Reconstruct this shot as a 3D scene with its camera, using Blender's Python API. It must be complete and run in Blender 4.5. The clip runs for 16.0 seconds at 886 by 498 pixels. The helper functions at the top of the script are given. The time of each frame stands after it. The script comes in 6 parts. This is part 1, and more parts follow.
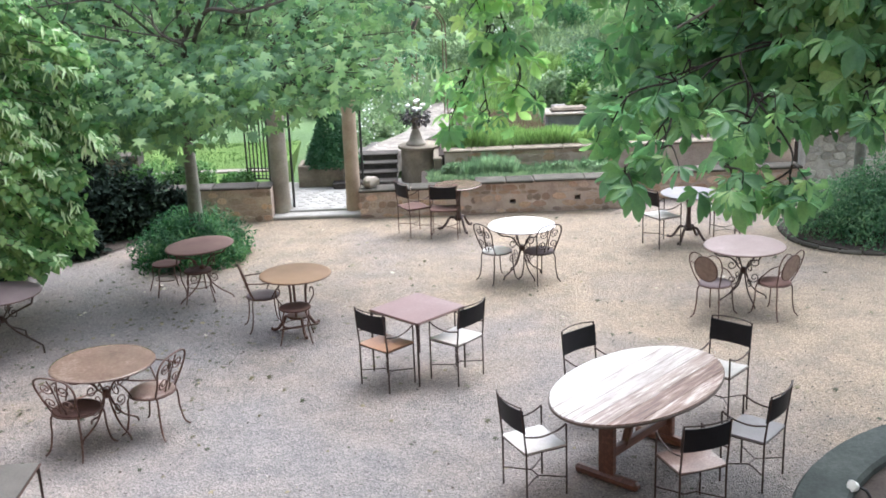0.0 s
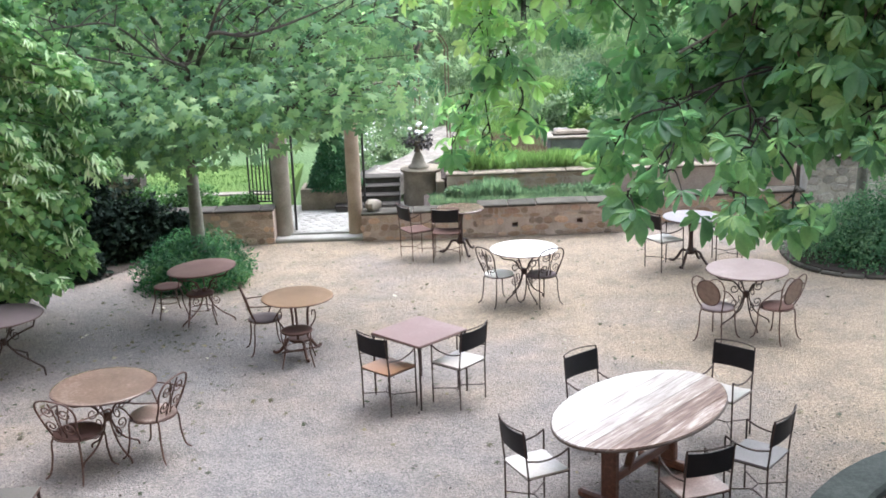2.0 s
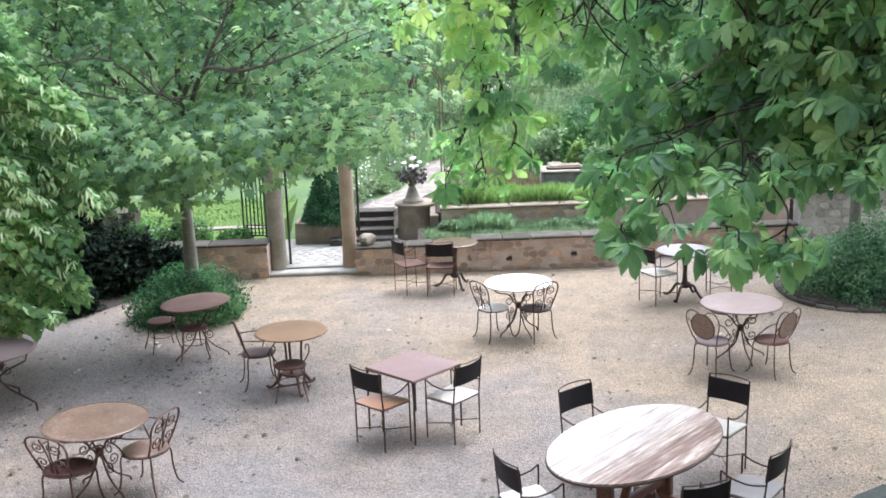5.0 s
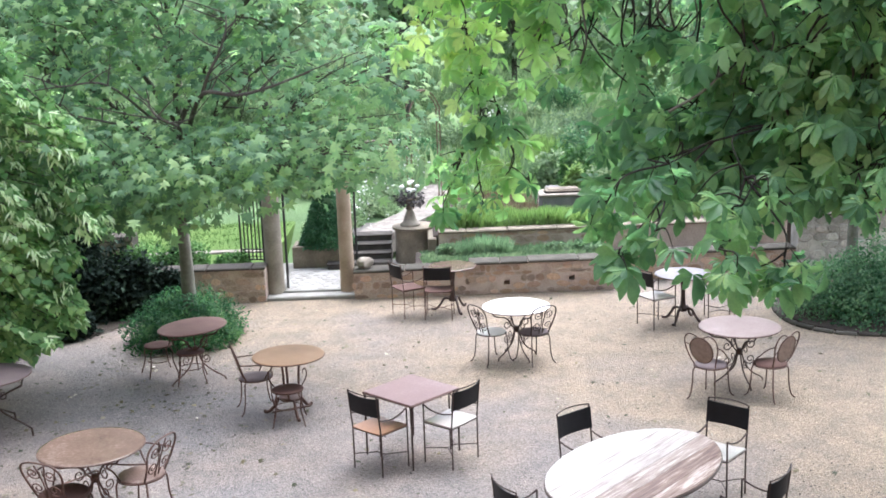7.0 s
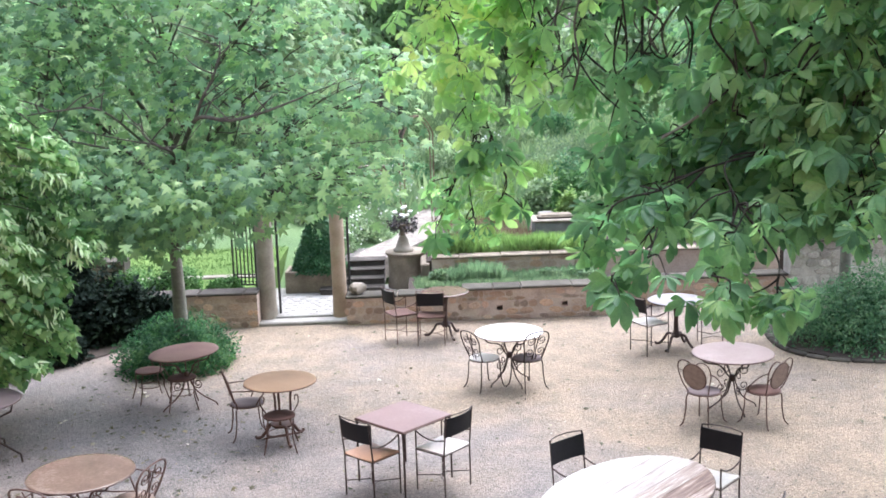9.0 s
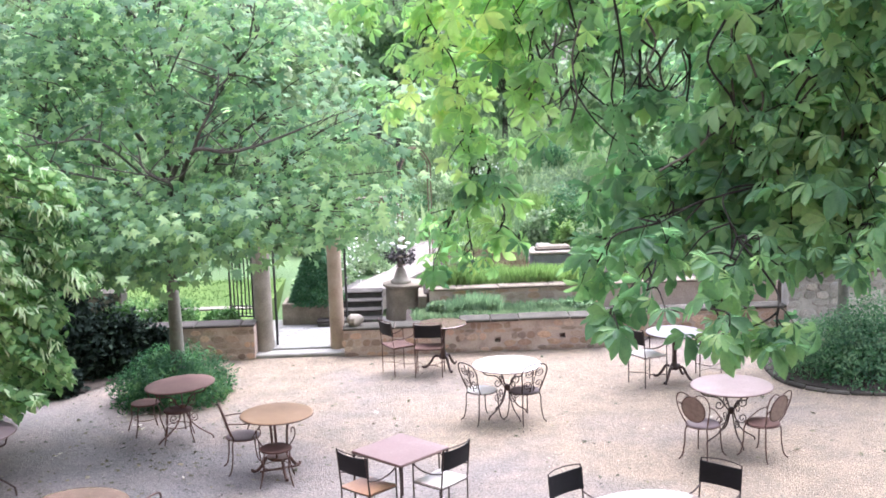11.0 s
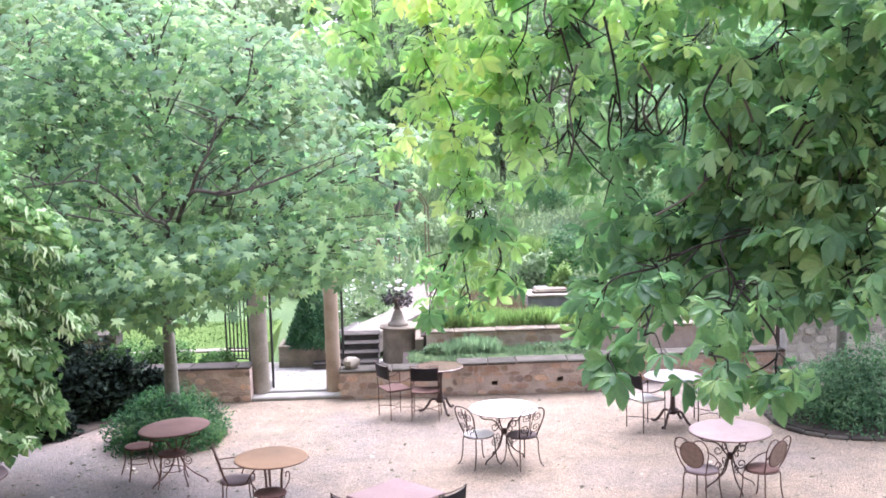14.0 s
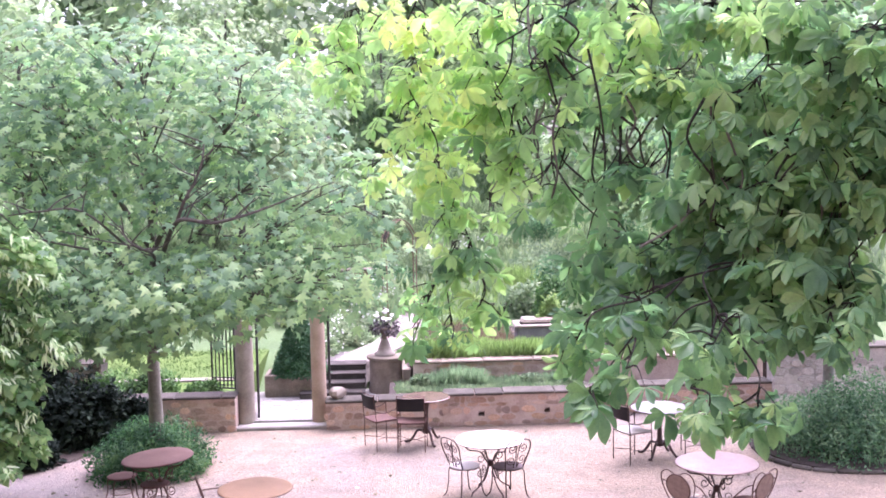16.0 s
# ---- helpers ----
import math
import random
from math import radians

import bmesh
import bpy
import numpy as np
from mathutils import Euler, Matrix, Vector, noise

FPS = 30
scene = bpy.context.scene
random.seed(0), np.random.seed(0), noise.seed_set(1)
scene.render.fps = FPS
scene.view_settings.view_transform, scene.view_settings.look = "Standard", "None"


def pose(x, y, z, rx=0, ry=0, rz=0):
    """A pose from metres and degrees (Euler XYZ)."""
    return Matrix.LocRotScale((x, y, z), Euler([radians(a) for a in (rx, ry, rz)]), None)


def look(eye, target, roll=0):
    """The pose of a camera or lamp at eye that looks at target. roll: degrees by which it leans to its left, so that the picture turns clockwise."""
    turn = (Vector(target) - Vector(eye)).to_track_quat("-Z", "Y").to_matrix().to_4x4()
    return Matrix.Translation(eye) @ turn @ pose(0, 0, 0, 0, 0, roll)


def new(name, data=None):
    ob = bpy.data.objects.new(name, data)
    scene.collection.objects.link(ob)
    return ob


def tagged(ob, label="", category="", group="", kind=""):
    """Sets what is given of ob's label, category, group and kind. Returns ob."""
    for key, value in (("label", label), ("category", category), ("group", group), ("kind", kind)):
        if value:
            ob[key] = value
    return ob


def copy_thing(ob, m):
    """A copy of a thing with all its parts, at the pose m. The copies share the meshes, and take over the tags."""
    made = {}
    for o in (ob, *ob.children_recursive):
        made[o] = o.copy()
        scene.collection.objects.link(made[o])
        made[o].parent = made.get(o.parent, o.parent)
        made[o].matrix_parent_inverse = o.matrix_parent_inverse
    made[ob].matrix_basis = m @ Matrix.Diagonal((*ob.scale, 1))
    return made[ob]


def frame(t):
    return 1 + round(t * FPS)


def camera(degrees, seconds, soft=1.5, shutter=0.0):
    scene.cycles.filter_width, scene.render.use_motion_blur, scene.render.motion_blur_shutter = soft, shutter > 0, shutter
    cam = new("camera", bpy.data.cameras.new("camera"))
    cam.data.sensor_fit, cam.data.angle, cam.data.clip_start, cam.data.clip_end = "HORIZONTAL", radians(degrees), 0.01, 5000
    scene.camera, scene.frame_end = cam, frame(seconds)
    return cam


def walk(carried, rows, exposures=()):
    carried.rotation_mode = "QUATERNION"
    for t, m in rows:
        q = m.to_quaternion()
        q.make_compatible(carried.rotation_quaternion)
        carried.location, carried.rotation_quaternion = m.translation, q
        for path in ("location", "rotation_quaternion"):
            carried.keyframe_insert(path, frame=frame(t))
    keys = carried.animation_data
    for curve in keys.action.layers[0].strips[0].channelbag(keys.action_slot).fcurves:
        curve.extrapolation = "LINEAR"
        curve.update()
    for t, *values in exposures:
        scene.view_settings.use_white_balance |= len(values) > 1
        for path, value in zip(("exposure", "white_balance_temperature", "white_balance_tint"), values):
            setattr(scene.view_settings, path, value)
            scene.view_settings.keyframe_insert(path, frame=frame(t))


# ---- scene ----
cam = camera(44.0, 16.0, 1.75)
# seconds, stops, kelvin, tint
EXPOSURES = [(0, 1.83, 5770, 9), (9, 2.02, 5720, 13), (11.5, 2.25, 5700, 21), (14, 2.26, 5720, 25), (15, 2.28, 5740, 30), (16, 2.32, 5790, 45)]
PATH = [
    (0, (-0.001, 0.0, 4.581), (0.0, 1.922, 4.03), -2.2),
    (0.5, (-0.001, 0.003, 4.582), (-0.001, 1.929, 4.043), -2.1),
    (1, (-0.002, 0.006, 4.583), (-0.003, 1.934, 4.054), -2.1),
    (1.5, (-0.004, 0.005, 4.584), (-0.006, 1.936, 4.063), -2.1),
    (2, (-0.004, 0.004, 4.584), (-0.005, 1.938, 4.073), -2.1),
    (2.5, (-0.004, 0.004, 4.585), (-0.003, 1.939, 4.082), -2.1),
    (3, (-0.003, 0.002, 4.584), (0.001, 1.941, 4.091), -2.1),
    (3.5, (-0.002, 0.002, 4.583), (0.004, 1.943, 4.099), -2.0),
    (4, (-0.001, 0.004, 4.582), (0.008, 1.947, 4.109), -2.1),
    (6.5, (0.003, 0.024, 4.583), (0.018, 1.979, 4.163), -2.0),
    (7, (0.002, 0.029, 4.585), (0.019, 1.987, 4.175), -2.1),
    (7.5, (0.001, 0.035, 4.586), (0.023, 1.995, 4.186), -2.0),
    (8, (0.001, 0.04, 4.586), (0.027, 2.002, 4.197), -1.9),
    (8.5, (0.005, 0.043, 4.586), (0.034, 2.008, 4.21), -2.0),
    (9, (0.007, 0.046, 4.585), (0.038, 2.012, 4.22), -1.9),
    (11.5, (0.005, 0.072, 4.587), (0.044, 2.05, 4.294), -1.8),
    (12, (0.006, 0.078, 4.587), (0.046, 2.058, 4.309), -1.7),
    (12.5, (0.008, 0.084, 4.588), (0.049, 2.066, 4.323), -1.6),
    (13, (0.01, 0.089, 4.589), (0.051, 2.073, 4.336), -1.8),
    (13.5, (0.013, 0.096, 4.59), (0.053, 2.081, 4.347), -1.7),
    (14, (0.016, 0.103, 4.591), (0.06, 2.088, 4.358), -1.6),
    (14.5, (0.021, 0.109, 4.593), (0.076, 2.096, 4.372), -1.4),
    (15, (0.028, 0.114, 4.594), (0.088, 2.102, 4.385), -1.3),
    (15.5, (0.038, 0.116, 4.595), (0.101, 2.106, 4.399), -1.3),
    (16, (0.048, 0.117, 4.596), (0.113, 2.108, 4.416), -1.2),
]
walk(cam, [(t, look(e, g, r)) for t, e, g, r in PATH], EXPOSURES)

# ---- world, sun, exposure ----
SUN_EL, SUN_AZ = radians(62), radians(35)      # a veiled sun over the gardens to the north-east
world = bpy.data.worlds.new("sky")
scene.world = world
world.use_nodes = True
wn, wl = world.node_tree.nodes, world.node_tree.links
sky = wn.new("ShaderNodeTexSky")
sky.sky_type = "NISHITA"
sky.sun_disc = False
sky.sun_elevation, sky.sun_rotation = SUN_EL, SUN_AZ
sky.air_density, sky.dust_density = 1.0, 6.0
wn["Background"].inputs["Strength"].default_value = 0.15
veil = wn.new("ShaderNodeHueSaturation")         # thin cloud takes most of the blue out of the sky
veil.inputs["Saturation"].default_value = 0.45
wl.new(sky.outputs[0], veil.inputs["Color"])
wl.new(veil.outputs[0], wn["Background"].inputs["Color"])
sun_data = bpy.data.lights.new("sun", "SUN")
sun_data.energy, sun_data.angle, sun_data.color = 0.95, radians(75), (1.0, 0.95, 0.87)
sun = new("sun", sun_data)
SUN_DIR = Vector((math.sin(SUN_AZ) * math.cos(SUN_EL), math.cos(SUN_AZ) * math.cos(SUN_EL), math.sin(SUN_EL)))
sun.matrix_world = look(SUN_DIR * 60, (0, 0, 0))


# ---- materials ----
def material(name):
    m = bpy.data.materials.new(name)
    m.use_nodes = True
    return m, m.node_tree.nodes, m.node_tree.links, m.node_tree.nodes["Principled BSDF"]


def ramp(n, stops):
    r = n.new("ShaderNodeValToRGB")
    e = r.color_ramp.elements
    while len(e) < len(stops):
        e.new(0.5)
    for el, (p, c) in zip(e, stops):
        el.position, el.color = p, (*c, 1)
    return r


def tex(n, l, scale, detail=4, rough=0.55, coords="Object"):
    co = n.new("ShaderNodeTexCoord")
    t = n.new("ShaderNodeTexNoise")
    t.inputs["Scale"].default_value, t.inputs["Detail"].default_value, t.inputs["Roughness"].default_value = scale, detail, rough
    l.new(co.outputs[coords], t.inputs["Vector"])
    return t


def mix(n, l, fac, a, b, kind="MIX"):
    m = n.new("ShaderNodeMix")
    m.data_type, m.blend_type = "RGBA", kind
    for sock, v in ((m.inputs[0], fac), (m.inputs[6], a), (m.inputs[7], b)):
        if hasattr(v, "links"):
            l.new(v, sock)
        else:
            sock.default_value = v if isinstance(v, (int, float)) else (*v, 1)
    return m.outputs[2]


def bump(n, l, bsdf, height, strength, dist=0.01):
    b = n.new("ShaderNodeBump")
    b.inputs["Strength"].default_value, b.inputs["Distance"].default_value = strength, dist
    l.new(height, b.inputs["Height"])
    l.new(b.outputs[0], bsdf.inputs["Normal"])


def mottled(name, stops, scale=6.0, fine=60.0, rough=0.8, metal=0.0, bumps=0.3, dist=0.006, vary=0.0, spec=0.5, coat=0.0, tints=None):
    """Two scales of noise between the colours; vary: how far single pieces differ in value."""
    m, n, l, b = material(name)
    big, small = tex(n, l, scale, 3), tex(n, l, fine, 5, 0.65)
    r = ramp(n, stops)
    mm = n.new("ShaderNodeMath")
    mm.operation = "MULTIPLY_ADD"
    mm.inputs[1].default_value = 0.45
    l.new(small.outputs["Fac"], mm.inputs[0])
    ml = n.new("ShaderNodeMath")
    ml.operation = "MULTIPLY"
    ml.inputs[1].default_value = 0.6
    l.new(big.outputs["Fac"], ml.inputs[0])
    l.new(ml.outputs[0], mm.inputs[2])
    l.new(mm.outputs[0], r.inputs[0])
    out = r.outputs[0]
    if vary:
        oi = n.new("ShaderNodeObjectInfo")
        hs = n.new("ShaderNodeHueSaturation")
        mr = n.new("ShaderNodeMapRange")
        mr.inputs["To Min"].default_value, mr.inputs["To Max"].default_value = 1 - vary, 1 + vary
        l.new(oi.outputs["Random"], mr.inputs["Value"])
        l.new(mr.outputs[0], hs.inputs["Value"])
        if tints:
            tr = ramp(n, tints)
            tr.color_ramp.interpolation = "CONSTANT"
            ml2 = n.new("ShaderNodeMath")
            ml2.operation = "MULTIPLY"
            ml2.inputs[1].default_value = 7.31
            fr = n.new("ShaderNodeMath")
            fr.operation = "FRACT"
            l.new(oi.outputs["Random"], ml2.inputs[0])
            l.new(ml2.outputs[0], fr.inputs[0])
            l.new(fr.outputs[0], tr.inputs[0])
            out = mix(n, l, 1.0, out, tr.outputs[0], "MULTIPLY")
        l.new(out, hs.inputs["Color"])
        out = hs.outputs[0]
    l.new(out, b.inputs["Base Color"])
    b.inputs["Roughness"].default_value, b.inputs["Metallic"].default_value = rough, metal
    b.inputs["Specular IOR Level"].default_value = spec
    b.inputs["Coat Weight"].default_value, b.inputs["Coat Roughness"].default_value = coat, 0.25
    if bumps:
        bump(n, l, b, small.outputs["Fac"], bumps, dist)
    return m


def leafy(name, stops, single=False, through_light=0.42, rough=0.55, patch=0.9, spec=0.22, grain=16.0):
    """Leaf skin: hue differs from leaf to leaf, light passes through it."""
    m, n, l, b = material(name)
    if single:
        src = n.new("ShaderNodeObjectInfo").outputs["Random"]
    else:
        src = n.new("ShaderNodeNewGeometry").outputs["Random Per Island"]
    drift = tex(n, l, patch, 2)
    ad = n.new("ShaderNodeMath")
    ad.operation = "MULTIPLY_ADD"
    ad.inputs[1].default_value = 0.55
    l.new(src, ad.inputs[0])
    sc = n.new("ShaderNodeMath")
    sc.operation = "MULTIPLY_ADD"
    sc.inputs[1].default_value, sc.inputs[2].default_value = 1.2, -0.37
    l.new(drift.outputs["Fac"], sc.inputs[0])
    l.new(sc.outputs[0], ad.inputs[2])
    r = ramp(n, stops)
    l.new(ad.outputs[0], r.inputs[0])
    fine = ramp(n, [(0.3, (0.86, 0.87, 0.88)), (0.5, (1.0, 1.0, 1.0)), (0.7, (1.12, 1.1, 1.05))])
    l.new(tex(n, l, grain, 3, 0.6).outputs["Fac"], fine.inputs[0])
    skin = mix(n, l, 1.0, r.outputs[0], fine.outputs[0], "MULTIPLY")
    l.new(skin, b.inputs["Base Color"])
    b.inputs["Roughness"].default_value, b.inputs["Specular IOR Level"].default_value = rough, spec
    tr = n.new("ShaderNodeBsdfTranslucent")
    bright = mix(n, l, 1.0, skin, (1.22, 1.42, 1.1), "MULTIPLY")
    l.new(bright, tr.inputs["Color"])
    ms = n.new("ShaderNodeMixShader")
    ms.inputs[0].default_value = through_light
    l.new(b.outputs[0], ms.inputs[1])
    l.new(tr.outputs[0], ms.inputs[2])
    l.new(ms.outputs[0], n["Material Output"].inputs["Surface"])
    return m


def gravel_material():
    m, n, l, b = material("gravel")
    patch, mid, grain = tex(n, l, 0.35, 3), tex(n, l, 2.6, 4, 0.6), tex(n, l, 26, 5, 0.75)
    stones = n.new("ShaderNodeTexVoronoi")
    co = n.new("ShaderNodeTexCoord")
    stones.inputs["Scale"].default_value = 64
    l.new(co.outputs["Object"], stones.inputs["Vector"])
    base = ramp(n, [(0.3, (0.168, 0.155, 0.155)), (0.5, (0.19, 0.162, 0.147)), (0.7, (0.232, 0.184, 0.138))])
    sx = n.new("ShaderNodeSeparateXYZ")               # greyer by the house and shrubs, sandier towards the terrace wall, with sunlit warmth put into the colour
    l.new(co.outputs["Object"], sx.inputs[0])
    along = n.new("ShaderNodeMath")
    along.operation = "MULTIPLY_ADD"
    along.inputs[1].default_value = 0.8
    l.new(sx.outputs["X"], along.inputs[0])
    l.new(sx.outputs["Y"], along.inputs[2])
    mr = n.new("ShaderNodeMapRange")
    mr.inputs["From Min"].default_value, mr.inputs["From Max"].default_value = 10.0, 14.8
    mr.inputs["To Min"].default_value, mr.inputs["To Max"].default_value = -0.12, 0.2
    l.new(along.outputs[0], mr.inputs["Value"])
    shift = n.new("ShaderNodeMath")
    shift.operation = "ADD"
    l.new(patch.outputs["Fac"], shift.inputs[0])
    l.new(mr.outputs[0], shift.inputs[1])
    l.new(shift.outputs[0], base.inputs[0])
    dust = ramp(n, [(0.35, (0.84, 0.84, 0.85)), (0.65, (1.1, 1.08, 1.05))])
    l.new(mid.outputs["Fac"], dust.inputs[0])
    pebble = ramp(n, [(0.0, (0.42, 0.42, 0.43)), (0.5, (0.98, 0.98, 0.98)), (1.0, (1.7, 1.67, 1.6))])
    l.new(stones.outputs["Color"], pebble.inputs[0])
    gr = ramp(n, [(0.3, (0.72, 0.72, 0.72)), (0.7, (1.27, 1.26, 1.25))])
    l.new(grain.outputs["Fac"], gr.inputs[0])
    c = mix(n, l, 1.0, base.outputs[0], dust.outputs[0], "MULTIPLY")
    c = mix(n, l, 0.75, c, pebble.outputs[0], "MULTIPLY")
    c = mix(n, l, 0.8, c, gr.outputs[0], "MULTIPLY")
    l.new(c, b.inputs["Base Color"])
    b.inputs["Roughness"].default_value = 0.9
    bump(n, l, b, stones.outputs["Distance"], 0.9, 0.015)
    return m


def plank_material(name, stops, rough=0.35, coat=0.3, spec=0.5):
    """Weathered boards: streaks along local x, each board of its own tone."""
    m, n, l, b = material(name)
    co, mp = n.new("ShaderNodeTexCoord"), n.new("ShaderNodeMapping")
    mp.inputs["Scale"].default_value = (1.2, 14, 14)
    l.new(co.outputs["Object"], mp.inputs["Vector"])
    g = n.new("ShaderNodeTexNoise")
    g.inputs["Scale"].default_value, g.inputs["Detail"].default_value, g.inputs["Roughness"].default_value = 2.2, 6, 0.65
    l.new(mp.outputs[0], g.inputs["Vector"])
    oi = n.new("ShaderNodeObjectInfo")
    ad = n.new("ShaderNodeMath")
    ad.operation = "MULTIPLY_ADD"
    ad.inputs[1].default_value = 0.34
    l.new(oi.outputs["Random"], ad.inputs[0])
    sb = n.new("ShaderNodeMath")
    sb.operation = "SUBTRACT"
    sb.inputs[1].default_value = 0.17
    l.new(g.outputs["Fac"], sb.inputs[0])
    l.new(sb.outputs[0], ad.inputs[2])
    r = ramp(n, stops)
    l.new(ad.outputs[0], r.inputs[0])
    l.new(r.outputs[0], b.inputs["Base Color"])
    b.inputs["Roughness"].default_value, b.inputs["Specular IOR Level"].default_value = rough, spec
    b.inputs["Coat Weight"].default_value, b.inputs["Coat Roughness"].default_value = coat, 0.2
    bump(n, l, b, g.outputs["Fac"], 0.25, 0.002)
    return m


GRAVEL = gravel_material()
PATH_GRAVEL = mottled("pale_path_gravel", [(0.3, (0.1, 0.087, 0.075)), (0.5, (0.215, 0.19, 0.168)), (0.7, (0.34, 0.31, 0.28))], 6, 30, 0.9, bumps=0.9, spec=0.2)
GATE_GRAVEL = mottled("pale_gate_gravel", [(0.3, (0.215, 0.205, 0.195)), (0.7, (0.34, 0.33, 0.315))], 3, 50, 0.9, bumps=0.5, spec=0.2)
STAINED = mottled("stained_stone", [(0.3, (0.10, 0.08, 0.06)), (0.55, (0.2, 0.165, 0.125)), (0.8, (0.36, 0.305, 0.24))], 3.5, 40, 0.9, bumps=0.6)
SOIL = mottled("dark_soil", [(0.3, (0.03, 0.024, 0.022)), (0.7, (0.085, 0.07, 0.062))], 3, 40, 0.95, bumps=0.8, dist=0.02, spec=0.1)
LAWN = mottled("meadow", [(0.3, (0.055, 0.10, 0.04)), (0.55, (0.095, 0.16, 0.058)), (0.75, (0.15, 0.215, 0.09))], 0.7, 30, 0.9, bumps=0.6, dist=0.03)
LAWN_TURF = mottled("lawn_turf", [(0.3, (0.06, 0.105, 0.03)), (0.7, (0.12, 0.185, 0.052))], 1.5, 40, 0.95, bumps=0.6, dist=0.02, spec=0.1)
MORTAR = mottled("lime_mortar", [(0.28, (0.28, 0.205, 0.168)), (0.48, (0.48, 0.375, 0.318)), (0.72, (0.64, 0.54, 0.47))], 5, 40, 0.95, bumps=0.8, dist=0.015)
STONE = mottled("rubble_stone", [(0.25, (0.24, 0.165, 0.125)), (0.5, (0.46, 0.345, 0.275)), (0.75, (0.64, 0.55, 0.48))], 9, 36, 0.92, bumps=1.0, dist=0.014, vary=0.32, tints=[(0.0, (1.0, 1.0, 1.0)), (0.25, (1.1, 0.98, 0.86)), (0.45, (0.9, 0.89, 0.91)), (0.6, (1.15, 1.1, 1.05)), (0.75, (1.06, 0.94, 0.88)), (0.9, (0.78, 0.73, 0.72))])
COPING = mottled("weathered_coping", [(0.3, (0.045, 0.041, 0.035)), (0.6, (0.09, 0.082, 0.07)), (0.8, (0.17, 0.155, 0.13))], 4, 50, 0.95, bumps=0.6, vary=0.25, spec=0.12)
PILLAR = mottled("pillar_limestone", [(0.3, (0.15, 0.13, 0.105)), (0.55, (0.27, 0.24, 0.2)), (0.8, (0.42, 0.385, 0.33))], 3, 45, 0.9, bumps=0.4, spec=0.2)
TREAD = mottled("worn_tread_stone", [(0.3, (0.03, 0.027, 0.025)), (0.6, (0.07, 0.062, 0.056)), (0.8, (0.14, 0.128, 0.115))], 4, 45, 0.9, bumps=0.5, vary=0.15, spec=0.15)
STEP = mottled("dark_step_stone", [(0.3, (0.045, 0.04, 0.038)), (0.6, (0.105, 0.095, 0.088)), (0.8, (0.2, 0.183, 0.17))], 4, 45, 0.85, bumps=0.5, vary=0.15)
PLASTER = mottled("ochre_plaster", [(0.3, (0.26, 0.19, 0.125)), (0.7, (0.36, 0.27, 0.18))], 1.2, 30, 0.9, bumps=0.3)
PILLAR_OCHRE = mottled("ochre_limestone", [(0.3, (0.22, 0.165, 0.115)), (0.55, (0.36, 0.275, 0.205)), (0.8, (0.46, 0.385, 0.3))], 3, 45, 0.9, bumps=0.4)
BASIN = mottled("basin_stone", [(0.3, (0.1, 0.1, 0.105)), (0.6, (0.19, 0.185, 0.19)), (0.8, (0.28, 0.27, 0.27))], 5, 45, 0.9, bumps=0.5, vary=0.1)
TERRACOTTA = mottled("faded_terracotta", [(0.3, (0.2, 0.1, 0.07)), (0.7, (0.36, 0.22, 0.17))], 4, 40, 0.9, bumps=0.4)
RING = mottled("mossy_kerb_stone", [(0.3, (0.028, 0.033, 0.031)), (0.55, (0.056, 0.064, 0.06)), (0.8, (0.105, 0.112, 0.103))], 2.2, 30, 0.9, bumps=0.6, spec=0.12)
URN = mottled("urn_stone", [(0.3, (0.19, 0.16, 0.13)), (0.7, (0.36, 0.315, 0.265))], 6, 50, 0.85, bumps=0.3)
IRON = mottled("wrought_iron", [(0.3, (0.0243, 0.0168, 0.0149)), (0.6, (0.0567, 0.036, 0.031)), (0.8, (0.121, 0.066, 0.0483))], 9, 70, 0.55, metal=0.2, bumps=0.2, dist=0.002, spec=0.35)
ARCH_IRON = mottled("weathered_arch_iron", [(0.3, (0.09, 0.06, 0.04)), (0.7, (0.24, 0.18, 0.125))], 9, 60, 0.75, bumps=0.2, dist=0.002, spec=0.2)
IRON_RUST = mottled("rusty_iron", [(0.3, (0.048, 0.027, 0.0225)), (0.6, (0.104, 0.0567, 0.045)), (0.8, (0.208, 0.105, 0.0725))], 9, 70, 0.6, metal=0.15, bumps=0.2, dist=0.002, spec=0.35)
GATE_IRON = mottled("black_gate_iron", [(0.3, (0.012, 0.013, 0.014)), (0.7, (0.04, 0.04, 0.042))], 9, 60, 0.5, metal=0.3, bumps=0.15, dist=0.002)
LEATHER = mottled("black_canvas", [(0.3, (0.004, 0.0035, 0.005)), (0.7, (0.011, 0.010, 0.013))], 8, 120, 0.55, bumps=0.3, dist=0.002, spec=0.25)
SEAT_PALE = mottled("pale_seat", [(0.3, (0.24, 0.2, 0.175)), (0.55, (0.36, 0.32, 0.295)), (0.75, (0.46, 0.42, 0.395))], 4, 60, 0.3, bumps=0.1, dist=0.002, coat=0.4)
SEAT_CREAM = mottled("flaking_cream_seat", [(0.25, (0.36, 0.28, 0.24)), (0.42, (0.68, 0.64, 0.6)), (0.75, (0.82, 0.8, 0.77))], 5, 50, 0.6, bumps=0.15, dist=0.002, spec=0.25)
SEAT_TAN = mottled("tan_seat", [(0.3, (0.16, 0.078, 0.045)), (0.7, (0.27, 0.15, 0.092))], 4, 60, 0.35, bumps=0.1, dist=0.002, spec=0.35)
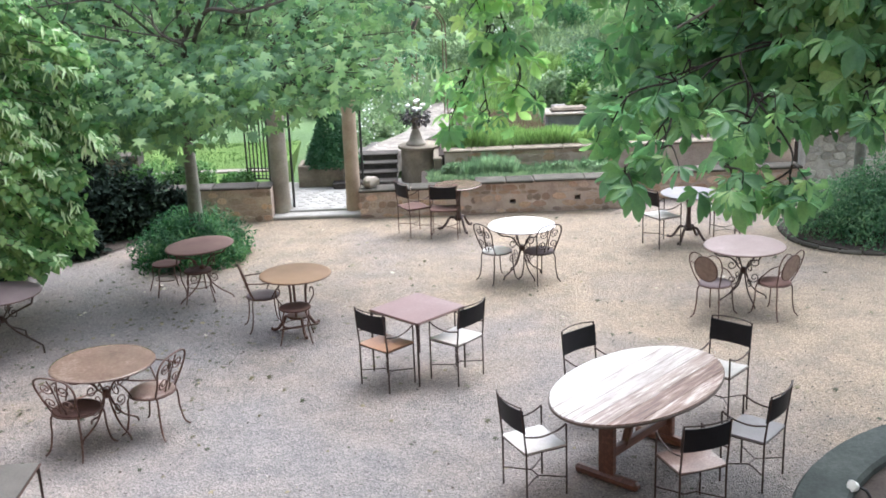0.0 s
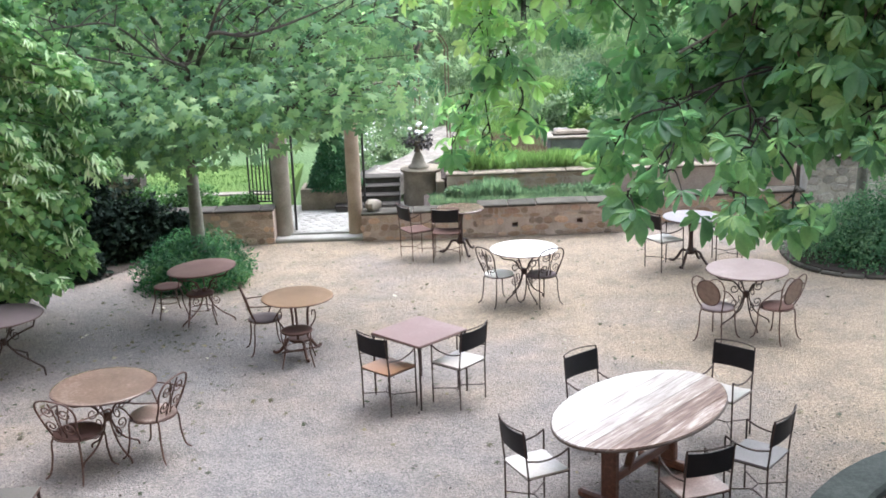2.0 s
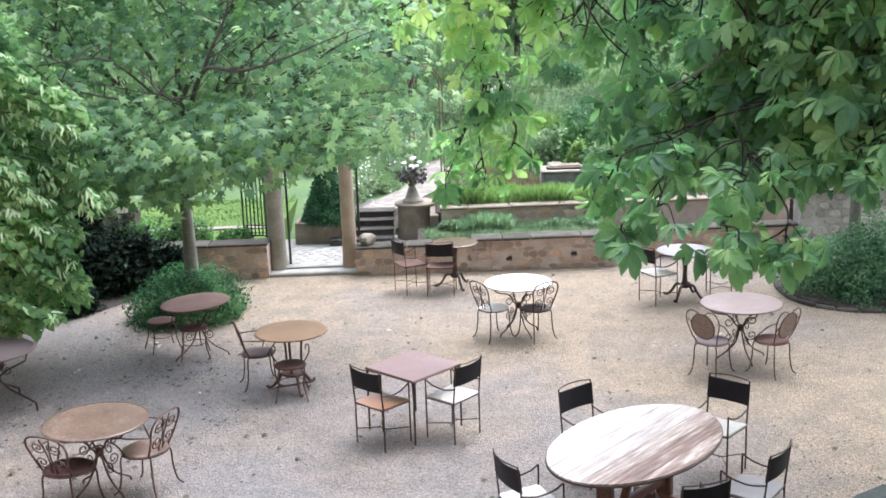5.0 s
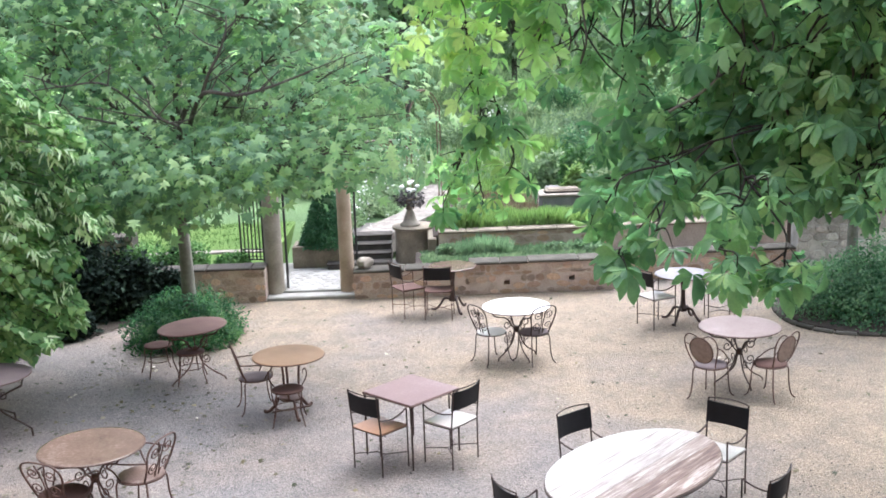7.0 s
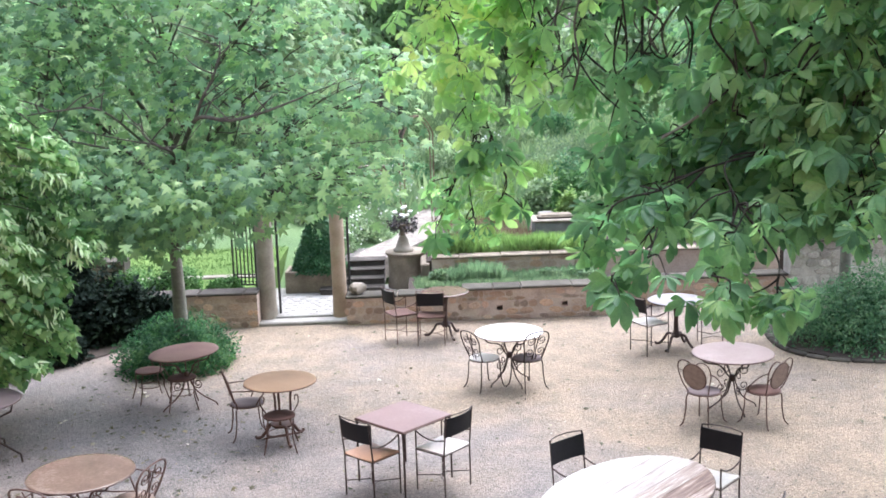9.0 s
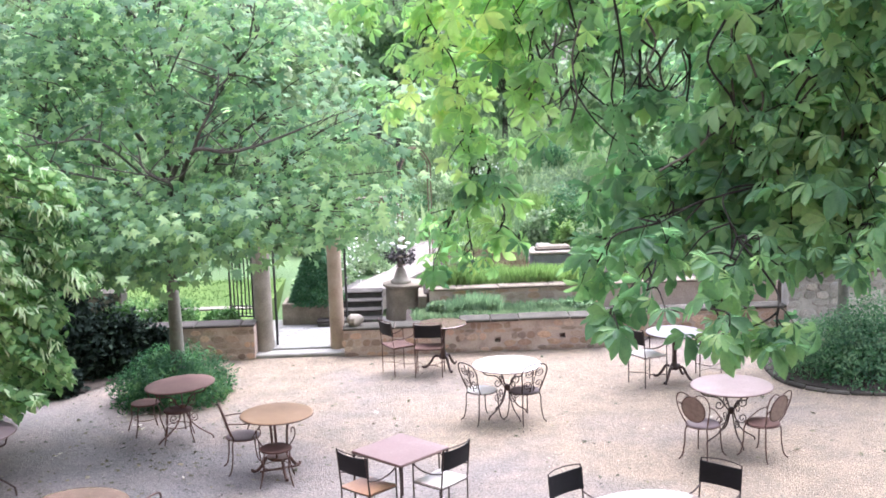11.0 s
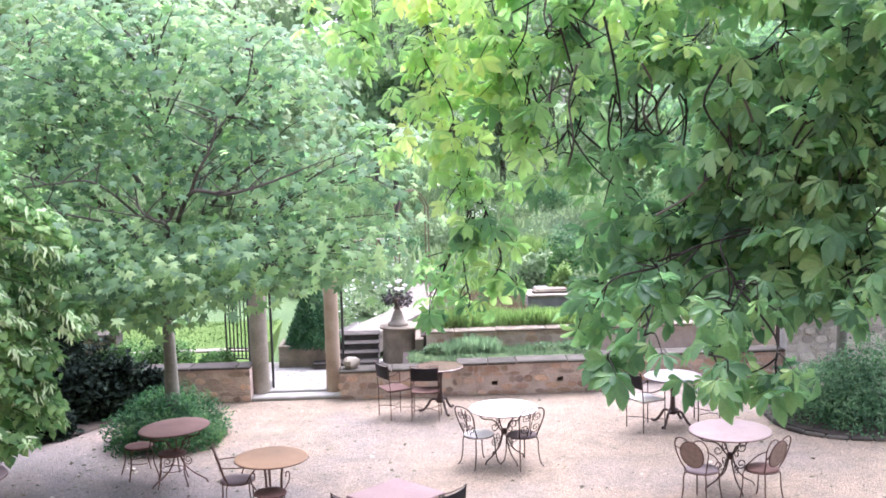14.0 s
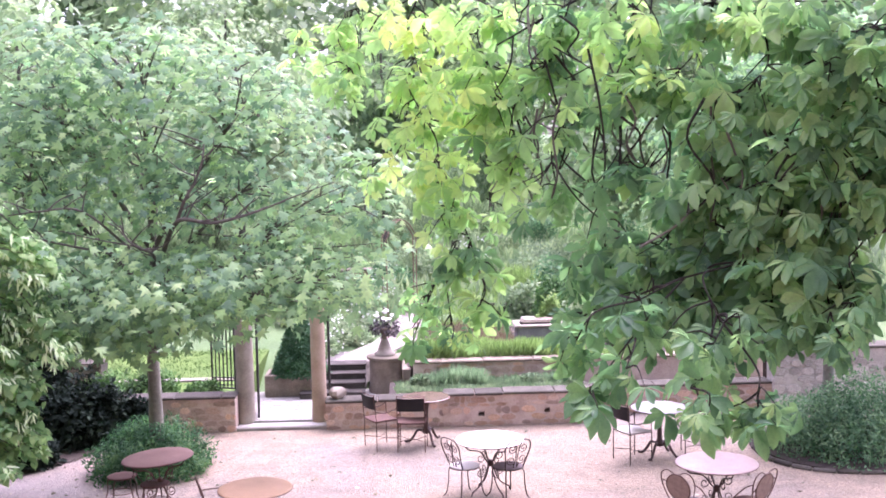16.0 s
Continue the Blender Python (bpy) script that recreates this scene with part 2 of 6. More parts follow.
SEAT_MAUVE = mottled("mauve_seat", [(0.3, (0.078, 0.06, 0.062)), (0.7, (0.15, 0.122, 0.124))], 4, 70, 0.7, bumps=0.3, dist=0.003, spec=0.1)
SEAT_RUST = mottled("rust_seat", [(0.3, (0.06, 0.033, 0.027)), (0.7, (0.12, 0.07, 0.06))], 4, 70, 0.7, bumps=0.3, dist=0.002, spec=0.1)
MESH_BACK = mottled("woven_back", [(0.3, (0.17, 0.125, 0.105)), (0.7, (0.31, 0.24, 0.205))], 20, 160, 0.8, bumps=0.6, dist=0.004, spec=0.2)
TOP_WHITE = mottled("white_table_paint", [(0.3, (0.72, 0.7, 0.68)), (0.7, (0.86, 0.85, 0.84))], 3, 40, 0.3, bumps=0.05, dist=0.001, coat=0.3)
TOP_MAUVE = mottled("faded_mauve_paint", [(0.3, (0.145, 0.1, 0.096)), (0.55, (0.215, 0.158, 0.152)), (0.8, (0.34, 0.27, 0.26))], 2.2, 40, 0.42, bumps=0.1, dist=0.001, spec=0.25)
TOP_SALMON = mottled("faded_salmon_paint", [(0.3, (0.119, 0.0651, 0.0634)), (0.55, (0.176, 0.11, 0.107)), (0.8, (0.29, 0.211, 0.207))], 1.6, 40, 0.32, bumps=0.08, dist=0.001, spec=0.34)
TOP_RUST = mottled("rust_red_paint", [(0.3, (0.135, 0.075, 0.064)), (0.7, (0.25, 0.155, 0.138))], 2.5, 50, 0.65, bumps=0.1, dist=0.001, spec=0.15)
TOP_DULL = mottled("dull_lilac_paint", [(0.3, (0.12, 0.09, 0.092)), (0.7, (0.2, 0.158, 0.16))], 2.5, 50, 0.5, bumps=0.1, dist=0.001, spec=0.2)
TOP_OCHRE = mottled("ochre_rusted_top", [(0.3, (0.16, 0.094, 0.054)), (0.55, (0.225, 0.14, 0.083)), (0.8, (0.3, 0.2, 0.13))], 2.5, 50, 0.55, bumps=0.1, dist=0.001, spec=0.2)
TOP_TAN = mottled("tan_metal_top", [(0.3, (0.085, 0.055, 0.042)), (0.55, (0.135, 0.092, 0.074)), (0.75, (0.24, 0.185, 0.155))], 2.4, 30, 0.14, bumps=0.25, dist=0.004, spec=0.4, coat=0.0)
TOP_GREY = mottled("dull_grey_top", [(0.3, (0.05, 0.045, 0.042)), (0.7, (0.11, 0.1, 0.09))], 2.5, 50, 0.55, bumps=0.1, dist=0.001, spec=0.12)
# brown boards in four tones; the paler ones have sky glare put into the colour
BOARDS_GLARE = plank_material("full_glare_boards", [(0.22, (0.22, 0.17, 0.145)), (0.36, (0.34, 0.295, 0.27)), (0.56, (0.46, 0.425, 0.4)), (0.75, (0.56, 0.53, 0.505))], 0.3, 0.4)
BOARDS_HALF_GLARE = plank_material("half_glare_boards", [(0.24, (0.1, 0.062, 0.05)), (0.42, (0.19, 0.14, 0.122)), (0.58, (0.31, 0.265, 0.242)), (0.75, (0.48, 0.44, 0.415))], 0.36, 0.2, 0.4)
BOARDS_LOW_GLARE = plank_material("low_glare_brown_boards", [(0.24, (0.075, 0.042, 0.032)), (0.44, (0.15, 0.095, 0.078)), (0.58, (0.25, 0.19, 0.165)), (0.74, (0.46, 0.41, 0.38))], 0.44, 0.08, 0.3)
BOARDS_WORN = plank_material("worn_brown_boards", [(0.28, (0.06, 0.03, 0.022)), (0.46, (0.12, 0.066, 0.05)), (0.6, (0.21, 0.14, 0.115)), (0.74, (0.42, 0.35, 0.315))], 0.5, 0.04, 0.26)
EDGE_TIMBER = mottled("dark_edge_timber", [(0.3, (0.03, 0.018, 0.013)), (0.7, (0.08, 0.048, 0.036))], 8, 60, 0.6, bumps=0.3, dist=0.002)
TOP_LILAC = mottled("lilac_white_paint", [(0.3, (0.225, 0.203, 0.214)), (0.7, (0.36, 0.338, 0.352))], 3, 40, 0.7, bumps=0.05, dist=0.001, spec=0.1)
GREY_MORTAR = mottled("grey_masonry", [(0.28, (0.22, 0.2, 0.17)), (0.5, (0.4, 0.37, 0.33)), (0.72, (0.55, 0.52, 0.47))], 5, 40, 0.95, bumps=0.8, dist=0.015)
TRESTLE = plank_material("red_brown_timber", [(0.3, (0.075, 0.03, 0.019)), (0.6, (0.15, 0.066, 0.041)), (0.8, (0.25, 0.125, 0.083))], 0.5, 0.1)
BARK_PALE = mottled("pale_bark", [(0.3, (0.095, 0.09, 0.075)), (0.55, (0.175, 0.17, 0.14)), (0.8, (0.29, 0.28, 0.235))], 7, 40, 0.9, bumps=0.7, dist=0.012)
BARK_LIMB = mottled("grey_brown_bark", [(0.3, (0.045, 0.041, 0.036)), (0.7, (0.13, 0.12, 0.102))], 8, 45, 0.9, bumps=0.8, dist=0.012, spec=0.2)
WORN_SLAB = mottled("pale_worn_slab", [(0.3, (0.195, 0.182, 0.17)), (0.55, (0.275, 0.262, 0.248)), (0.8, (0.38, 0.365, 0.35))], 4, 45, 0.9, bumps=0.5, vary=0.12, spec=0.15)
BARK_DARK = mottled("dark_bark", [(0.3, (0.010, 0.009, 0.008)), (0.7, (0.034, 0.03, 0.025))], 8, 45, 0.9, bumps=0.8, dist=0.012, spec=0.2)
DEAD_LEAF = leafy("dead_leaf", [(0.15, (0.03, 0.04, 0.02)), (0.55, (0.09, 0.08, 0.045)), (0.78, (0.2, 0.17, 0.10)), (0.92, (0.45, 0.42, 0.34))], through_light=0.05)
LEAF_PLANE = leafy("plane_leaf", [(0.1, (0.0788, 0.15, 0.0968)), (0.42, (0.189, 0.31, 0.182)), (0.68, (0.29, 0.43, 0.212)), (0.95, (0.4, 0.52, 0.262))], rough=0.55, through_light=0.5)
CHESTNUT = [(0.12, (0.073, 0.16, 0.088)), (0.42, (0.165, 0.307, 0.156)), (0.7, (0.275, 0.44, 0.207)), (0.93, (0.395, 0.535, 0.25))]
LEAF_CHESTNUT = leafy("chestnut_leaf", CHESTNUT, True, 0.55, 0.45, spec=0.3)
LEAF_CHESTNUT_MASS = leafy("chestnut_leaf_mass", CHESTNUT, False, 0.58, 0.45, spec=0.32)
# yellower copy of the chestnut leaf, with sunlight through it put into the colour
LEAF_CHESTNUT_LIT = leafy("sunlit_chestnut_leaf", [(0.15, (0.185, 0.34, 0.157)), (0.5, (0.35, 0.53, 0.218)), (0.8, (0.536, 0.65, 0.274)), (0.95, (0.639, 0.68, 0.263))], False, 0.62, 0.5)
LEAF_LIME = leafy("lime_leaf", [(0.15, (0.1, 0.21, 0.1)), (0.5, (0.215, 0.37, 0.155)), (0.85, (0.37, 0.51, 0.23))], rough=0.5, through_light=0.55)
BRACT = leafy("lime_bract", [(0.2, (0.64, 0.8, 0.48)), (0.8, (0.78, 0.88, 0.64))], through_light=0.4)
LEAF_SHRUB = leafy("shrub_leaf", [(0.15, (0.035, 0.09, 0.03)), (0.5, (0.075, 0.16, 0.05)), (0.85, (0.15, 0.26, 0.09))], patch=2.0)
LEAF_SAGE = leafy("sage_shrub_leaf", [(0.15, (0.034, 0.09, 0.046)), (0.5, (0.085, 0.18, 0.092)), (0.85, (0.2, 0.32, 0.17))], patch=2.0, rough=0.6)
# shrub leaf with the deep shade under the trees put into its colour
LEAF_SHADED = leafy("shade_toned_shrub_leaf", [(0.15, (0.009, 0.015, 0.0128)), (0.6, (0.021, 0.0315, 0.0256)), (0.9, (0.045, 0.0675, 0.0448))], through_light=0.05, rough=0.9, spec=0.03)
SPECK = leafy("ground_speck", [(0.15, (0.035, 0.03, 0.028)), (0.6, (0.09, 0.075, 0.06)), (0.9, (0.4, 0.37, 0.33))], through_light=0.02)
SEAT_WORN = mottled("worn_brown_seat", [(0.3, (0.085, 0.045, 0.035)), (0.5, (0.19, 0.13, 0.11)), (0.7, (0.36, 0.31, 0.29))], 3, 60, 0.35, bumps=0.1, dist=0.002, spec=0.4)
SEAT_GREY = mottled("grey_seat", [(0.3, (0.1, 0.092, 0.092)), (0.7, (0.19, 0.175, 0.178))], 4, 60, 0.45, bumps=0.1, dist=0.002, spec=0.3)
LEAF_FOOT = leafy("foot_shrub_leaf", [(0.15, (0.022, 0.065, 0.036)), (0.5, (0.045, 0.115, 0.055)), (0.85, (0.115, 0.22, 0.085))], patch=1.6, spec=0.08)
LEAF_HERB = leafy("herb_leaf", [(0.15, (0.10, 0.155, 0.10)), (0.5, (0.17, 0.235, 0.145)), (0.85, (0.28, 0.34, 0.22))], patch=2.5, rough=0.7)
LEAF_LAVENDER = leafy("lavender_leaf", [(0.15, (0.12, 0.185, 0.115)), (0.5, (0.21, 0.3, 0.19)), (0.85, (0.33, 0.42, 0.28))], patch=2.5, rough=0.7)
GREY_STONE = mottled("grey_rubble_stone", [(0.25, (0.22, 0.2, 0.17)), (0.5, (0.4, 0.37, 0.33)), (0.75, (0.56, 0.53, 0.48))], 7, 40, 0.9, bumps=0.8, dist=0.012, vary=0.3)
LAWN_BLADE = leafy("lawn_blade", [(0.15, (0.05, 0.10, 0.034)), (0.5, (0.082, 0.15, 0.05)), (0.85, (0.125, 0.2, 0.072))], through_light=0.25)
LEAF_BOX = leafy("clipped_box_leaf", [(0.15, (0.02, 0.07, 0.03)), (0.5, (0.035, 0.105, 0.045)), (0.9, (0.08, 0.18, 0.075))], through_light=0.15, patch=3)
DRY_PLANT = leafy("dry_plants", [(0.15, (0.13, 0.08, 0.06)), (0.5, (0.24, 0.165, 0.125)), (0.7, (0.3, 0.25, 0.18)), (0.85, (0.19, 0.25, 0.12))], through_light=0.2)
GRASS = leafy("bed_grass", [(0.15, (0.13, 0.21, 0.07)), (0.5, (0.23, 0.34, 0.115)), (0.85, (0.36, 0.47, 0.19))], through_light=0.35)
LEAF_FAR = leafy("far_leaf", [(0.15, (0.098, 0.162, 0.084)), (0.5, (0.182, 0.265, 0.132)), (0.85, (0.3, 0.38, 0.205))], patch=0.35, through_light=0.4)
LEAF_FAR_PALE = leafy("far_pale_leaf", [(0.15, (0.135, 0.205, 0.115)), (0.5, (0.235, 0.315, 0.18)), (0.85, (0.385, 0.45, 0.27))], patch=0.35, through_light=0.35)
PETAL = mottled("white_petal", [(0.3, (0.7, 0.7, 0.68)), (0.7, (0.85, 0.85, 0.84))], 10, 60, 0.7, bumps=0)
FLOWER_LEAF = leafy("dusky_leaf", [(0.2, (0.03, 0.028, 0.032)), (0.8, (0.10, 0.085, 0.09))], through_light=0.15)
LAMP_WHITE = mottled("white_lamp_enamel", [(0.3, (0.75, 0.75, 0.73)), (0.7, (0.84, 0.84, 0.82))], 8, 60, 0.3, bumps=0)
BLACK_PLASTIC = mottled("black_plastic", [(0.3, (0.015, 0.015, 0.015)), (0.7, (0.03, 0.03, 0.03))], 8, 60, 0.4, bumps=0)


# ---- mesh tools ----
class Form:
    """Gathers vertices and faces of one part."""

    def __init__(self):
        self.v, self.f = [], []

    def add(self, verts, faces):
        k = len(self.v)
        self.v += [tuple(p) for p in verts]
        self.f += [tuple(i + k for i in face) for face in faces]
        return self

    def box(self, c, s, b=0.004, m=None):
        """A box with chamfered edges: centre, full sizes, chamfer."""
        hx, hy, hz = (q / 2 for q in s)
        b = min(b, hx * 0.9, hy * 0.9, hz * 0.9)
        verts, idx = [], {}
        for sx in (-1, 1):
            for sy in (-1, 1):
                for sz in (-1, 1):
                    for ax in range(3):
                        p = [sx * hx, sy * hy, sz * hz]
                        for o in range(3):
                            if o != ax:
                                p[o] -= (sx, sy, sz)[o] * b
                        idx[sx, sy, sz, ax] = len(verts)
                        p = Vector(p)
                        verts.append((m @ p if m else p) + Vector(c))
        faces = []
        for ax in range(3):
            o1, o2 = (ax + 1) % 3, (ax + 2) % 3
            for s0 in (-1, 1):
                ring = []
                for a, bb in ((-1, -1), (1, -1), (1, 1), (-1, 1)):
                    q = [0, 0, 0]
                    q[ax], q[o1], q[o2] = s0, a, bb
                    ring.append(idx[(*q, ax)])
                faces.append(ring if s0 > 0 else ring[::-1])
            for a in (-1, 1):
                for bb in (-1, 1):
                    q0, q1 = [0, 0, 0], [0, 0, 0]
                    q0[ax], q0[o1], q0[o2] = -1, a, bb
                    q1[ax], q1[o1], q1[o2] = 1, a, bb
                    quad = [idx[(*q0, o1)], idx[(*q1, o1)], idx[(*q1, o2)], idx[(*q0, o2)]]
                    faces.append(quad if a * bb > 0 else quad[::-1])
        for sx in (-1, 1):
            for sy in (-1, 1):
                for sz in (-1, 1):
                    tri = [idx[sx, sy, sz, k] for k in range(3)]
                    faces.append(tri if sx * sy * sz > 0 else tri[::-1])
        return self.add(verts, faces)

    def tube(self, pts, r, sides=6):
        """A rod along the points; r one radius or one for each point."""
        pts = [Vector(p) for p in pts]
        rs = r if isinstance(r, (list, tuple)) else [r] * len(pts)
        verts, side = [], None
        for i, p in enumerate(pts):
            d = (pts[min(i + 1, len(pts) - 1)] - pts[max(i - 1, 0)]).normalized()
            if side is None:
                side = d.cross(Vector((0.3, 0.2, 1)) if abs(d.z) < 0.9 else Vector((1, 0.1, 0)))
            side = (side - d * side.dot(d)).normalized()
            up = d.cross(side)
            for k in range(sides):
                a = 2 * math.pi * k / sides
                verts.append(p + rs[i] * (math.cos(a) * side + math.sin(a) * up))
        n = len(pts)
        faces = [(i * sides + k, i * sides + (k + 1) % sides, (i + 1) * sides + (k + 1) % sides, (i + 1) * sides + k)
                 for i in range(n - 1) for k in range(sides)]
        faces += [tuple(range(sides))[::-1], tuple((n - 1) * sides + k for k in range(sides))]
        return self.add(verts, faces)

    def lathe(self, profile, sides=24, c=(0, 0, 0), sx=1.0, sy=1.0, wob=0.0):
        """Turned form from (radius, height) pairs, closed at both ends."""
        verts = []
        for r, z in profile:
            for k in range(sides):
                a = 2 * math.pi * k / sides
                w = 1 + wob * math.sin(3 * a + z * 9) * 0.5
                verts.append((c[0] + r * sx * w * math.cos(a), c[1] + r * sy * w * math.sin(a), c[2] + z))
        n = len(profile)
        faces = [(i * sides + k, i * sides + (k + 1) % sides, (i + 1) * sides + (k + 1) % sides, (i + 1) * sides + k)
                 for i in range(n - 1) for k in range(sides)]
        faces += [tuple(range(sides))[::-1], tuple((n - 1) * sides + k for k in range(sides))]
        return self.add(verts, faces)

    def mesh(self, name, mat, smooth=True):
        me = bpy.data.meshes.new(name)
        me.from_pydata(self.v, [], self.f)
        me.materials.append(mat)
        if smooth:
            me.polygons.foreach_set("use_smooth", [True] * len(me.polygons))
            me.set_sharp_from_angle(angle=radians(38))
        me.update()
        return me


def part(name, form, mat, parent, label="", smooth=True):
    ob = new(name, form.mesh(name, mat, smooth) if isinstance(form, Form) else form)
    ob.parent = parent
    return tagged(ob, label)


def thing(name, at, label, category, group="", kind=""):
    ob = new(name)
    ob.empty_display_size = 0.1
    ob.matrix_basis = at
    return tagged(ob, label, category, group, kind)


def solid(name, form, mat, label="", category="", kind="structure", smooth=True):
    return tagged(new(name, form.mesh(name, mat, smooth)), label, category, "", kind)


def arc(p0, p1, bulge, n=8):
    """Points from p0 to p1, pushed out by the vector bulge in the middle."""
    p0, p1, bulge = Vector(p0), Vector(p1), Vector(bulge)
    return [p0.lerp(p1, i / n) + bulge * (4 * (i / n) * (1 - i / n)) for i in range(n + 1)]


def smooth_line(pts, n=6):
    """A Catmull-Rom line through the points."""
    q = [Vector(p) for p in pts]
    q = [2 * q[0] - q[1]] + q + [2 * q[-1] - q[-2]]
    out = []
    for i in range(1, len(q) - 2):
        a, b, c, d = q[i - 1:i + 3]
        for k in range(n):
            t = k / n
            out.append(0.5 * (2 * b + (c - a) * t + (2 * a - 5 * b + 4 * c - d) * t * t + (3 * b - a - 3 * c + d) * t ** 3))
    return out + [q[-2]]


def scroll(c, u, w, r0, r1, turns, a0=0.0, n=20):
    """A flat spiral round c in the plane of u and w, from radius r0 to r1."""
    c, u, w = Vector(c), Vector(u), Vector(w)
    return [c + (r0 + (r1 - r0) * i / n) * (math.cos(a0 + turns * 2 * math.pi * i / n) * u + math.sin(a0 + turns * 2 * math.pi * i / n) * w) for i in range(n + 1)]


# ---- foliage tools ----
def cloud(name, mat, tv, tf, pos, nrm, way, size):
    """One mesh of many leaves: a pattern (x along the leaf, z out of it) set at each place by its normal, direction and size."""
    tv = np.asarray(tv, float)
    nrm = nrm / np.linalg.norm(nrm, axis=1)[:, None]
    way = way - nrm * (way * nrm).sum(1)[:, None]
    way = way / (np.linalg.norm(way, axis=1)[:, None] + 1e-9)
    basis = np.stack([way, np.cross(nrm, way), nrm], axis=2)
    verts = pos[:, None, :] + size[:, None, None] * np.einsum("nij,kj->nki", basis, tv)
    n, k = len(pos), len(tv)
    flat = np.array([i for f in tf for i in f])
    lens = np.array([len(f) for f in tf])
    loops = (flat[None, :] + (np.arange(n) * k)[:, None]).ravel()
    totals = np.tile(lens, n)
    starts = np.concatenate([[0], np.cumsum(totals)[:-1]])
    me = bpy.data.meshes.new(name)
    me.vertices.add(n * k)
    me.vertices.foreach_set("co", verts.ravel())
    me.loops.add(len(loops))
    me.loops.foreach_set("vertex_index", loops.astype(np.int32))
    me.polygons.add(len(totals))
    me.polygons.foreach_set("loop_start", starts.astype(np.int32))
    me.polygons.foreach_set("loop_total", totals.astype(np.int32))
    me.polygons.foreach_set("use_smooth", np.ones(len(totals), bool))
    me.materials.append(mat)
    me.update(calc_edges=True)
    me.validate()
    return me


def lobed_leaf():
    """Five pointed lobes round a sunken middle."""
    polar = [(0, 0.66), (13, 0.42), (28, 0.27), (44, 0.44), (54, 0.62), (66, 0.42), (84, 0.27), (100, 0.40), (116, 0.50), (136, 0.30), (180, 0.26)]
    ring = polar + [(360 - a, r) for a, r in polar[-2:0:-1]]
    v = [(0.42, 0, 0.03)] + [(0.42 + r * math.cos(radians(a)), r * math.sin(radians(a)), -0.22 * r * r - (0.05 if r > 0.5 else 0)) for a, r in ring]
    k = len(ring)
    return v, [(0, 1 + i, 1 + (i + 1) % k) for i in range(k)]


def blade_leaf(width=0.5, droop=0.18, fold=0.06):
    """An oval leaf, folded along its rib and drooping to the tip."""
    xs, ws = (0.0, 0.3, 0.68, 1.0), (0.02, 0.42, 0.40, 0.0)
    v, f = [], []
    for x, w in zip(xs, ws):
        z = -droop * x * x
        v += [(x, 0, z), (x, w * width * 1.15, z + fold * w), (x, -w * width * 1.15, z + fold * w)]
    for i in range(3):
        a, b = 3 * i, 3 * i + 3
        f += [(a, b, b + 1, a + 1), (a, a + 2, b + 2, b)]
    return v, f


def heart_leaf(width=0.85, droop=0.35):
    """A broad heart-shaped leaf with a short drawn-out tip."""
    v, f = [(0.06, 0, 0)], []
    for x, w in ((0.0, 0.36), (0.2, 0.5), (0.45, 0.48), (0.72, 0.3), (0.9, 0.1)):
        z = -droop * x * x
        v += [(x + 0.04, 0, z), (x, w * width, z - 0.1 * w), (x, -w * width, z - 0.1 * w)]
    v.append((1.08, 0, -droop * 1.2))
    for i in range(4):
        a, b = 1 + 3 * i, 4 + 3 * i
        f += [(a, b, b + 1, a + 1), (a, a + 2, b + 2, b)]
    return v, f + [(0, 1, 2), (0, 3, 1), (13, 16, 14), (13, 15, 16)]


def small_leaf(width=0.45):
    return [(0, 0, 0), (0.45, width / 2, 0.05), (1, 0, -0.12), (0.45, -width / 2, 0.05)], [(0, 1, 2), (0, 2, 3)]


def chestnut_leaf(count=7, seed=0):
    """A hand of drooping leaflets round the end of a stalk, about one unit across."""
    rnd = random.Random(seed)
    v, f = [Vector((0, 0, -0.02))], []
    for i in range(count):
        a = radians(-96 + 192 * i / (count - 1) + rnd.uniform(-8, 8))
        length = (0.74 - 0.30 * abs(i / (count - 1) - 0.5) * 2) * rnd.uniform(0.9, 1.1)
        wide, k = length * rnd.uniform(0.30, 0.375), len(v)
        dro, tilt = rnd.uniform(0.1, 0.6), rnd.uniform(-0.16, 0.16)
        d, s = Vector((math.cos(a), math.sin(a), 0)), Vector((-math.sin(a), math.cos(a), 0))
        for x, w in ((0.30, 0.42), (0.58, 0.88), (0.77, 1.0), (0.90, 0.62), (1.0, 0.0)):
            z = -dro * length * x * x - 0.02
            mid = d * (length * x) + Vector((0, 0, z))
            lift = Vector((0, 0, (0.10 + tilt) * w * length)), Vector((0, 0, (0.10 - tilt) * w * length))
            v += [mid, mid + s * (w * wide / 2) + lift[0], mid - s * (w * wide / 2) + lift[1]]
        f += [(0, k, k + 1), (0, k + 2, k)]
        for j in range(4):
            p, q = k + 3 * j, k + 3 * j + 3
            f += [(p, q, q + 1, p + 1), (p, p + 2, q + 2, q)]
    return [tuple(p) for p in v], f


def ball(rng, n, shell=2.0):
    p = rng.normal(size=(n, 3))
    p /= np.linalg.norm(p, axis=1)[:, None]
    return p * (rng.random(n) ** (1 / (1 + shell)))[:, None]


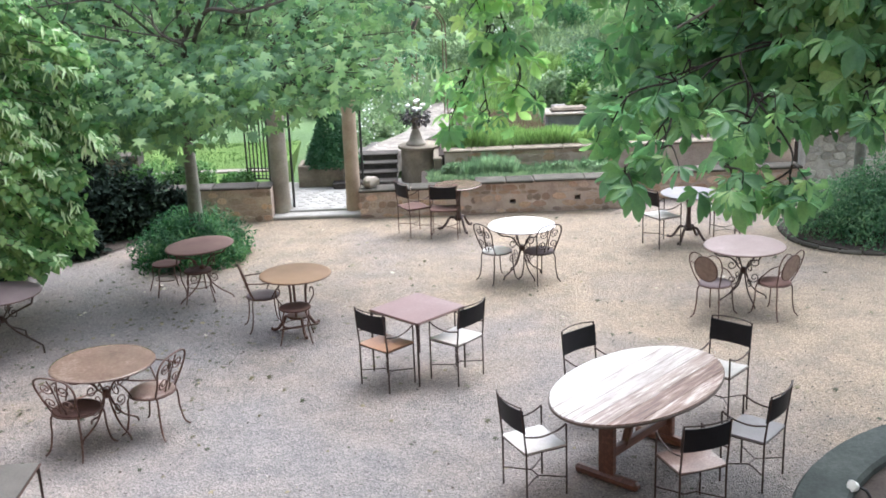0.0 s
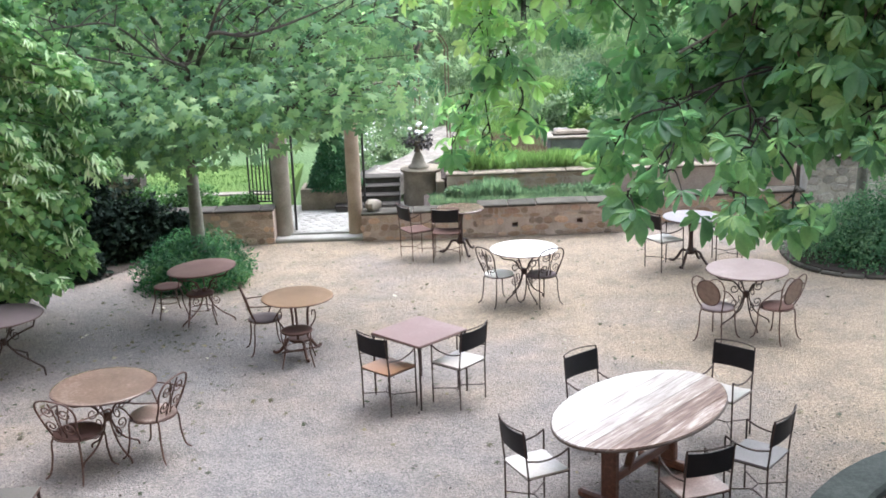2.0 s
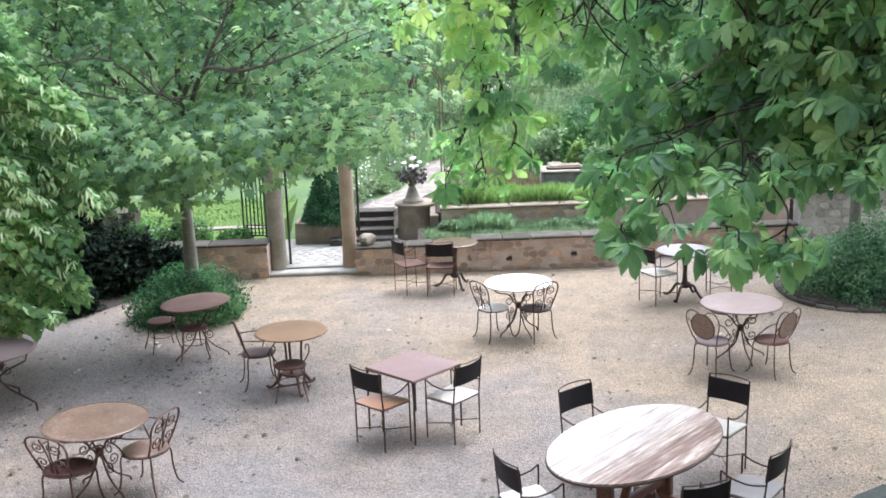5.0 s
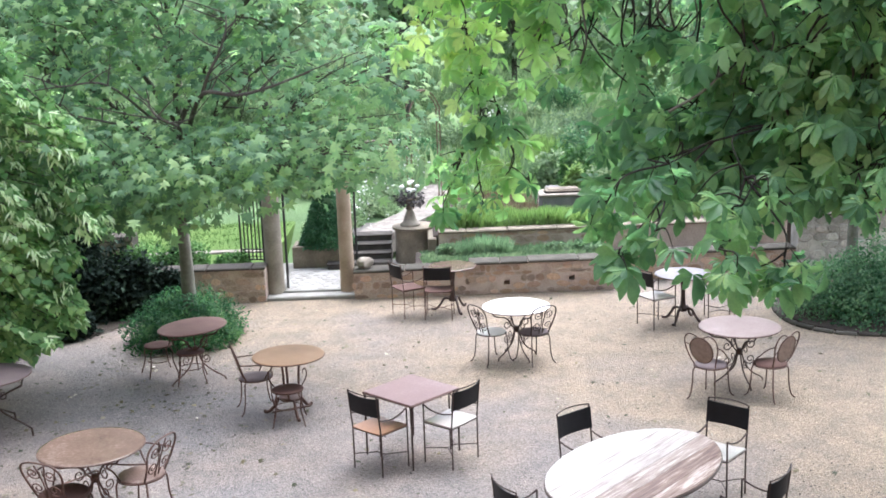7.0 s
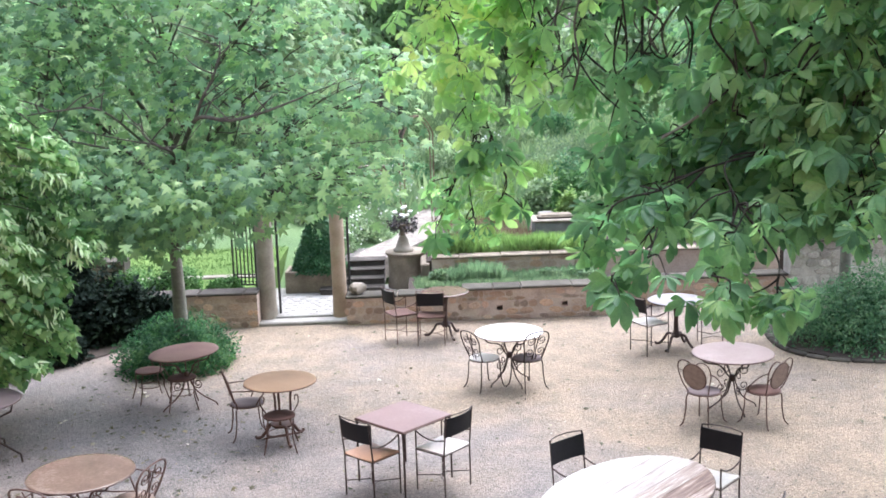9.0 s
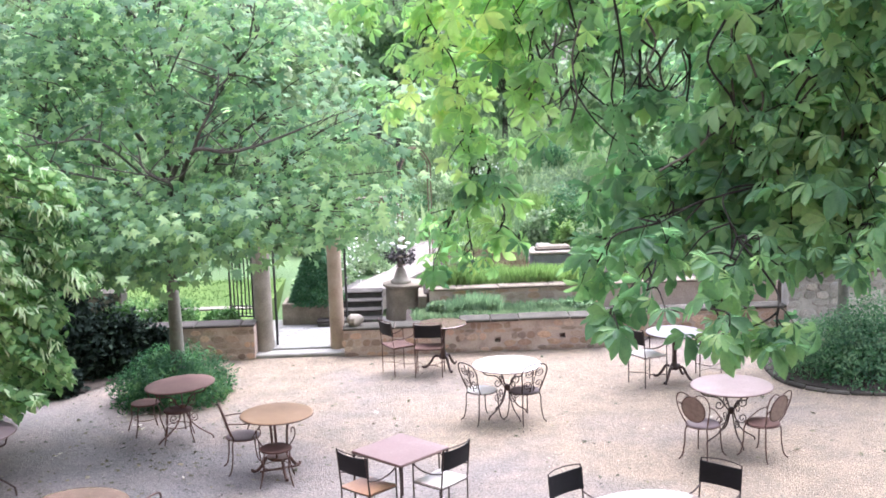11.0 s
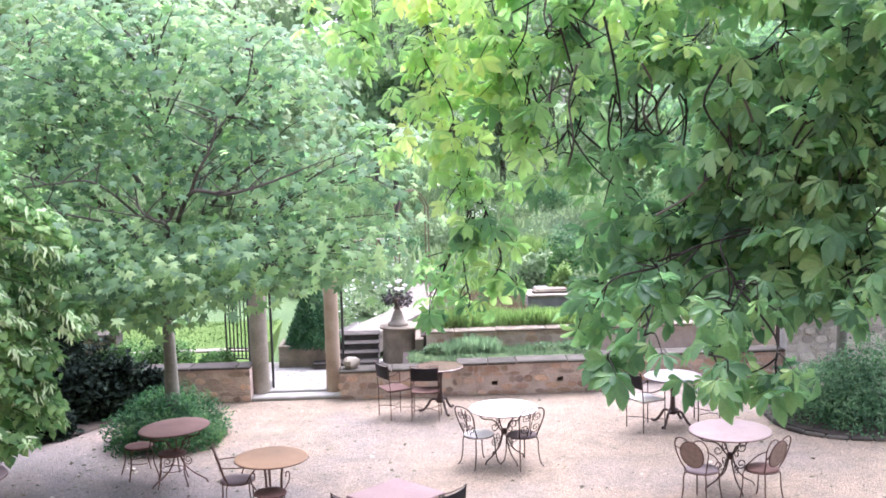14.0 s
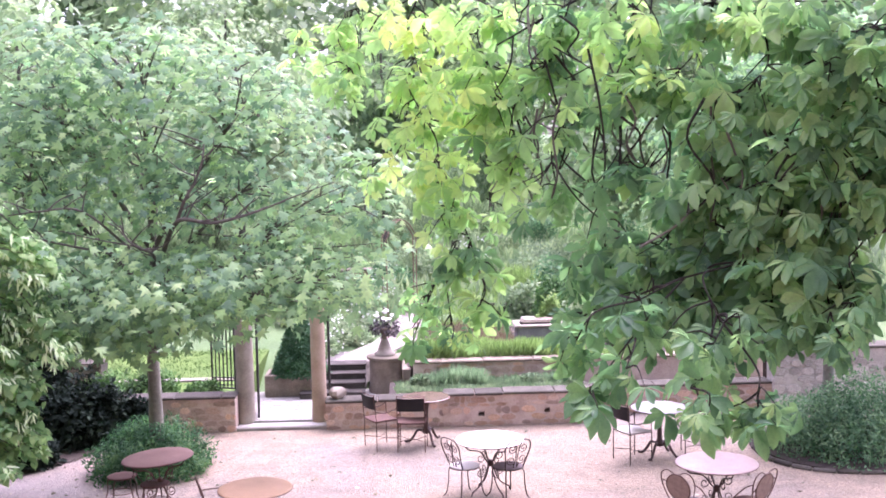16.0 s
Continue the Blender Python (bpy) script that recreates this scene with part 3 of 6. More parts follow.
def crown_points(rng, boughs, tuft=0.28, per=26, shell=2.0):
    """Places, outward ways and tuft centres for the leaves of boughs (x, y, z, rx, ry, rz, leaves)."""
    pos, out, centres = [], [], []
    for x, y, z, rx, ry, rz, n in boughs:
        m = max(1, round(n / per))
        c = ball(rng, m, shell) * (rx, ry, rz) + (x, y, z)
        who = rng.integers(0, m, n)
        off = rng.normal(size=(n, 3)) * (tuft, tuft, tuft * 0.42)
        pos.append(c[who] + off)
        out.append(off / tuft + 1.2 * (c[who] - (x, y, z)) / (rx, ry, rz))
        centres.append(c)
    return np.concatenate(pos), np.concatenate(out), centres


def leaf_turn(rng, out, lift=0.8, loose=0.6, sag=0.5):
    n = len(out)
    nrm = rng.normal(size=(n, 3)) * loose + (0, 0, lift) + 0.6 * out
    way = out + rng.normal(size=(n, 3)) * 0.8 - (0, 0, sag)
    return nrm, way


def tree(name, label, base, top, r, boughs, leaf, leaf_mat, size, bark, seed, tuft=0.28, per=26, lean=(0, 0), limbs=True, extra=None, trunk_bark=None, face=None):
    rng = np.random.default_rng(seed)
    ob = thing(name, pose(*base), label, "tree")
    b = Vector(base)
    crown_top = Vector(top) - b
    stem = smooth_line([(0, 0, -0.05), (lean[0] * 0.3, lean[1] * 0.3, crown_top.z * 0.3), (lean[0], lean[1], crown_top.z * 0.6), crown_top], 5)
    k = len(stem) - 1
    radii = [r * (1.25 if i == 0 else 1) * (1 - 0.75 * i / k) for i in range(k + 1)]
    part("trunk", Form().tube(stem, radii, 10), trunk_bark or bark, ob)
    pos, out, centres = crown_points(rng, boughs, tuft, per)
    if limbs:
        for (x, y, z, rx, ry, rz, n), cs in zip(boughs, centres):
            end = Vector((x, y, z)) - b
            start = stem[min(k - 1, max(3, round(k * min(0.8, max(0.46, (end.z - 0.25 * end.xy.length) / crown_top.z * 0.8)))))]
            fm = Form()
            line = smooth_line([start, start.lerp(end, 0.5) + Vector((0, 0, 0.12)), end], 5)
            fm.tube(line, [max(0.008, r * 0.34 * (1 - 0.75 * i / (len(line) - 1))) for i in range(len(line))], 6)
            for c in cs[:: max(1, len(cs) // 14)]:
                c = Vector(c) - b
                j = line[int(len(line) * rng.uniform(0.4, 1.0))]
                fm.tube(smooth_line([j, j.lerp(c, 0.5) + Vector(rng.normal(size=3) * 0.08) + Vector((0, 0, 0.07)), c], 3), [0.014, 0.012, 0.011, 0.01, 0.008, 0.006, 0.005], 4)
            part("limb", fm, bark, ob)
    nrm, way = leaf_turn(rng, out)
    if face:
        nrm = rng.normal(size=(len(out), 3)) * 0.36 + face + 0.18 * out
    me = cloud("crown", leaf_mat, *leaf, pos - np.array(base), nrm, way, size * rng.uniform(0.65, 1.25, len(pos)))
    tagged(part("crown", me, leaf_mat, ob), kind="stuff")
    if extra:
        extra(ob, rng, pos - np.array(base), out)
    return ob


def shrub(name, label, at, rad, n, leaf_mat, size, seed, leaf=None, shell=3.0, lumps=10, group="", stems=True, cone=False):
    """A mound of small leaves on stems, lumpy in outline. at: the middle of its foot; rad: half sizes and height."""
    rng = np.random.default_rng(seed)
    ob = thing(name, pose(*at), label, "shrub", group)
    rx, ry, h = rad
    if cone:
        zz = 1 - np.sqrt(rng.random(n))
        a = rng.random(n) * 2 * math.pi
        taper = (1 - zz * 0.93) * (1 + 0.04 * np.sin(a * 5 + zz * 20)) * rng.uniform(0.9, 1.03, n)
        out = np.stack([np.cos(a), np.sin(a), 0.35 * np.ones(n)], 1)
        pos = np.stack([rx * taper * np.cos(a), ry * taper * np.sin(a), zz * h], 1)
    else:
        p = ball(rng, n, shell)
        p[:, 2] = np.abs(p[:, 2])
        lc = ball(rng, lumps, 8)
        lc[:, 2] = np.abs(lc[:, 2])
        near = np.exp(-((p[:, None, :] - lc[None]) ** 2).sum(2) / 0.12).max(1)
        grow = (0.78 + 0.32 * near) * rng.uniform(0.86, 1.12, n)
        pos = p * grow[:, None] * (rx, ry, h)
        out = p
    nrm, way = leaf_turn(rng, out * 1.2, 0.5, 0.6, -0.8)
    me = cloud("foliage", leaf_mat, *(leaf or small_leaf()), pos, nrm, way, size * rng.uniform(0.6, 1.3, n))
    tagged(part("foliage", me, leaf_mat, ob), kind="stuff")
    if stems:
        fm = Form()
        for _ in range(9):
            e = ball(rng, 1)[0] * (rx * 0.7, ry * 0.7, h * 0.4)
            e[2] = abs(e[2]) + h * 0.3
            fm.tube(arc((e[0] * 0.2, e[1] * 0.2, -0.03), e, (0, 0, 0.08), 3), [0.016, 0.013, 0.01, 0.006], 5)
        part("stem", fm, BARK_DARK, ob)
    return ob


def grass(name, label, x0, x1, y0, y1, z, n, tall, mat, seed, spread=0.25, wide=0.012):
    rng = np.random.default_rng(seed)
    blade = [(0, wide * 8, 0), (0, -wide * 8, 0), (0.5, wide * 6, 0.03), (0.5, -wide * 6, 0.03), (1, 0, -0.1)]
    pos = np.stack([rng.uniform(x0, x1, n), rng.uniform(y0, y1, n), np.full(n, z)], 1)
    if y1 > 23:
        pos = pos[[not on_path(p[0], p[1]) for p in pos]]
        n = len(pos)
    if y1 > 26:
        pos[:, 2] = [hill(p[0], p[1]) - 0.02 for p in pos]
    way = rng.normal(size=(n, 3)) * spread + (0, 0, 1)
    nrm = rng.normal(size=(n, 3)) * (1, 1, 0.1)
    patch = np.array([noise.noise((p[0] * 1.7, p[1] * 1.7, seed)) for p in pos])
    me = cloud(name, mat, blade, [(0, 1, 3, 2), (2, 3, 4)], pos, nrm, way, tall * rng.uniform(0.55, 1.2, n) * (1 + 0.5 * patch))
    return tagged(new(name, me), label, "grass", "", "stuff")


# ---- the ground and the walls ----
def hill(x, y):
    """Height of the land: level by the court, climbing gently behind the gardens."""
    h = -0.05 + 0.55 * min(1.0, max(0.0, (y - 21.0) / 2.0))
    h += 0.105 * max(0.0, min(y, 70.0) - 23.0)
    return h + (0.12 * noise.noise((x * 0.15, y * 0.15, 3.0)) if y > 24 else 0)


PATH_LINE = [(-1.2, 20.95), (-0.82, 22.0), (-0.26, 23.2), (-0.02, 24.2), (0.08, 25.2), (0.4, 26.3), (1.1, 27.6), (1.9, 28.7), (2.4, 29.6)]


def on_path(x, y):
    """Whether a spot lies on the garden path."""
    for (xa, ya), (xb, yb) in zip(PATH_LINE, PATH_LINE[1:]):
        if ya <= y <= yb:
            return abs(x - xa - (xb - xa) * (y - ya) / (yb - ya)) < (0.42 if y < 25 else 0.2)
    return False


def ground_sheet():
    xs = [-900, -300, -120, -60] + list(range(-40, 41, 2)) + [60, 120, 300, 900]
    ys = [-900, -200, -60, -20, 0, 10, 18, 20, 21, 22, 23] + list(range(24, 76, 2)) + [90, 120, 200, 400, 900, 2000]
    fm = Form()
    fm.add([(x, y, hill(x, y)) for y in ys for x in xs],
           [(j * len(xs) + i, j * len(xs) + i + 1, (j + 1) * len(xs) + i + 1, (j + 1) * len(xs) + i) for j in range(len(ys) - 1) for i in range(len(xs) - 1)])
    return solid("ground", fm, LAWN, "rough green grass rising up the hillside garden", "ground")


ground_sheet()


def court():
    rng = np.random.default_rng(4)
    xs, ys = np.linspace(-16, 16, 65), np.linspace(-1.0, 18.6, 41)
    v = [(x, y, 0.008 * noise.noise((x * 0.9, y * 0.9, 0)) + 0.0) for y in ys for x in xs]
    f = [(j * 65 + i, j * 65 + i + 1, (j + 1) * 65 + i + 1, (j + 1) * 65 + i) for j in range(40) for i in range(64)]
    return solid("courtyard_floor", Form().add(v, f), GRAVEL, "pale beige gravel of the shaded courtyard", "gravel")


court()
# unseen house wall; its size and dull plaster are set to darken the near court
solid("wall_south", Form().box((0, -0.75, 4.2), (28, 0.3, 8.6), 0.01), PLASTER, "unseen plain ochre plastered house wall behind the court, sized to block sky light", "wall")

# unseen wall, added to keep western light off the left of the court
solid("blocker_wall_west", Form().box((-9.65, 8.6, 4.4), (0.3, 19.0, 9.0), 0.01), PLASTER, "unseen plain plastered wall added beside the court to block western light", "wall")

STONES = []
for _k in range(9):
    _r = random.Random(100 + _k)
    _ring = []
    for _i in range(8):
        _a = 2 * math.pi * (_i + 0.5) / 8
        _q = 0.5 * (abs(math.cos(_a)) ** 6 + abs(math.sin(_a)) ** 6) ** (-1 / 6) * _r.uniform(0.78, 1.06)
        _ring.append((_q * math.cos(_a), _q * math.sin(_a)))
    _dx, _dz = _r.uniform(-0.05, 0.05), _r.uniform(-0.05, 0.05)
    _v = [(x, 0.5, z) for x, z in _ring] + [(x * 0.97, -0.55, z * 0.97) for x, z in _ring] + [(x * 0.86 + _dx, -1.0 - 0.25 * _r.random(), z * 0.84 + _dz) for x, z in _ring]
    _f = [(8 * j + i, 8 * j + (i + 1) % 8, 8 * j + 8 + (i + 1) % 8, 8 * j + 8 + i) for j in range(2) for i in range(8)] + [tuple(range(16, 24))]
    STONES.append(Form().add(_v, _f).mesh("stone", STONE, True))


def rubble(wall, x0, x1, y, z0, z1, seed, skip=(), course=(0.06, 0.15), length=(0.08, 0.3), proud=0.008, mat=None):
    """Rough stones, in uneven courses, set in the front face y of a wall."""
    rnd = random.Random(seed)
    z = z0
    while z < z1 - 0.04:
        h = min(rnd.uniform(*course), z1 - z)
        x = x0 + rnd.uniform(-0.05, 0.0)
        while x < x1 - 0.04:
            w = min(rnd.uniform(*length), x1 - x)
            cx, cz = x + w / 2, z + h / 2 + rnd.uniform(-0.008, 0.008)
            if w > 0.05 and rnd.random() < 0.82 and not any(abs(cx - sx) < w / 2 + 0.05 and abs(cz - sz) < h / 2 + 0.04 for sx, sz in skip):
                ob = new("stone", rnd.choice(STONES))
                ob.parent = wall
                if mat:
                    ob.material_slots[0].link = "OBJECT"
                    ob.material_slots[0].material = mat
                ob.matrix_basis = pose(cx, y, cz, 0, rnd.uniform(-6, 6), 0) @ Matrix.Diagonal((max(0.04, w - 0.004), proud * rnd.uniform(0.6, 1.4), max(0.035, h - 0.003), 1))
            x += w
        z += h


def coping(wall, x0, x1, y0, y1, z, seed, thick=0.045, step=(0.4, 0.9), mat=COPING):
    rnd = random.Random(seed)
    x = x0
    while x < x1 - 0.05:
        w = min(rnd.uniform(*step), x1 - x)
        if x1 - x - w < 0.2:
            w = x1 - x
        fm = Form().box((x + w / 2, (y0 + y1) / 2 + rnd.uniform(-0.012, 0.012), z + thick / 2 + rnd.uniform(-0.004, 0.006)), (w - 0.008, y1 - y0, thick), 0.014)
        part("coping_stone", fm, mat, wall)
        x += w


def garden_wall(name, label, x0, x1, y, top, depth=0.34, z0=-0.1, cope=0.055, lip=0.04, mat=MORTAR):
    w = solid(name, Form().box(((x0 + x1) / 2, y + depth / 2, (z0 + top - cope) / 2), (x1 - x0, depth, top - cope - z0), 0.01), mat, label, "wall")
    return w


DRAINS = [(1.22, 0.20), (2.32, 0.235)]


def wall_with_drains(name, label, x0, x1, y, top):
    """The retaining wall right of the gate, with its two square drain holes cut into the face."""
    fm = Form()
    depth, cope, hw, hh = 0.34, 0.055, 0.05, 0.042
    cuts = [x0]
    for dx, dz in DRAINS:
        cuts += [dx - hw, dx + hw]
    cuts.append(x1)
    t = top - cope
    for i in range(len(cuts) - 1):
        a, b = cuts[i], cuts[i + 1]
        if i % 2 == 0:
            fm.box(((a + b) / 2, y + depth / 2, (t - 0.1) / 2), (b - a, depth, t + 0.1), 0.002)
        else:
            dz = DRAINS[i // 2][1]
            fm.box(((a + b) / 2, y + depth / 2, (dz - hh - 0.1) / 2), (b - a, depth, dz - hh + 0.1), 0.002)
            fm.box(((a + b) / 2, y + depth / 2, (t + dz + hh) / 2), (b - a, depth, t - dz - hh), 0.002)
            fm.box(((a + b) / 2, y + depth * 0.8, dz), (b - a, 0.1, hh * 2), 0.001)
    return solid(name, fm, MORTAR, label, "wall")


wall_low = garden_wall("wall_1", "low rubble stone wall beside the gate with grey coping", -1.36, 0.60, 18.05, 0.52)
wall_main = wall_with_drains("wall_2", "low pinkish rubble stone retaining wall with two drain holes", 0.60, 3.06, 18.05, 0.59)
wall_left = garden_wall("wall_3", "low rubble stone wall with flat coping beside the gate", -6.6, -2.86, 18.1, 0.64)
wall_back = garden_wall("wall_4", "low terrace wall of pinkish stone in the garden", 0.10, 6.4, 19.40, 0.88, 0.25)
wall_side = garden_wall("wall_5", "low stone wall in shade behind the chestnut leaves", 3.06, 6.4, 18.62, 0.52)
wall_east = garden_wall("wall_6", "taller grey stone wall ending in a pier", 6.3, 12.0, 18.5, 1.12, 0.4, mat=GREY_MORTAR)

wall_red = garden_wall("wall_9", "short faded terracotta garden wall on the slope", -1.62, -0.92, 28.0, 1.62, 0.25, 0.8, mat=TERRACOTTA)
coping(wall_red, -1.67, -0.87, 27.95, 28.3, 1.57, 9, mat=STAINED)

# the dark coping colour on this body stands in for the branches' shade
wall_stub = garden_wall("wall_8", "old brown stone wall stub behind the shrubs, shade put into its dark colour", -5.75, -5.2, 18.7, 1.16, 0.4, 0.3, mat=COPING)

# terraces behind the walls
solid("terrace_left", Form().box((-9.0, 22.4, 0.16), (12.2, 8.0, 0.68), 0.01), LAWN_TURF, "bright green lawn of the upper garden", "lawn")
solid("terrace_bed", Form().box((1.35, 18.92, 0.18), (3.35, 1.05, 0.6), 0.01), SOIL, "dark soil of the first terrace bed", "soil")
solid("terrace_upper", Form().box((4.2, 20.75, 0.3), (8.4, 2.4, 0.9), 0.01).box((4.37, 22.8, 0.3), (8.06, 1.7, 0.9), 0.01), SOIL, "planted soil of the second terrace", "soil")
solid("terrace_side", Form().box((4.75, 19.2, 0.15), (3.3, 0.5, 0.5), 0.01), SOIL, "shaded soil behind the low wall", "soil")
def gate_paving():
    """Worn setts bedded in the pale gravel inside the gate."""
    floor = solid("gate_floor", Form().box((-1.65, 19.56, 0.03), (2.6, 2.28, 0.14), 0.01), GATE_GRAVEL, "pale gravel and worn setts inside the gate", "path")
    rnd = random.Random(44)
    setts = []
    for k in range(5):
        ring = [(0.5 * rnd.uniform(0.8, 1.0) * math.cos(2 * math.pi * (i + 0.5) / 7), 0.5 * rnd.uniform(0.8, 1.0) * math.sin(2 * math.pi * (i + 0.5) / 7)) for i in range(7)]
        fm = Form().add([(x, y, 0) for x, y in ring] + [(x, y, 0.6) for x, y in ring] + [(x * 0.85, y * 0.85, 1.0) for x, y in ring],
                        [(7 * j + i, 7 * j + (i + 1) % 7, 7 * j + 7 + (i + 1) % 7, 7 * j + 7 + i) for j in range(2) for i in range(7)] + [tuple(range(14, 21))])
        setts.append(fm.mesh("sett", WORN_SLAB, True))
    for r in range(11):
        y = 18.55 + 0.165 * r
        for c in range(11):
            x = -2.72 + 0.19 * c + (0.09 if r % 2 else 0) + rnd.uniform(-0.02, 0.02)
            if (y > 20.1 and x < -1.72) or x > -0.8 or (y > 19.85 and x > -2.05) or rnd.random() < 0.2:
                continue
            ob = new("sett", rnd.choice(setts))
            ob.parent = floor
            ob.matrix_basis = pose(x, y + rnd.uniform(-0.02, 0.02), 0.096, 0, 0, rnd.uniform(0, 360)) @ Matrix.Diagonal((rnd.uniform(0.17, 0.21), rnd.uniform(0.15, 0.185), 0.012, 1))


gate_paving()
threshold = solid("threshold", Form().box((-2.13, 18.28, 0.025), (1.62, 0.3, 0.08), 0.02), WORN_SLAB, "worn grey stone threshold of the gateway", "step")


def steps():
    for i in range(4):
        x0 = -1.98 if i < 2 else -1.60
        xc, w, y, z = (x0 - 0.80) / 2, -0.80 - x0, 19.95 + 0.30 * i, 0.10 + 0.115 * i
        st = solid("step_%d" % (i + 1), Form().box((xc, y + 0.75, z + 0.035), (w, 1.5, 0.09), 0.008), STEP, "dark worn stone garden step", "step")
        part("tread", Form().box((xc, y + 0.17, z + 0.0975), (w + 0.03, 0.40, 0.035), 0.012), TREAD, st, "paler worn tread slab")


steps()


def garden_path():
    fm = Form()
    line = PATH_LINE
    v = []
    for i, (x, y) in enumerate(line):
        hw = 0.35 if y < 21.5 else 0.43 if y < 24.5 else 0.3
        z = max(0.545, hill(x, y) + 0.05)
        v += [(x - hw, y, z), (x + hw, y, z), (x - hw, y, z - 0.4), (x + hw, y, z - 0.4)]
    n = len(line)
    f = [(4 * i, 4 * i + 1, 4 * i + 5, 4 * i + 4) for i in range(n - 1)]
    f += [(4 * i + 2, 4 * i, 4 * i + 4, 4 * i + 6) for i in range(n - 1)] + [(4 * i + 1, 4 * i + 3, 4 * i + 7, 4 * i + 5) for i in range(n - 1)]
    solid("garden_path", fm.add(v, f), PATH_GRAVEL, "pale gravel path climbing through the garden", "path")
    fm = Form().box((-6.2, 19.95, 0.51), (6.6, 0.22, 0.05), 0.01)
    solid("lawn_edging", fm, PATH_GRAVEL, "pale edging strip along the lawn", "path")


garden_path()


def kerb_run(name, label, pts, w=0.10, h=0.075, step=0.3, seed=1):
    """Kerb stones laid end to end along a line."""
    rnd = random.Random(seed)
    line = smooth_line([(*p, 0) for p in pts], 16)
    ob = thing(name, Matrix(), label, "kerb", "", "structure")
    acc, last = 0.0, line[0]
    for p in line[1:]:
        if (p - last).length >= step:
            d = p - last
            m = Matrix.Rotation(math.atan2(d.y, d.x), 3, "Z")
            part("kerb_stone", Form().box((last + p) / 2 + Vector((0, 0, h / 2 - 0.03 + rnd.uniform(-0.008, 0.008))), (d.length - 0.012, w * rnd.uniform(0.9, 1.1), h), 0.02, m), COPING, ob)
            last = p
    return ob


kerb_run("bed_kerb", "low stone kerb round the planted bed", [(6.9, 14.75), (6.25, 14.8), (5.7, 15.0), (5.3, 15.45), (5.22, 16.1), (5.4, 16.8), (5.9, 17.5)], seed=3)
kerb_run("terrace_kerb", "pale stone kerb at the back of the dry bed", [(1.55, 25.6), (2.1, 25.65), (2.7, 25.6), (3.3, 25.6)], 0.2, 1.0, seed=5)
# dark sheet laid on the gravel; its soil colour stands in for the shrubs' shade
solid("bed_left", Form().add([(-12, 11.5, 0.014), (-7.6, 13.1, 0.014), (-6.2, 15.1, 0.014), (-5.6, 15.95, 0.014), (-4.95, 16.8, 0.014), (-4.5, 18.05, 0.014), (-12, 18.05, 0.014)], [(0, 1, 2, 3, 4, 5, 6)]), SOIL, "dark soil sheet under the shrubs, standing in for shade on the ground", "soil")
solid("bed_right", Form().lathe([(1.5, -0.05), (1.5, 0.03), (1.2, 0.06), (0.1, 0.1)], 28, (6.75, 16.2, 0)), SOIL, "dark soil of the kerbed shrub bed", "soil")


# ---- the gateway ----
def pillar(x, y, r, h, label, stone):
    ob = thing("gate_pillar", pose(x, y, 0.095), label, "pillar", "gate pillars")
    fm = Form()
    prof = [(r * 1.04, -0.04), (r * 1.04, 0.1), (r, 0.25), (r * 0.97, h * 0.6), (r * 0.92, h)]
    fm.lathe(prof, 14, wob=0.03)
    part("shaft", fm, stone, ob)
    return ob


pillar(-2.75, 18.5, 0.155, 2.25, "round grey-brown stone gate pillar reaching into the leaves", PILLAR)
pillar(-1.50, 18.45, 0.125, 2.25, "round ochre stone gate pillar beside a low wall", PILLAR_OCHRE)


def gate_leaf(at, label, w=0.62, h=1.75):
    ob = thing("iron_gate", at, label, "gate", "gate leaves")
    part("gate_frame", Form().tube([(0, 0, 0.06), (0, 0, h + 0.1)], 0.02).tube([(w, 0, 0.06), (w, 0, h)], 0.016).tube([(0, 0, 0.12), (w, 0, 0.12)], 0.015).tube([(0, 0, 0.30), (w, 0, 0.30)], 0.012).tube(arc((0, 0, h), (w, 0, h), (0, 0, 0.1)), 0.014), GATE_IRON, ob)
    for i in range(5):
        x = w * (i + 1) / 6
        part("bar", Form().tube([(x, 0, 0.12), (x, 0, h + 0.06)], 0.012, 5), GATE_IRON, ob)
    for i in range(6):
        x = w * (i + 0.5) / 6
        part("ring", Form().tube(scroll((x, 0, 0.21), (1, 0, 0), (0, 0, 1), 0.04, 0.04, 1, 0, 10), 0.007, 4), GATE_IRON, ob)
    return ob


gate_leaf(pose(-2.95, 18.75, 0.48, 0, 0, 166), "black wrought-iron gate leaf standing open behind the wall", 0.42)
gate_leaf(pose(-2.55, 18.62, 0.04, 0, 0, 97), "black wrought-iron gate leaf opened inwards beside its pillar", 0.5)
gate_leaf(pose(-1.33, 18.6, 0.04, 0, 0, 93.5), "black wrought-iron gate leaf folded back past its pillar", 0.5)


def planter():
    ob = thing("stone_trough", pose(-2.22, 20.5, 0.1), "weathered stone trough inside the gate", "planter")
    fm = Form()
    for c, s in (((0, -0.28, 0.2), (0.86, 0.07, 0.42)), ((0, 0.28, 0.2), (0.86, 0.07, 0.42)), ((-0.395, 0, 0.2), (0.07, 0.5, 0.42)), ((0.395, 0, 0.2), (0.07, 0.5, 0.42)), ((0, 0, 0.05), (0.74, 0.5, 0.1))):
        fm.box(c, s, 0.015)
    part("trough", fm, STAINED, ob)
    part("soil", Form().box((0, 0, 0.34), (0.72, 0.48, 0.08), 0.01), SOIL, ob)


planter()
shrub("cone_topiary", "dark green clipped cone bush growing in the stone trough", (-2.02, 20.5, 0.46), (0.52, 0.46, 1.3), 9500, LEAF_BOX, 0.062, 21, cone=True)


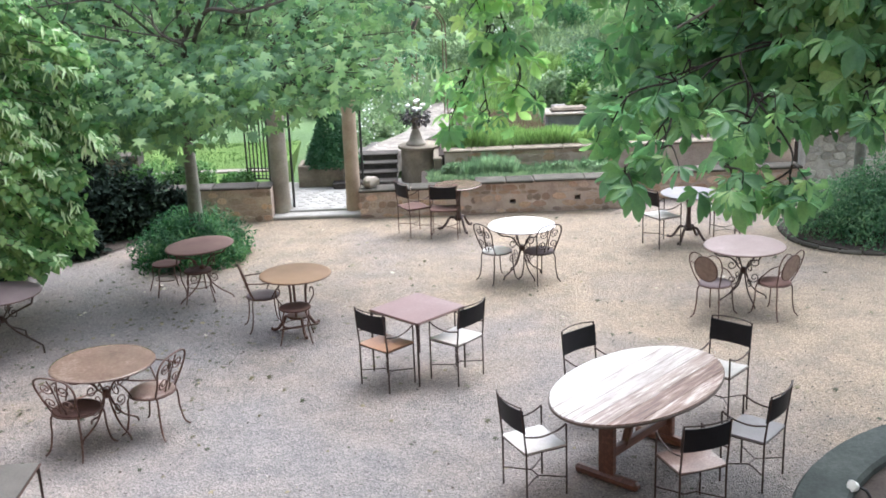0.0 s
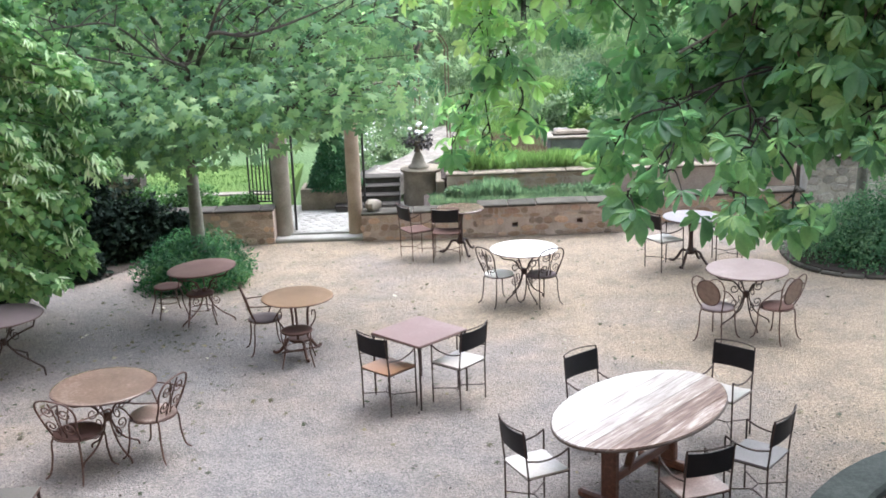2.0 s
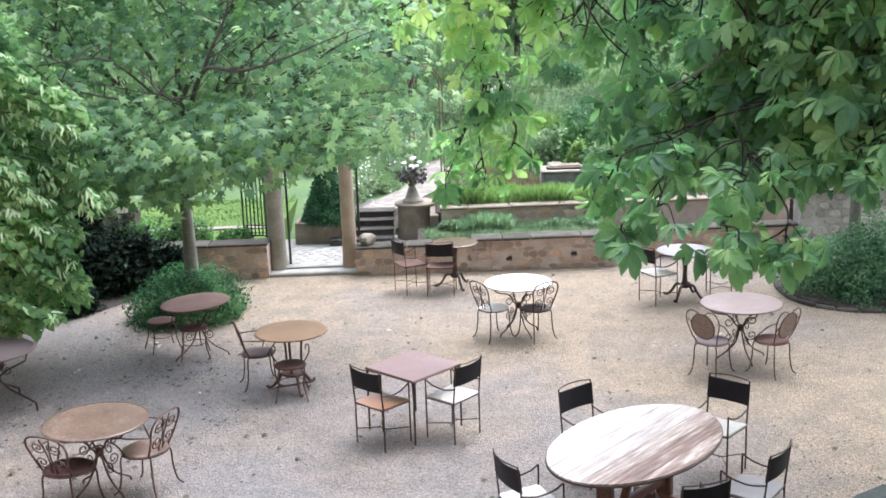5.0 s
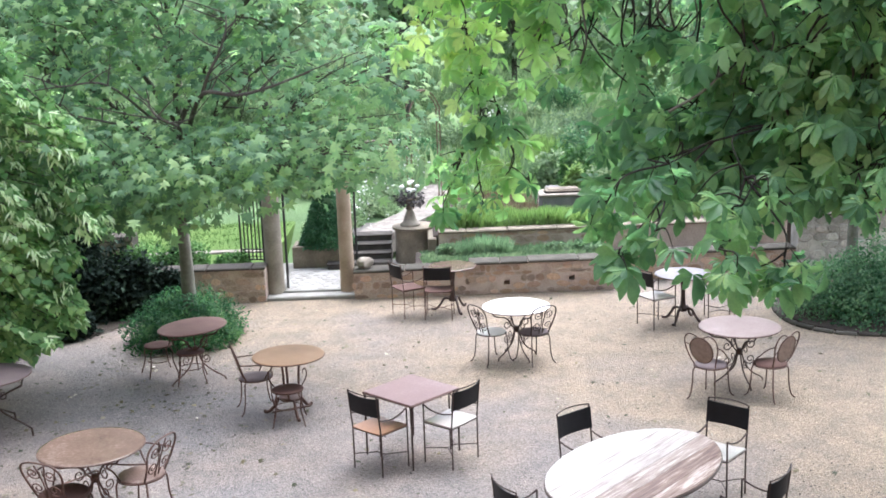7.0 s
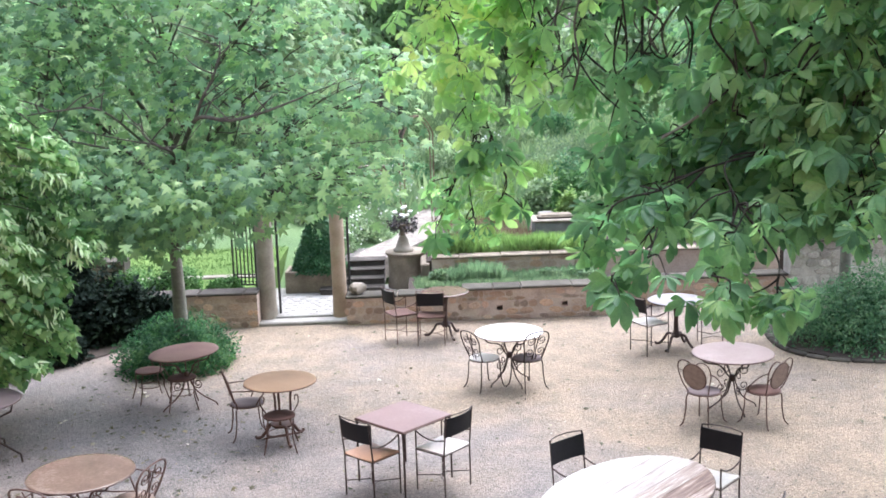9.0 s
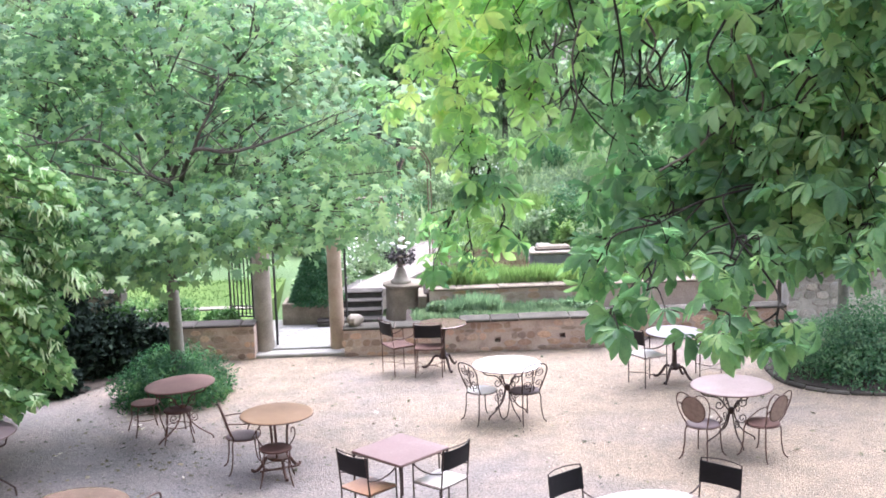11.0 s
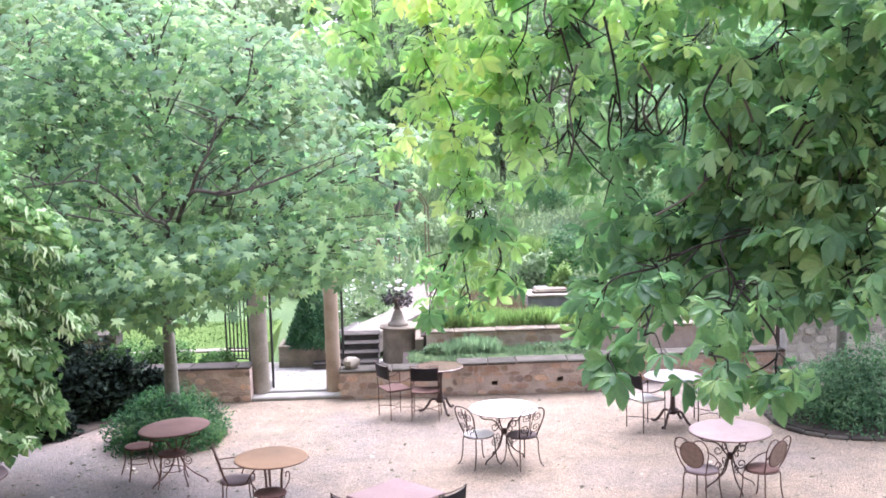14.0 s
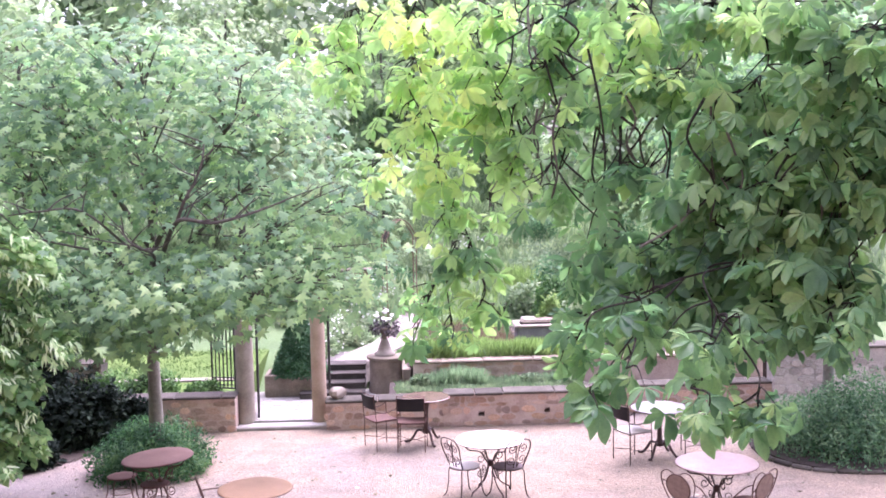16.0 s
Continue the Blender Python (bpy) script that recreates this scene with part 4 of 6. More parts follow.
def pedestal_and_urn():
    ob = thing("urn_pedestal", pose(-0.36, 20.5, 0.1), "stained round-fronted stone pedestal beside the garden steps", "pedestal")
    part("block", Form().lathe([(0.37, -0.04), (0.37, 0.1), (0.355, 0.16), (0.355, 0.58), (0.365, 0.62)], 28), STAINED, ob)
    part("slab", Form().lathe([(0.365, 0.62), (0.405, 0.635), (0.41, 0.675), (0.385, 0.69)], 28), STAINED, ob)
    urn = thing("garden_urn", pose(-0.42, 20.45, 0.79), "pale carved stone urn on the pedestal", "urn")
    part("foot", Form().lathe([(0.19, 0), (0.195, 0.03), (0.185, 0.05), (0.14, 0.08), (0.115, 0.15), (0.085, 0.24), (0.055, 0.3)], 22), URN, urn)
    part("bowl", Form().lathe([(0.05, 0.29), (0.045, 0.34), (0.06, 0.4), (0.11, 0.46), (0.165, 0.52), (0.155, 0.53), (0.1, 0.47), (0.03, 0.44)], 22), STAINED, urn, "darker mossy bowl")
    rng = np.random.default_rng(5)
    fl = thing("urn_flowers", pose(-0.42, 20.45, 1.22), "dusky foliage with small white flowers in the urn", "flowers")
    p = ball(rng, 420) * (0.27, 0.24, 0.19) + (0, 0, 0.08)
    nrm, way = leaf_turn(rng, p * 3, 0.8, 0.6, 0.3)
    tagged(part("foliage", cloud("foliage", FLOWER_LEAF, *small_leaf(0.5), p, nrm, way, 0.085 * rng.uniform(0.7, 1.2, 420)), FLOWER_LEAF, fl), kind="stuff")
    for i in range(9):
        q = ball(rng, 1)[0] * (0.17, 0.15, 0.12) + (0.03, -0.03, 0.3)
        part("blossom", Form().lathe([(0.01, -0.03), (0.045, -0.01), (0.05, 0.015), (0.02, 0.03)], 7, tuple(q), wob=0.3), PETAL, fl)


pedestal_and_urn()
solid("wall_7", Form().box((-0.02, 20.15, 0.35), (0.16, 1.5, 0.75), 0.02), STAINED, "stained stone side wall of the steps", "wall")
boulder = Form().lathe([(0.1, -0.02), (0.155, 0.04), (0.15, 0.11), (0.09, 0.16), (0.02, 0.17)], 12, (0, 0, 0), 0.9, 0.7, 0.45)
b_ob = thing("boulder", pose(-1.18, 18.22, 0.52), "pale rounded boulder on the low wall", "stone")
part("rock", boulder, URN, b_ob)


def stone_basin():
    ob = thing("stone_basin", pose(2.57, 21.22, 0.80), "old grey stone basin with pale rim and brown cover slab", "basin")
    fm = Form()
    for c, s in (((0, -0.27, 0.14), (0.88, 0.09, 0.44)), ((0, 0.27, 0.14), (0.88, 0.09, 0.44)), ((-0.395, 0, 0.14), (0.09, 0.45, 0.44)), ((0.395, 0, 0.14), (0.09, 0.45, 0.44)), ((0, 0, 0.0), (0.7, 0.45, 0.16))):
        fm.box(c, s, 0.015)
    part("body", fm, BASIN, ob)
    rim = Form()
    for c, s in (((0, -0.28, 0.385), (1.0, 0.14, 0.05)), ((0, 0.28, 0.385), (1.0, 0.14, 0.05)), ((-0.43, 0, 0.385), (0.14, 0.42, 0.05)), ((0.43, 0, 0.385), (0.14, 0.42, 0.05))):
        rim.box(c, s, 0.018)
    part("rim", rim, URN, ob, "paler worn stone rim")
    part("slab", Form().box((0.0, 0.06, 0.43), (0.68, 0.36, 0.04), 0.018).box((0.0, 0.07, 0.46), (0.6, 0.3, 0.02), 0.01), STAINED, ob, "brown weathered cover slab")


stone_basin()


def ridge_stone():
    ob = thing("garden_stone", pose(2.5, 21.95, 0.73), "pale hipped block of stone behind the basin", "stone")
    part("block", Form().box((0, 0, 0.2), (0.46, 0.3, 0.48), 0.05).box((-0.05, 0, 0.45), (0.3, 0.2, 0.06), 0.03), WORN_SLAB, ob)


ridge_stone()


def garden_arch():
    """Two pairs of rods joined by rungs, standing either side of the path, with hoops from side to side."""
    ob = thing("garden_arch", pose(0.0, 23.5, 0.5), "thin rusty iron rose arch over the garden path", "arch")
    sides = (((-0.40, 0.0), (-0.50, 0.12)), ((0.24, 0.95), (0.17, 1.08)))
    for side in sides:
        for x, y in side:
            part("post", Form().tube([(x, y, -0.1), (x, y, 1.0), (x * 1.02, y, 2.2)], 0.0155, 6), ARCH_IRON, ob)
        (x0, y0), (x1, y1) = side
        for i in range(9):
            z = 0.15 + 0.24 * i
            part("rung", Form().tube([(x0, y0, z), (x1, y1, z + 0.1)], 0.007, 5), ARCH_IRON, ob)
    for (x0, y0), (x1, y1) in zip(*sides):
        part("hoop", Form().tube(arc((x0 * 1.02, y0, 2.2), (x1 * 1.02, y1, 2.2), (0, 0, 0.4), 12), 0.014, 6), ARCH_IRON, ob)


garden_arch()


# ---- furniture ----
def director_chair(seat_mat, seat_label, at, label, group, iron=IRON, thick=1.0):
    """Thin iron armchair with a canvas back; it faces +y."""
    w, d = 0.21, 0.19
    ob = thing("armchair", at, label, "chair", group)
    for sx in (-1, 1):
        part("back_leg", Form().tube([(sx * w, -d, 0), (sx * w, -d, 0.46), (sx * w, -d - 0.045, 0.885)], 0.0085 * thick, 6), iron, ob)
        part("front_leg", Form().tube([(sx * w, d, 0), (sx * w, d, 0.645)], 0.0085 * thick, 6), iron, ob)
        part("armrest", Form().tube(smooth_line([(sx * w, -d - 0.015, 0.615), (sx * w, -d * 0.3, 0.585), (sx * w, d * 0.5, 0.605), (sx * w, d, 0.65)], 4), 0.0085 * thick, 6), iron, ob)
        part("stretcher", Form().tube(smooth_line([(sx * w, -d, 0.16), (sx * w * 0.35, -0.02, 0.155), (sx * w * 0.35, 0.02, 0.155), (sx * w, d, 0.16)], 4), 0.006, 5), iron, ob)
    part("crossbar", Form().tube([(-w * 0.36, 0, 0.155), (w * 0.36, 0, 0.155)], 0.006, 5), iron, ob)
    part("seat_frame", Form().tube([(-w, -d, 0.445), (w, -d, 0.445), (w, d, 0.445), (-w, d, 0.445), (-w, -d, 0.445)], 0.008, 5), iron, ob)
    fm = Form()
    nx, ny = 6, 6
    for s, off in ((1, 0.012), (-1, -0.004)):
        k = len(fm.v)
        fm.v += [((i / nx - 0.5) * 2 * w * 1.02, (j / ny - 0.5) * 2 * d * 1.02, 0.455 + off - 0.012 * (1 - (2 * i / nx - 1) ** 2)) for j in range(ny + 1) for i in range(nx + 1)]
        fs = [(k + j * (nx + 1) + i, k + j * (nx + 1) + i + 1, k + (j + 1) * (nx + 1) + i + 1, k + (j + 1) * (nx + 1) + i) for j in range(ny) for i in range(nx)]
        fm.f += fs if s > 0 else [q[::-1] for q in fs]
    k, m = (nx + 1) * (ny + 1), nx + 1
    edge = [(i, i + 1) for i in range(nx)] + [(j * m + nx, (j + 1) * m + nx) for j in range(ny)] + [(ny * m + i + 1, ny * m + i) for i in reversed(range(nx))] + [((j + 1) * m, j * m) for j in reversed(range(ny))]
    fm.f += [(b, a, a + k, b + k) for a, b in edge]
    part("seat", fm, seat_mat, ob, seat_label)
    fm = Form()
    n = 8
    for y_off in (0.0, -0.010):
        for z in (0.645, 0.855):
            lean = -d - 0.045 * (z - 0.46) / 0.425
            fm.v += [((i / n - 0.5) * 2 * w * 1.04, lean - 0.028 * (1 - (2 * i / n - 1) ** 2) + 0.012 + y_off, z - (0.012 * (1 - (2 * i / n - 1) ** 2) if z > 0.7 else 0)) for i in range(n + 1)]
    q = n + 1
    for i in range(n):
        fm.f += [(i, i + 1, q + i + 1, q + i)[::-1], (2 * q + i, 2 * q + i + 1, 3 * q + i + 1, 3 * q + i), (i, i + 1, 2 * q + i + 1, 2 * q + i), (q + i, q + i + 1, 3 * q + i + 1, 3 * q + i)[::-1]]
    fm.f += [(0, q, 3 * q, 2 * q), (n, q + n, 3 * q + n, 2 * q + n)[::-1]]
    part("backrest", fm, LEATHER, ob, "black canvas back panel")
    part("top_rail", Form().tube(arc((-w, -d - 0.045, 0.88), (w, -d - 0.045, 0.88), (0, -0.05, 0.005), 8), 0.0065, 5), iron, ob)
    return ob


def scroll_chair(seat_mat, at, label, group, iron=IRON, back="scroll", arms=False):
    """Wrought-iron garden chair with a round seat and a looped back; it faces +y."""
    ob = thing("garden_chair", at @ Matrix.Diagonal((1, 1, 0.94, 1)), label, "chair", group)
    r, hs = 0.195, 0.45
    seat = part("seat", Form().lathe([(r * 0.9, hs - 0.018), (r, hs - 0.012), (r, hs + 0.006), (r * 0.93, hs + 0.014), (r * 0.4, hs + 0.006)], 26), seat_mat, ob)
    part("seat_ring", Form().tube(scroll((0, 0, hs - 0.01), (1, 0, 0), (0, 1, 0), r + 0.006, r + 0.006, 1, 0, 22), 0.009, 5), iron, seat, "thin iron ring round the seat")
    for sx in (-1, 1):
        for sy in (-1, 1):
            a = (sx * 0.12, sy * 0.13, hs - 0.01)
            part("leg", Form().tube(smooth_line([a, (sx * 0.145, sy * 0.155, hs - 0.07), (sx * 0.15, sy * 0.16, 0.22), (sx * 0.165, sy * 0.185, 0.06), (sx * 0.19, sy * 0.225, 0.006)], 4), 0.0085, 5), iron, ob)
    lean = lambda z: -0.15 - 0.11 * (z - hs) / 0.43
    if back == "oval":
        cz, n = 0.69, 22
        ring = [(0.15 * math.cos(2 * math.pi * i / n), lean(cz + 0.175 * math.sin(2 * math.pi * i / n)) - 0.01, cz + 0.175 * math.sin(2 * math.pi * i / n)) for i in range(n)]
        fm = Form()
        fm.v = [(x, y - 0.004, z) for x, y, z in ring] + [(x, y + 0.004, z) for x, y, z in ring]
        fm.f = [tuple(range(n))[::-1], tuple(range(n, 2 * n))] + [(i, (i + 1) % n, n + (i + 1) % n, n + i) for i in range(n)]
        part("back_panel", fm, MESH_BACK, ob, "brown woven oval back panel")
        part("back_ring", Form().tube(ring + [ring[0]], 0.009, 5), iron, ob)
        for sx in (-1, 1):
            part("back_loop", Form().tube(smooth_line([(sx * 0.13, -0.13, hs), (sx * 0.175, lean(0.58), 0.57), (sx * 0.215, lean(0.74), 0.74), (sx * 0.2, lean(0.85), 0.85), (sx * 0.14, lean(0.9), 0.90), (sx * 0.07, lean(0.88), 0.885), (sx * 0.04, lean(0.86), 0.865)], 5), 0.008, 5), iron, ob)
            part("arm_loop", Form().tube(smooth_line([(sx * 0.17, 0.08, hs), (sx * 0.205, 0.06, 0.52), (sx * 0.225, -0.03, 0.61), (sx * 0.22, -0.12, 0.7), (sx * 0.2, lean(0.74), 0.76)], 5), 0.0075, 5), iron, ob)
    else:
        top = 0.885
        hoop = smooth_line([(-0.14, -0.13, hs - 0.01), (-0.17, lean(0.6), 0.6), (-0.2, lean(0.76), 0.76), (-0.15, lean(0.87), 0.86), (0, lean(top), top), (0.15, lean(0.87), 0.86), (0.2, lean(0.76), 0.76), (0.17, lean(0.6), 0.6), (0.14, -0.13, hs - 0.01)], 4)
        part("back_hoop", Form().tube(hoop, 0.0095, 6), iron, ob)
        for sx in (-1, 1):
            u, w = Vector((sx, 0, 0)), Vector((0, -0.25, 0.97))
            part("back_scroll", Form().tube([(sx * 0.02, lean(0.48), 0.47)] + scroll((sx * 0.085, lean(0.6), 0.585), u, w, 0.07, 0.014, 1.5, -2.2), 0.0065, 5), iron, ob)
            part("back_scroll", Form().tube(scroll((sx * 0.085, lean(0.76), 0.755), u, w, 0.075, 0.014, 1.6, 2.4), 0.0065, 5), iron, ob)
            part("back_stay", Form().tube(smooth_line([(sx * 0.03, lean(0.46), 0.46), (sx * 0.012, lean(0.65), 0.65), (sx * 0.05, lean(0.83), 0.85)], 4), 0.0065, 5), iron, ob)
            if arms:
                part("armrest", Form().tube(smooth_line([(sx * 0.185, lean(0.68), 0.68), (sx * 0.225, -0.02, 0.67), (sx * 0.23, 0.12, 0.665), (sx * 0.225, 0.17, 0.62), (sx * 0.2, 0.13, 0.56), (sx * 0.18, 0.08, 0.46)], 4), 0.008, 5), iron, ob)
    return ob


def round_top(ob, r, z, mat, thick=0.022):
    top = part("tabletop", Form().lathe([(r * 0.97, z - thick), (r, z - thick + 0.004), (r, z - 0.004), (r - 0.006, z), (r - 0.03, z + 0.0005), (r * 0.5, z + 0.001)], 48), mat, ob)
    part("rim", Form().tube(scroll((0, 0, z - thick * 0.6), (1, 0, 0), (0, 1, 0), r + 0.001, r + 0.001, 1, 0, 48), 0.006, 5), IRON_RUST, top)


def scroll_table(at, r, top_mat, label, iron=IRON, legs=4, turn=0.0, spread=1.0, angular=False):
    """Round garden table on curled iron legs that meet in a knot."""
    ob = thing("round_table", at, label, "table")
    z = 0.74
    round_top(ob, r, z, top_mat)
    for i in range(legs):
        a = turn + 2 * math.pi * i / legs
        u = Vector((math.cos(a), math.sin(a), 0))
        pt = lambda rr, zz: u * rr + Vector((0, 0, zz))
        fm = Form().tube(smooth_line([pt(r * 0.86, z - 0.03), pt(r * 0.72, z - 0.10), pt(r * 0.36, z - 0.15), pt(0.075, z - 0.27), pt(0.035, 0.40), pt(0.09, 0.24), pt(r * 0.36 * spread, 0.13), pt(r * 0.62 * spread, 0.05), pt(r * 0.66 * spread, 0.004)], 5), 0.0095, 6)
        if angular:
            fm = Form().tube([pt(r * 0.9, z - 0.03), pt(r * 0.84, z - 0.12), pt(0.16, z - 0.24), pt(0.05, 0.42), pt(0.06, 0.36), pt(0.16, 0.27), pt(r * 0.88, 0.13), pt(r * 0.98, 0.10), pt(r, 0.004)], 0.012, 6)
        part("leg", fm, iron, ob)
        part("leg_scroll", Form().tube(scroll(pt(r * 0.33, z - 0.24), u, (0, 0, 1), 0.07, 0.02, 1.3, 1.6, 16), 0.007, 5), iron, ob)
        if not angular:
            part("leg_scroll", Form().tube(scroll(pt(0.15, 0.30), u, (0, 0, 1), 0.065, 0.018, 1.4, -2.6, 16), 0.0065, 5), iron, ob)
    part("knot", Form().lathe([(0.02, 0.37), (0.043, 0.395), (0.046, 0.42), (0.036, 0.445), (0.02, 0.46)], 12), iron, ob)
    part("under_ring", Form().tube(scroll((0, 0, z - 0.035), (1, 0, 0), (0, 1, 0), r * 0.84, r * 0.84, 1, 0, 28), 0.008, 5), iron, ob)
    return ob


def pedestal_table(at, r, top_mat, label, iron=IRON, legs=3, posts=True, turn=0.4):
    """Round table on a cast-iron foot."""
    ob = thing("round_table", at, label, "table")
    z = 0.74
    round_top(ob, r, z, top_mat)
    if posts:
        for i in range(3):
            a = turn + 2 * math.pi * i / 3
            u = Vector((math.cos(a), math.sin(a), 0))
            part("post", Form().tube([u * 0.14 + Vector((0, 0, z - 0.02)), u * 0.11 + Vector((0, 0, 0.5)), u * 0.10 + Vector((0, 0, 0.2))], 0.016, 6), iron, ob)
        part("plate", Form().lathe([(0.15, z - 0.06), (0.16, z - 0.05), (0.16, z - 0.03), (0.1, z - 0.02)], 16), iron, ob)
        part("stretcher", Form().tube([(-0.22, -0.1, 0.06), (0.22, 0.08, 0.06)], 0.012, 6), iron, ob)
        part("collar", Form().lathe([(0.13, 0.185), (0.145, 0.2), (0.145, 0.215), (0.1, 0.23)], 16), iron, ob)
    else:
        part("column", Form().lathe([(0.06, 0.16), (0.075, 0.2), (0.04, 0.26), (0.032, 0.45), (0.045, 0.6), (0.09, z - 0.025)], 14), iron, ob)
    for i in range(legs):
        a = turn + 0.5 + 2 * math.pi * i / legs
        u = Vector((math.cos(a), math.sin(a), 0))
        pt = lambda rr, zz: u * rr + Vector((0, 0, zz))
        part("foot", Form().tube(smooth_line([pt(0.05, 0.2), pt(0.14, 0.2), pt(0.2, 0.11), pt(0.27, 0.03), pt(0.33, 0.02), pt(0.34, 0.045)], 4), [0.02] * 18 + [0.015] * 3, 6), iron, ob)
    return ob


def square_table(at, s, top_mat, label):
    ob = thing("square_table", at, label, "table")
    h = s / 2
    top = part("tabletop", Form().box((0, 0, 0.712), (s, s, 0.012), 0.003), top_mat, ob)
    part("edge_rail", Form().tube([(-h, -h, 0.7), (h, -h, 0.7), (h, h, 0.7), (-h, h, 0.7), (-h, -h, 0.7)], 0.011, 4), IRON_RUST, top)
    for sx in (-1, 1):
        for sy in (-1, 1):
            part("leg", Form().tube([(sx * (h - 0.012), sy * (h - 0.012), 0), (sx * (h - 0.012), sy * (h - 0.012), 0.62), (sx * (h - 0.018), sy * (h - 0.018), 0.7)], [0.010, 0.012, 0.02], 6), IRON, ob)
    return ob


def oval_table():
    """Wine-harvest table: boards cut to an oval on two trestle feet joined by a rail."""
    ang = math.degrees(math.atan2(0.733, 0.680))
    ob = thing("oval_table", pose(1.667, 8.875, 0, 0, 0, ang), "large oval table of weathered boards, sky glare painted paler to one side, on red-brown trestles", "table")
    a, b, z, n = 0.99, 0.625, 0.76, 7
    wid = 2 * b / n
    for i in range(n):
        y0, y1 = -b + i * wid + 0.0015, -b + (i + 1) * wid - 0.0015
        out = []
        m = 14
        right = [(a * math.sqrt(max(0, 1 - (y / b) ** 2)), y) for y in (y0 + (y1 - y0) * k / m for k in range(m + 1))]
        out = right + [(-x, y) for x, y in reversed(right)]
        k = len(out)
        fm = Form()
        fm.v = [(x * 0.998, y, z - 0.032) for x, y in out] + [(x, y, z - 0.004) for x, y in out] + [(x * 0.997, y + (0.001 if y < (y0 + y1) / 2 else -0.001), z) for x, y in out]
        fm.f = [tuple(range(k))[::-1], tuple(range(2 * k, 3 * k))] + [(j * k + q, j * k + (q + 1) % k, (j + 1) * k + (q + 1) % k, (j + 1) * k + q) for j in range(2) for q in range(k)]
        # paler board by board to one side: a painted gradient of sky reflection
        part("board", fm, BOARDS_GLARE if i > 4 else BOARDS_HALF_GLARE if i > 2 else BOARDS_LOW_GLARE if i > 1 else BOARDS_WORN, ob)
    rim = Form()
    rim.tube([(a * 0.997 * math.cos(2 * math.pi * i / 60), b * 0.997 * math.sin(2 * math.pi * i / 60), z - 0.022) for i in range(61)], 0.014, 6)
    part("edge_band", rim, EDGE_TIMBER, ob, "dark timber edge round the boards")
    for sx in (-1, 1):
        x = sx * 0.48
        tr = part("trestle", Form().box((x, 0, 0.4), (0.07, 0.15, 0.64), 0.012), TRESTLE, ob)
        part("foot", Form().box((x, 0, 0.045), (0.09, 0.64, 0.085), 0.025), TRESTLE, tr)
        part("head", Form().box((x, 0, 0.695), (0.08, 0.7, 0.065), 0.012), TRESTLE, tr)
    part("rail", Form().box((0, 0, 0.24), (0.96, 0.05, 0.09), 0.008), TRESTLE, ob)
    part("brace", Form().box((-0.1, 0, 0.47), (0.05, 0.07, 0.52), 0.01, Matrix.Rotation(0.45, 3, "Y")), TRESTLE, ob)
    return ob


oval_table()
G1 = "chairs round the oval table"
ch = director_chair(SEAT_PALE, "pale worn seat", pose(0.71, 8.44, 0, 0, 0, -66), "thin iron armchair with black canvas back and pale worn seat", G1)
for x, y, rz in ((2.63, 9.86, 137.6), (1.42, 9.81, 216.7)):
    copy_thing(ch, pose(x, y, 0, 0, 0, rz))
director_chair(SEAT_GREY, "dull grey seat", pose(2.575, 8.49, 0, 0, 0, 50), "thin iron armchair with black canvas back and dull grey seat", G1)
director_chair(SEAT_WORN, "worn brown and white seat", pose(1.93, 7.985, 0, 0, 0, 18), "thin iron armchair with black canvas back and worn brownish seat", G1)
square_table(pose(-0.30, 11.23, 0, 0, 0, 45.5), 0.73, TOP_SALMON, "square metal table with faded salmon-mauve top")
director_chair(SEAT_TAN, "tan wooden seat", pose(-0.63, 10.87, 0, 0, 0, -43.4), "thin iron armchair with black back and tan seat", "chairs at the square table")
copy_thing(ch, pose(0.11, 10.985, 0, 0, 0, 49))["group"] = "chairs at the square table"

# white round table by the wall
scroll_table(pose(1.09, 14.45, 0), 0.46, TOP_WHITE, "round table with bright white top on curled iron legs", turn=0.5)
scroll_chair(SEAT_CREAM, pose(0.74, 14.33, 0, 0, 0, -57), "wrought-iron scroll-back chair with white seat cushion", "chairs at the white table")
mauve = scroll_chair(SEAT_MAUVE, pose(1.31, 14.25, 0, 0, 0, 30), "wrought-iron scroll-back chair with dark mauve seat", "chairs at the white table")

# mauve round table
scroll_table(pose(3.75, 13.06, 0), 0.495, TOP_MAUVE, "round table with faded mauve top on curled iron legs", turn=0.2)
scroll_chair(SEAT_MAUVE, pose(3.27, 12.57, 0, 0, 0, -44), "iron chair with oval woven back and mauve seat", "chairs at the mauve table", IRON_RUST, "oval")
scroll_chair(SEAT_RUST, pose(3.97, 12.52, 0, 0, 0, 36), "iron chair with oval woven back and rusty seat", "chairs at the mauve table", IRON_RUST, "oval")

# tan round table
scroll_table(pose(-3.32, 9.90, 0), 0.495, TOP_TAN, "round table with glossy tan metal top on curled legs", IRON_RUST, turn=0.9)
wide = Matrix.Diagonal((1.16, 1.1, 1.0, 1))
scroll_chair(SEAT_RUST, pose(-3.50, 9.55, 0, 0, 0, -24) @ wide, "rusty wrought-iron scroll armchair with reddish-brown seat", "chairs at the tan table", IRON_RUST, arms=True)
scroll_chair(SEAT_WORN, pose(-2.88, 9.92, 0, 0, 0, 70) @ wide, "rusty wrought-iron scroll armchair with worn pale-flecked seat", "chairs at the tan table", IRON_RUST, arms=True)

# ochre and rust-red round tables
pedestal_table(pose(-1.78, 12.60, 0), 0.43, TOP_OCHRE, "round table with rusted ochre top on three iron posts", IRON_RUST)
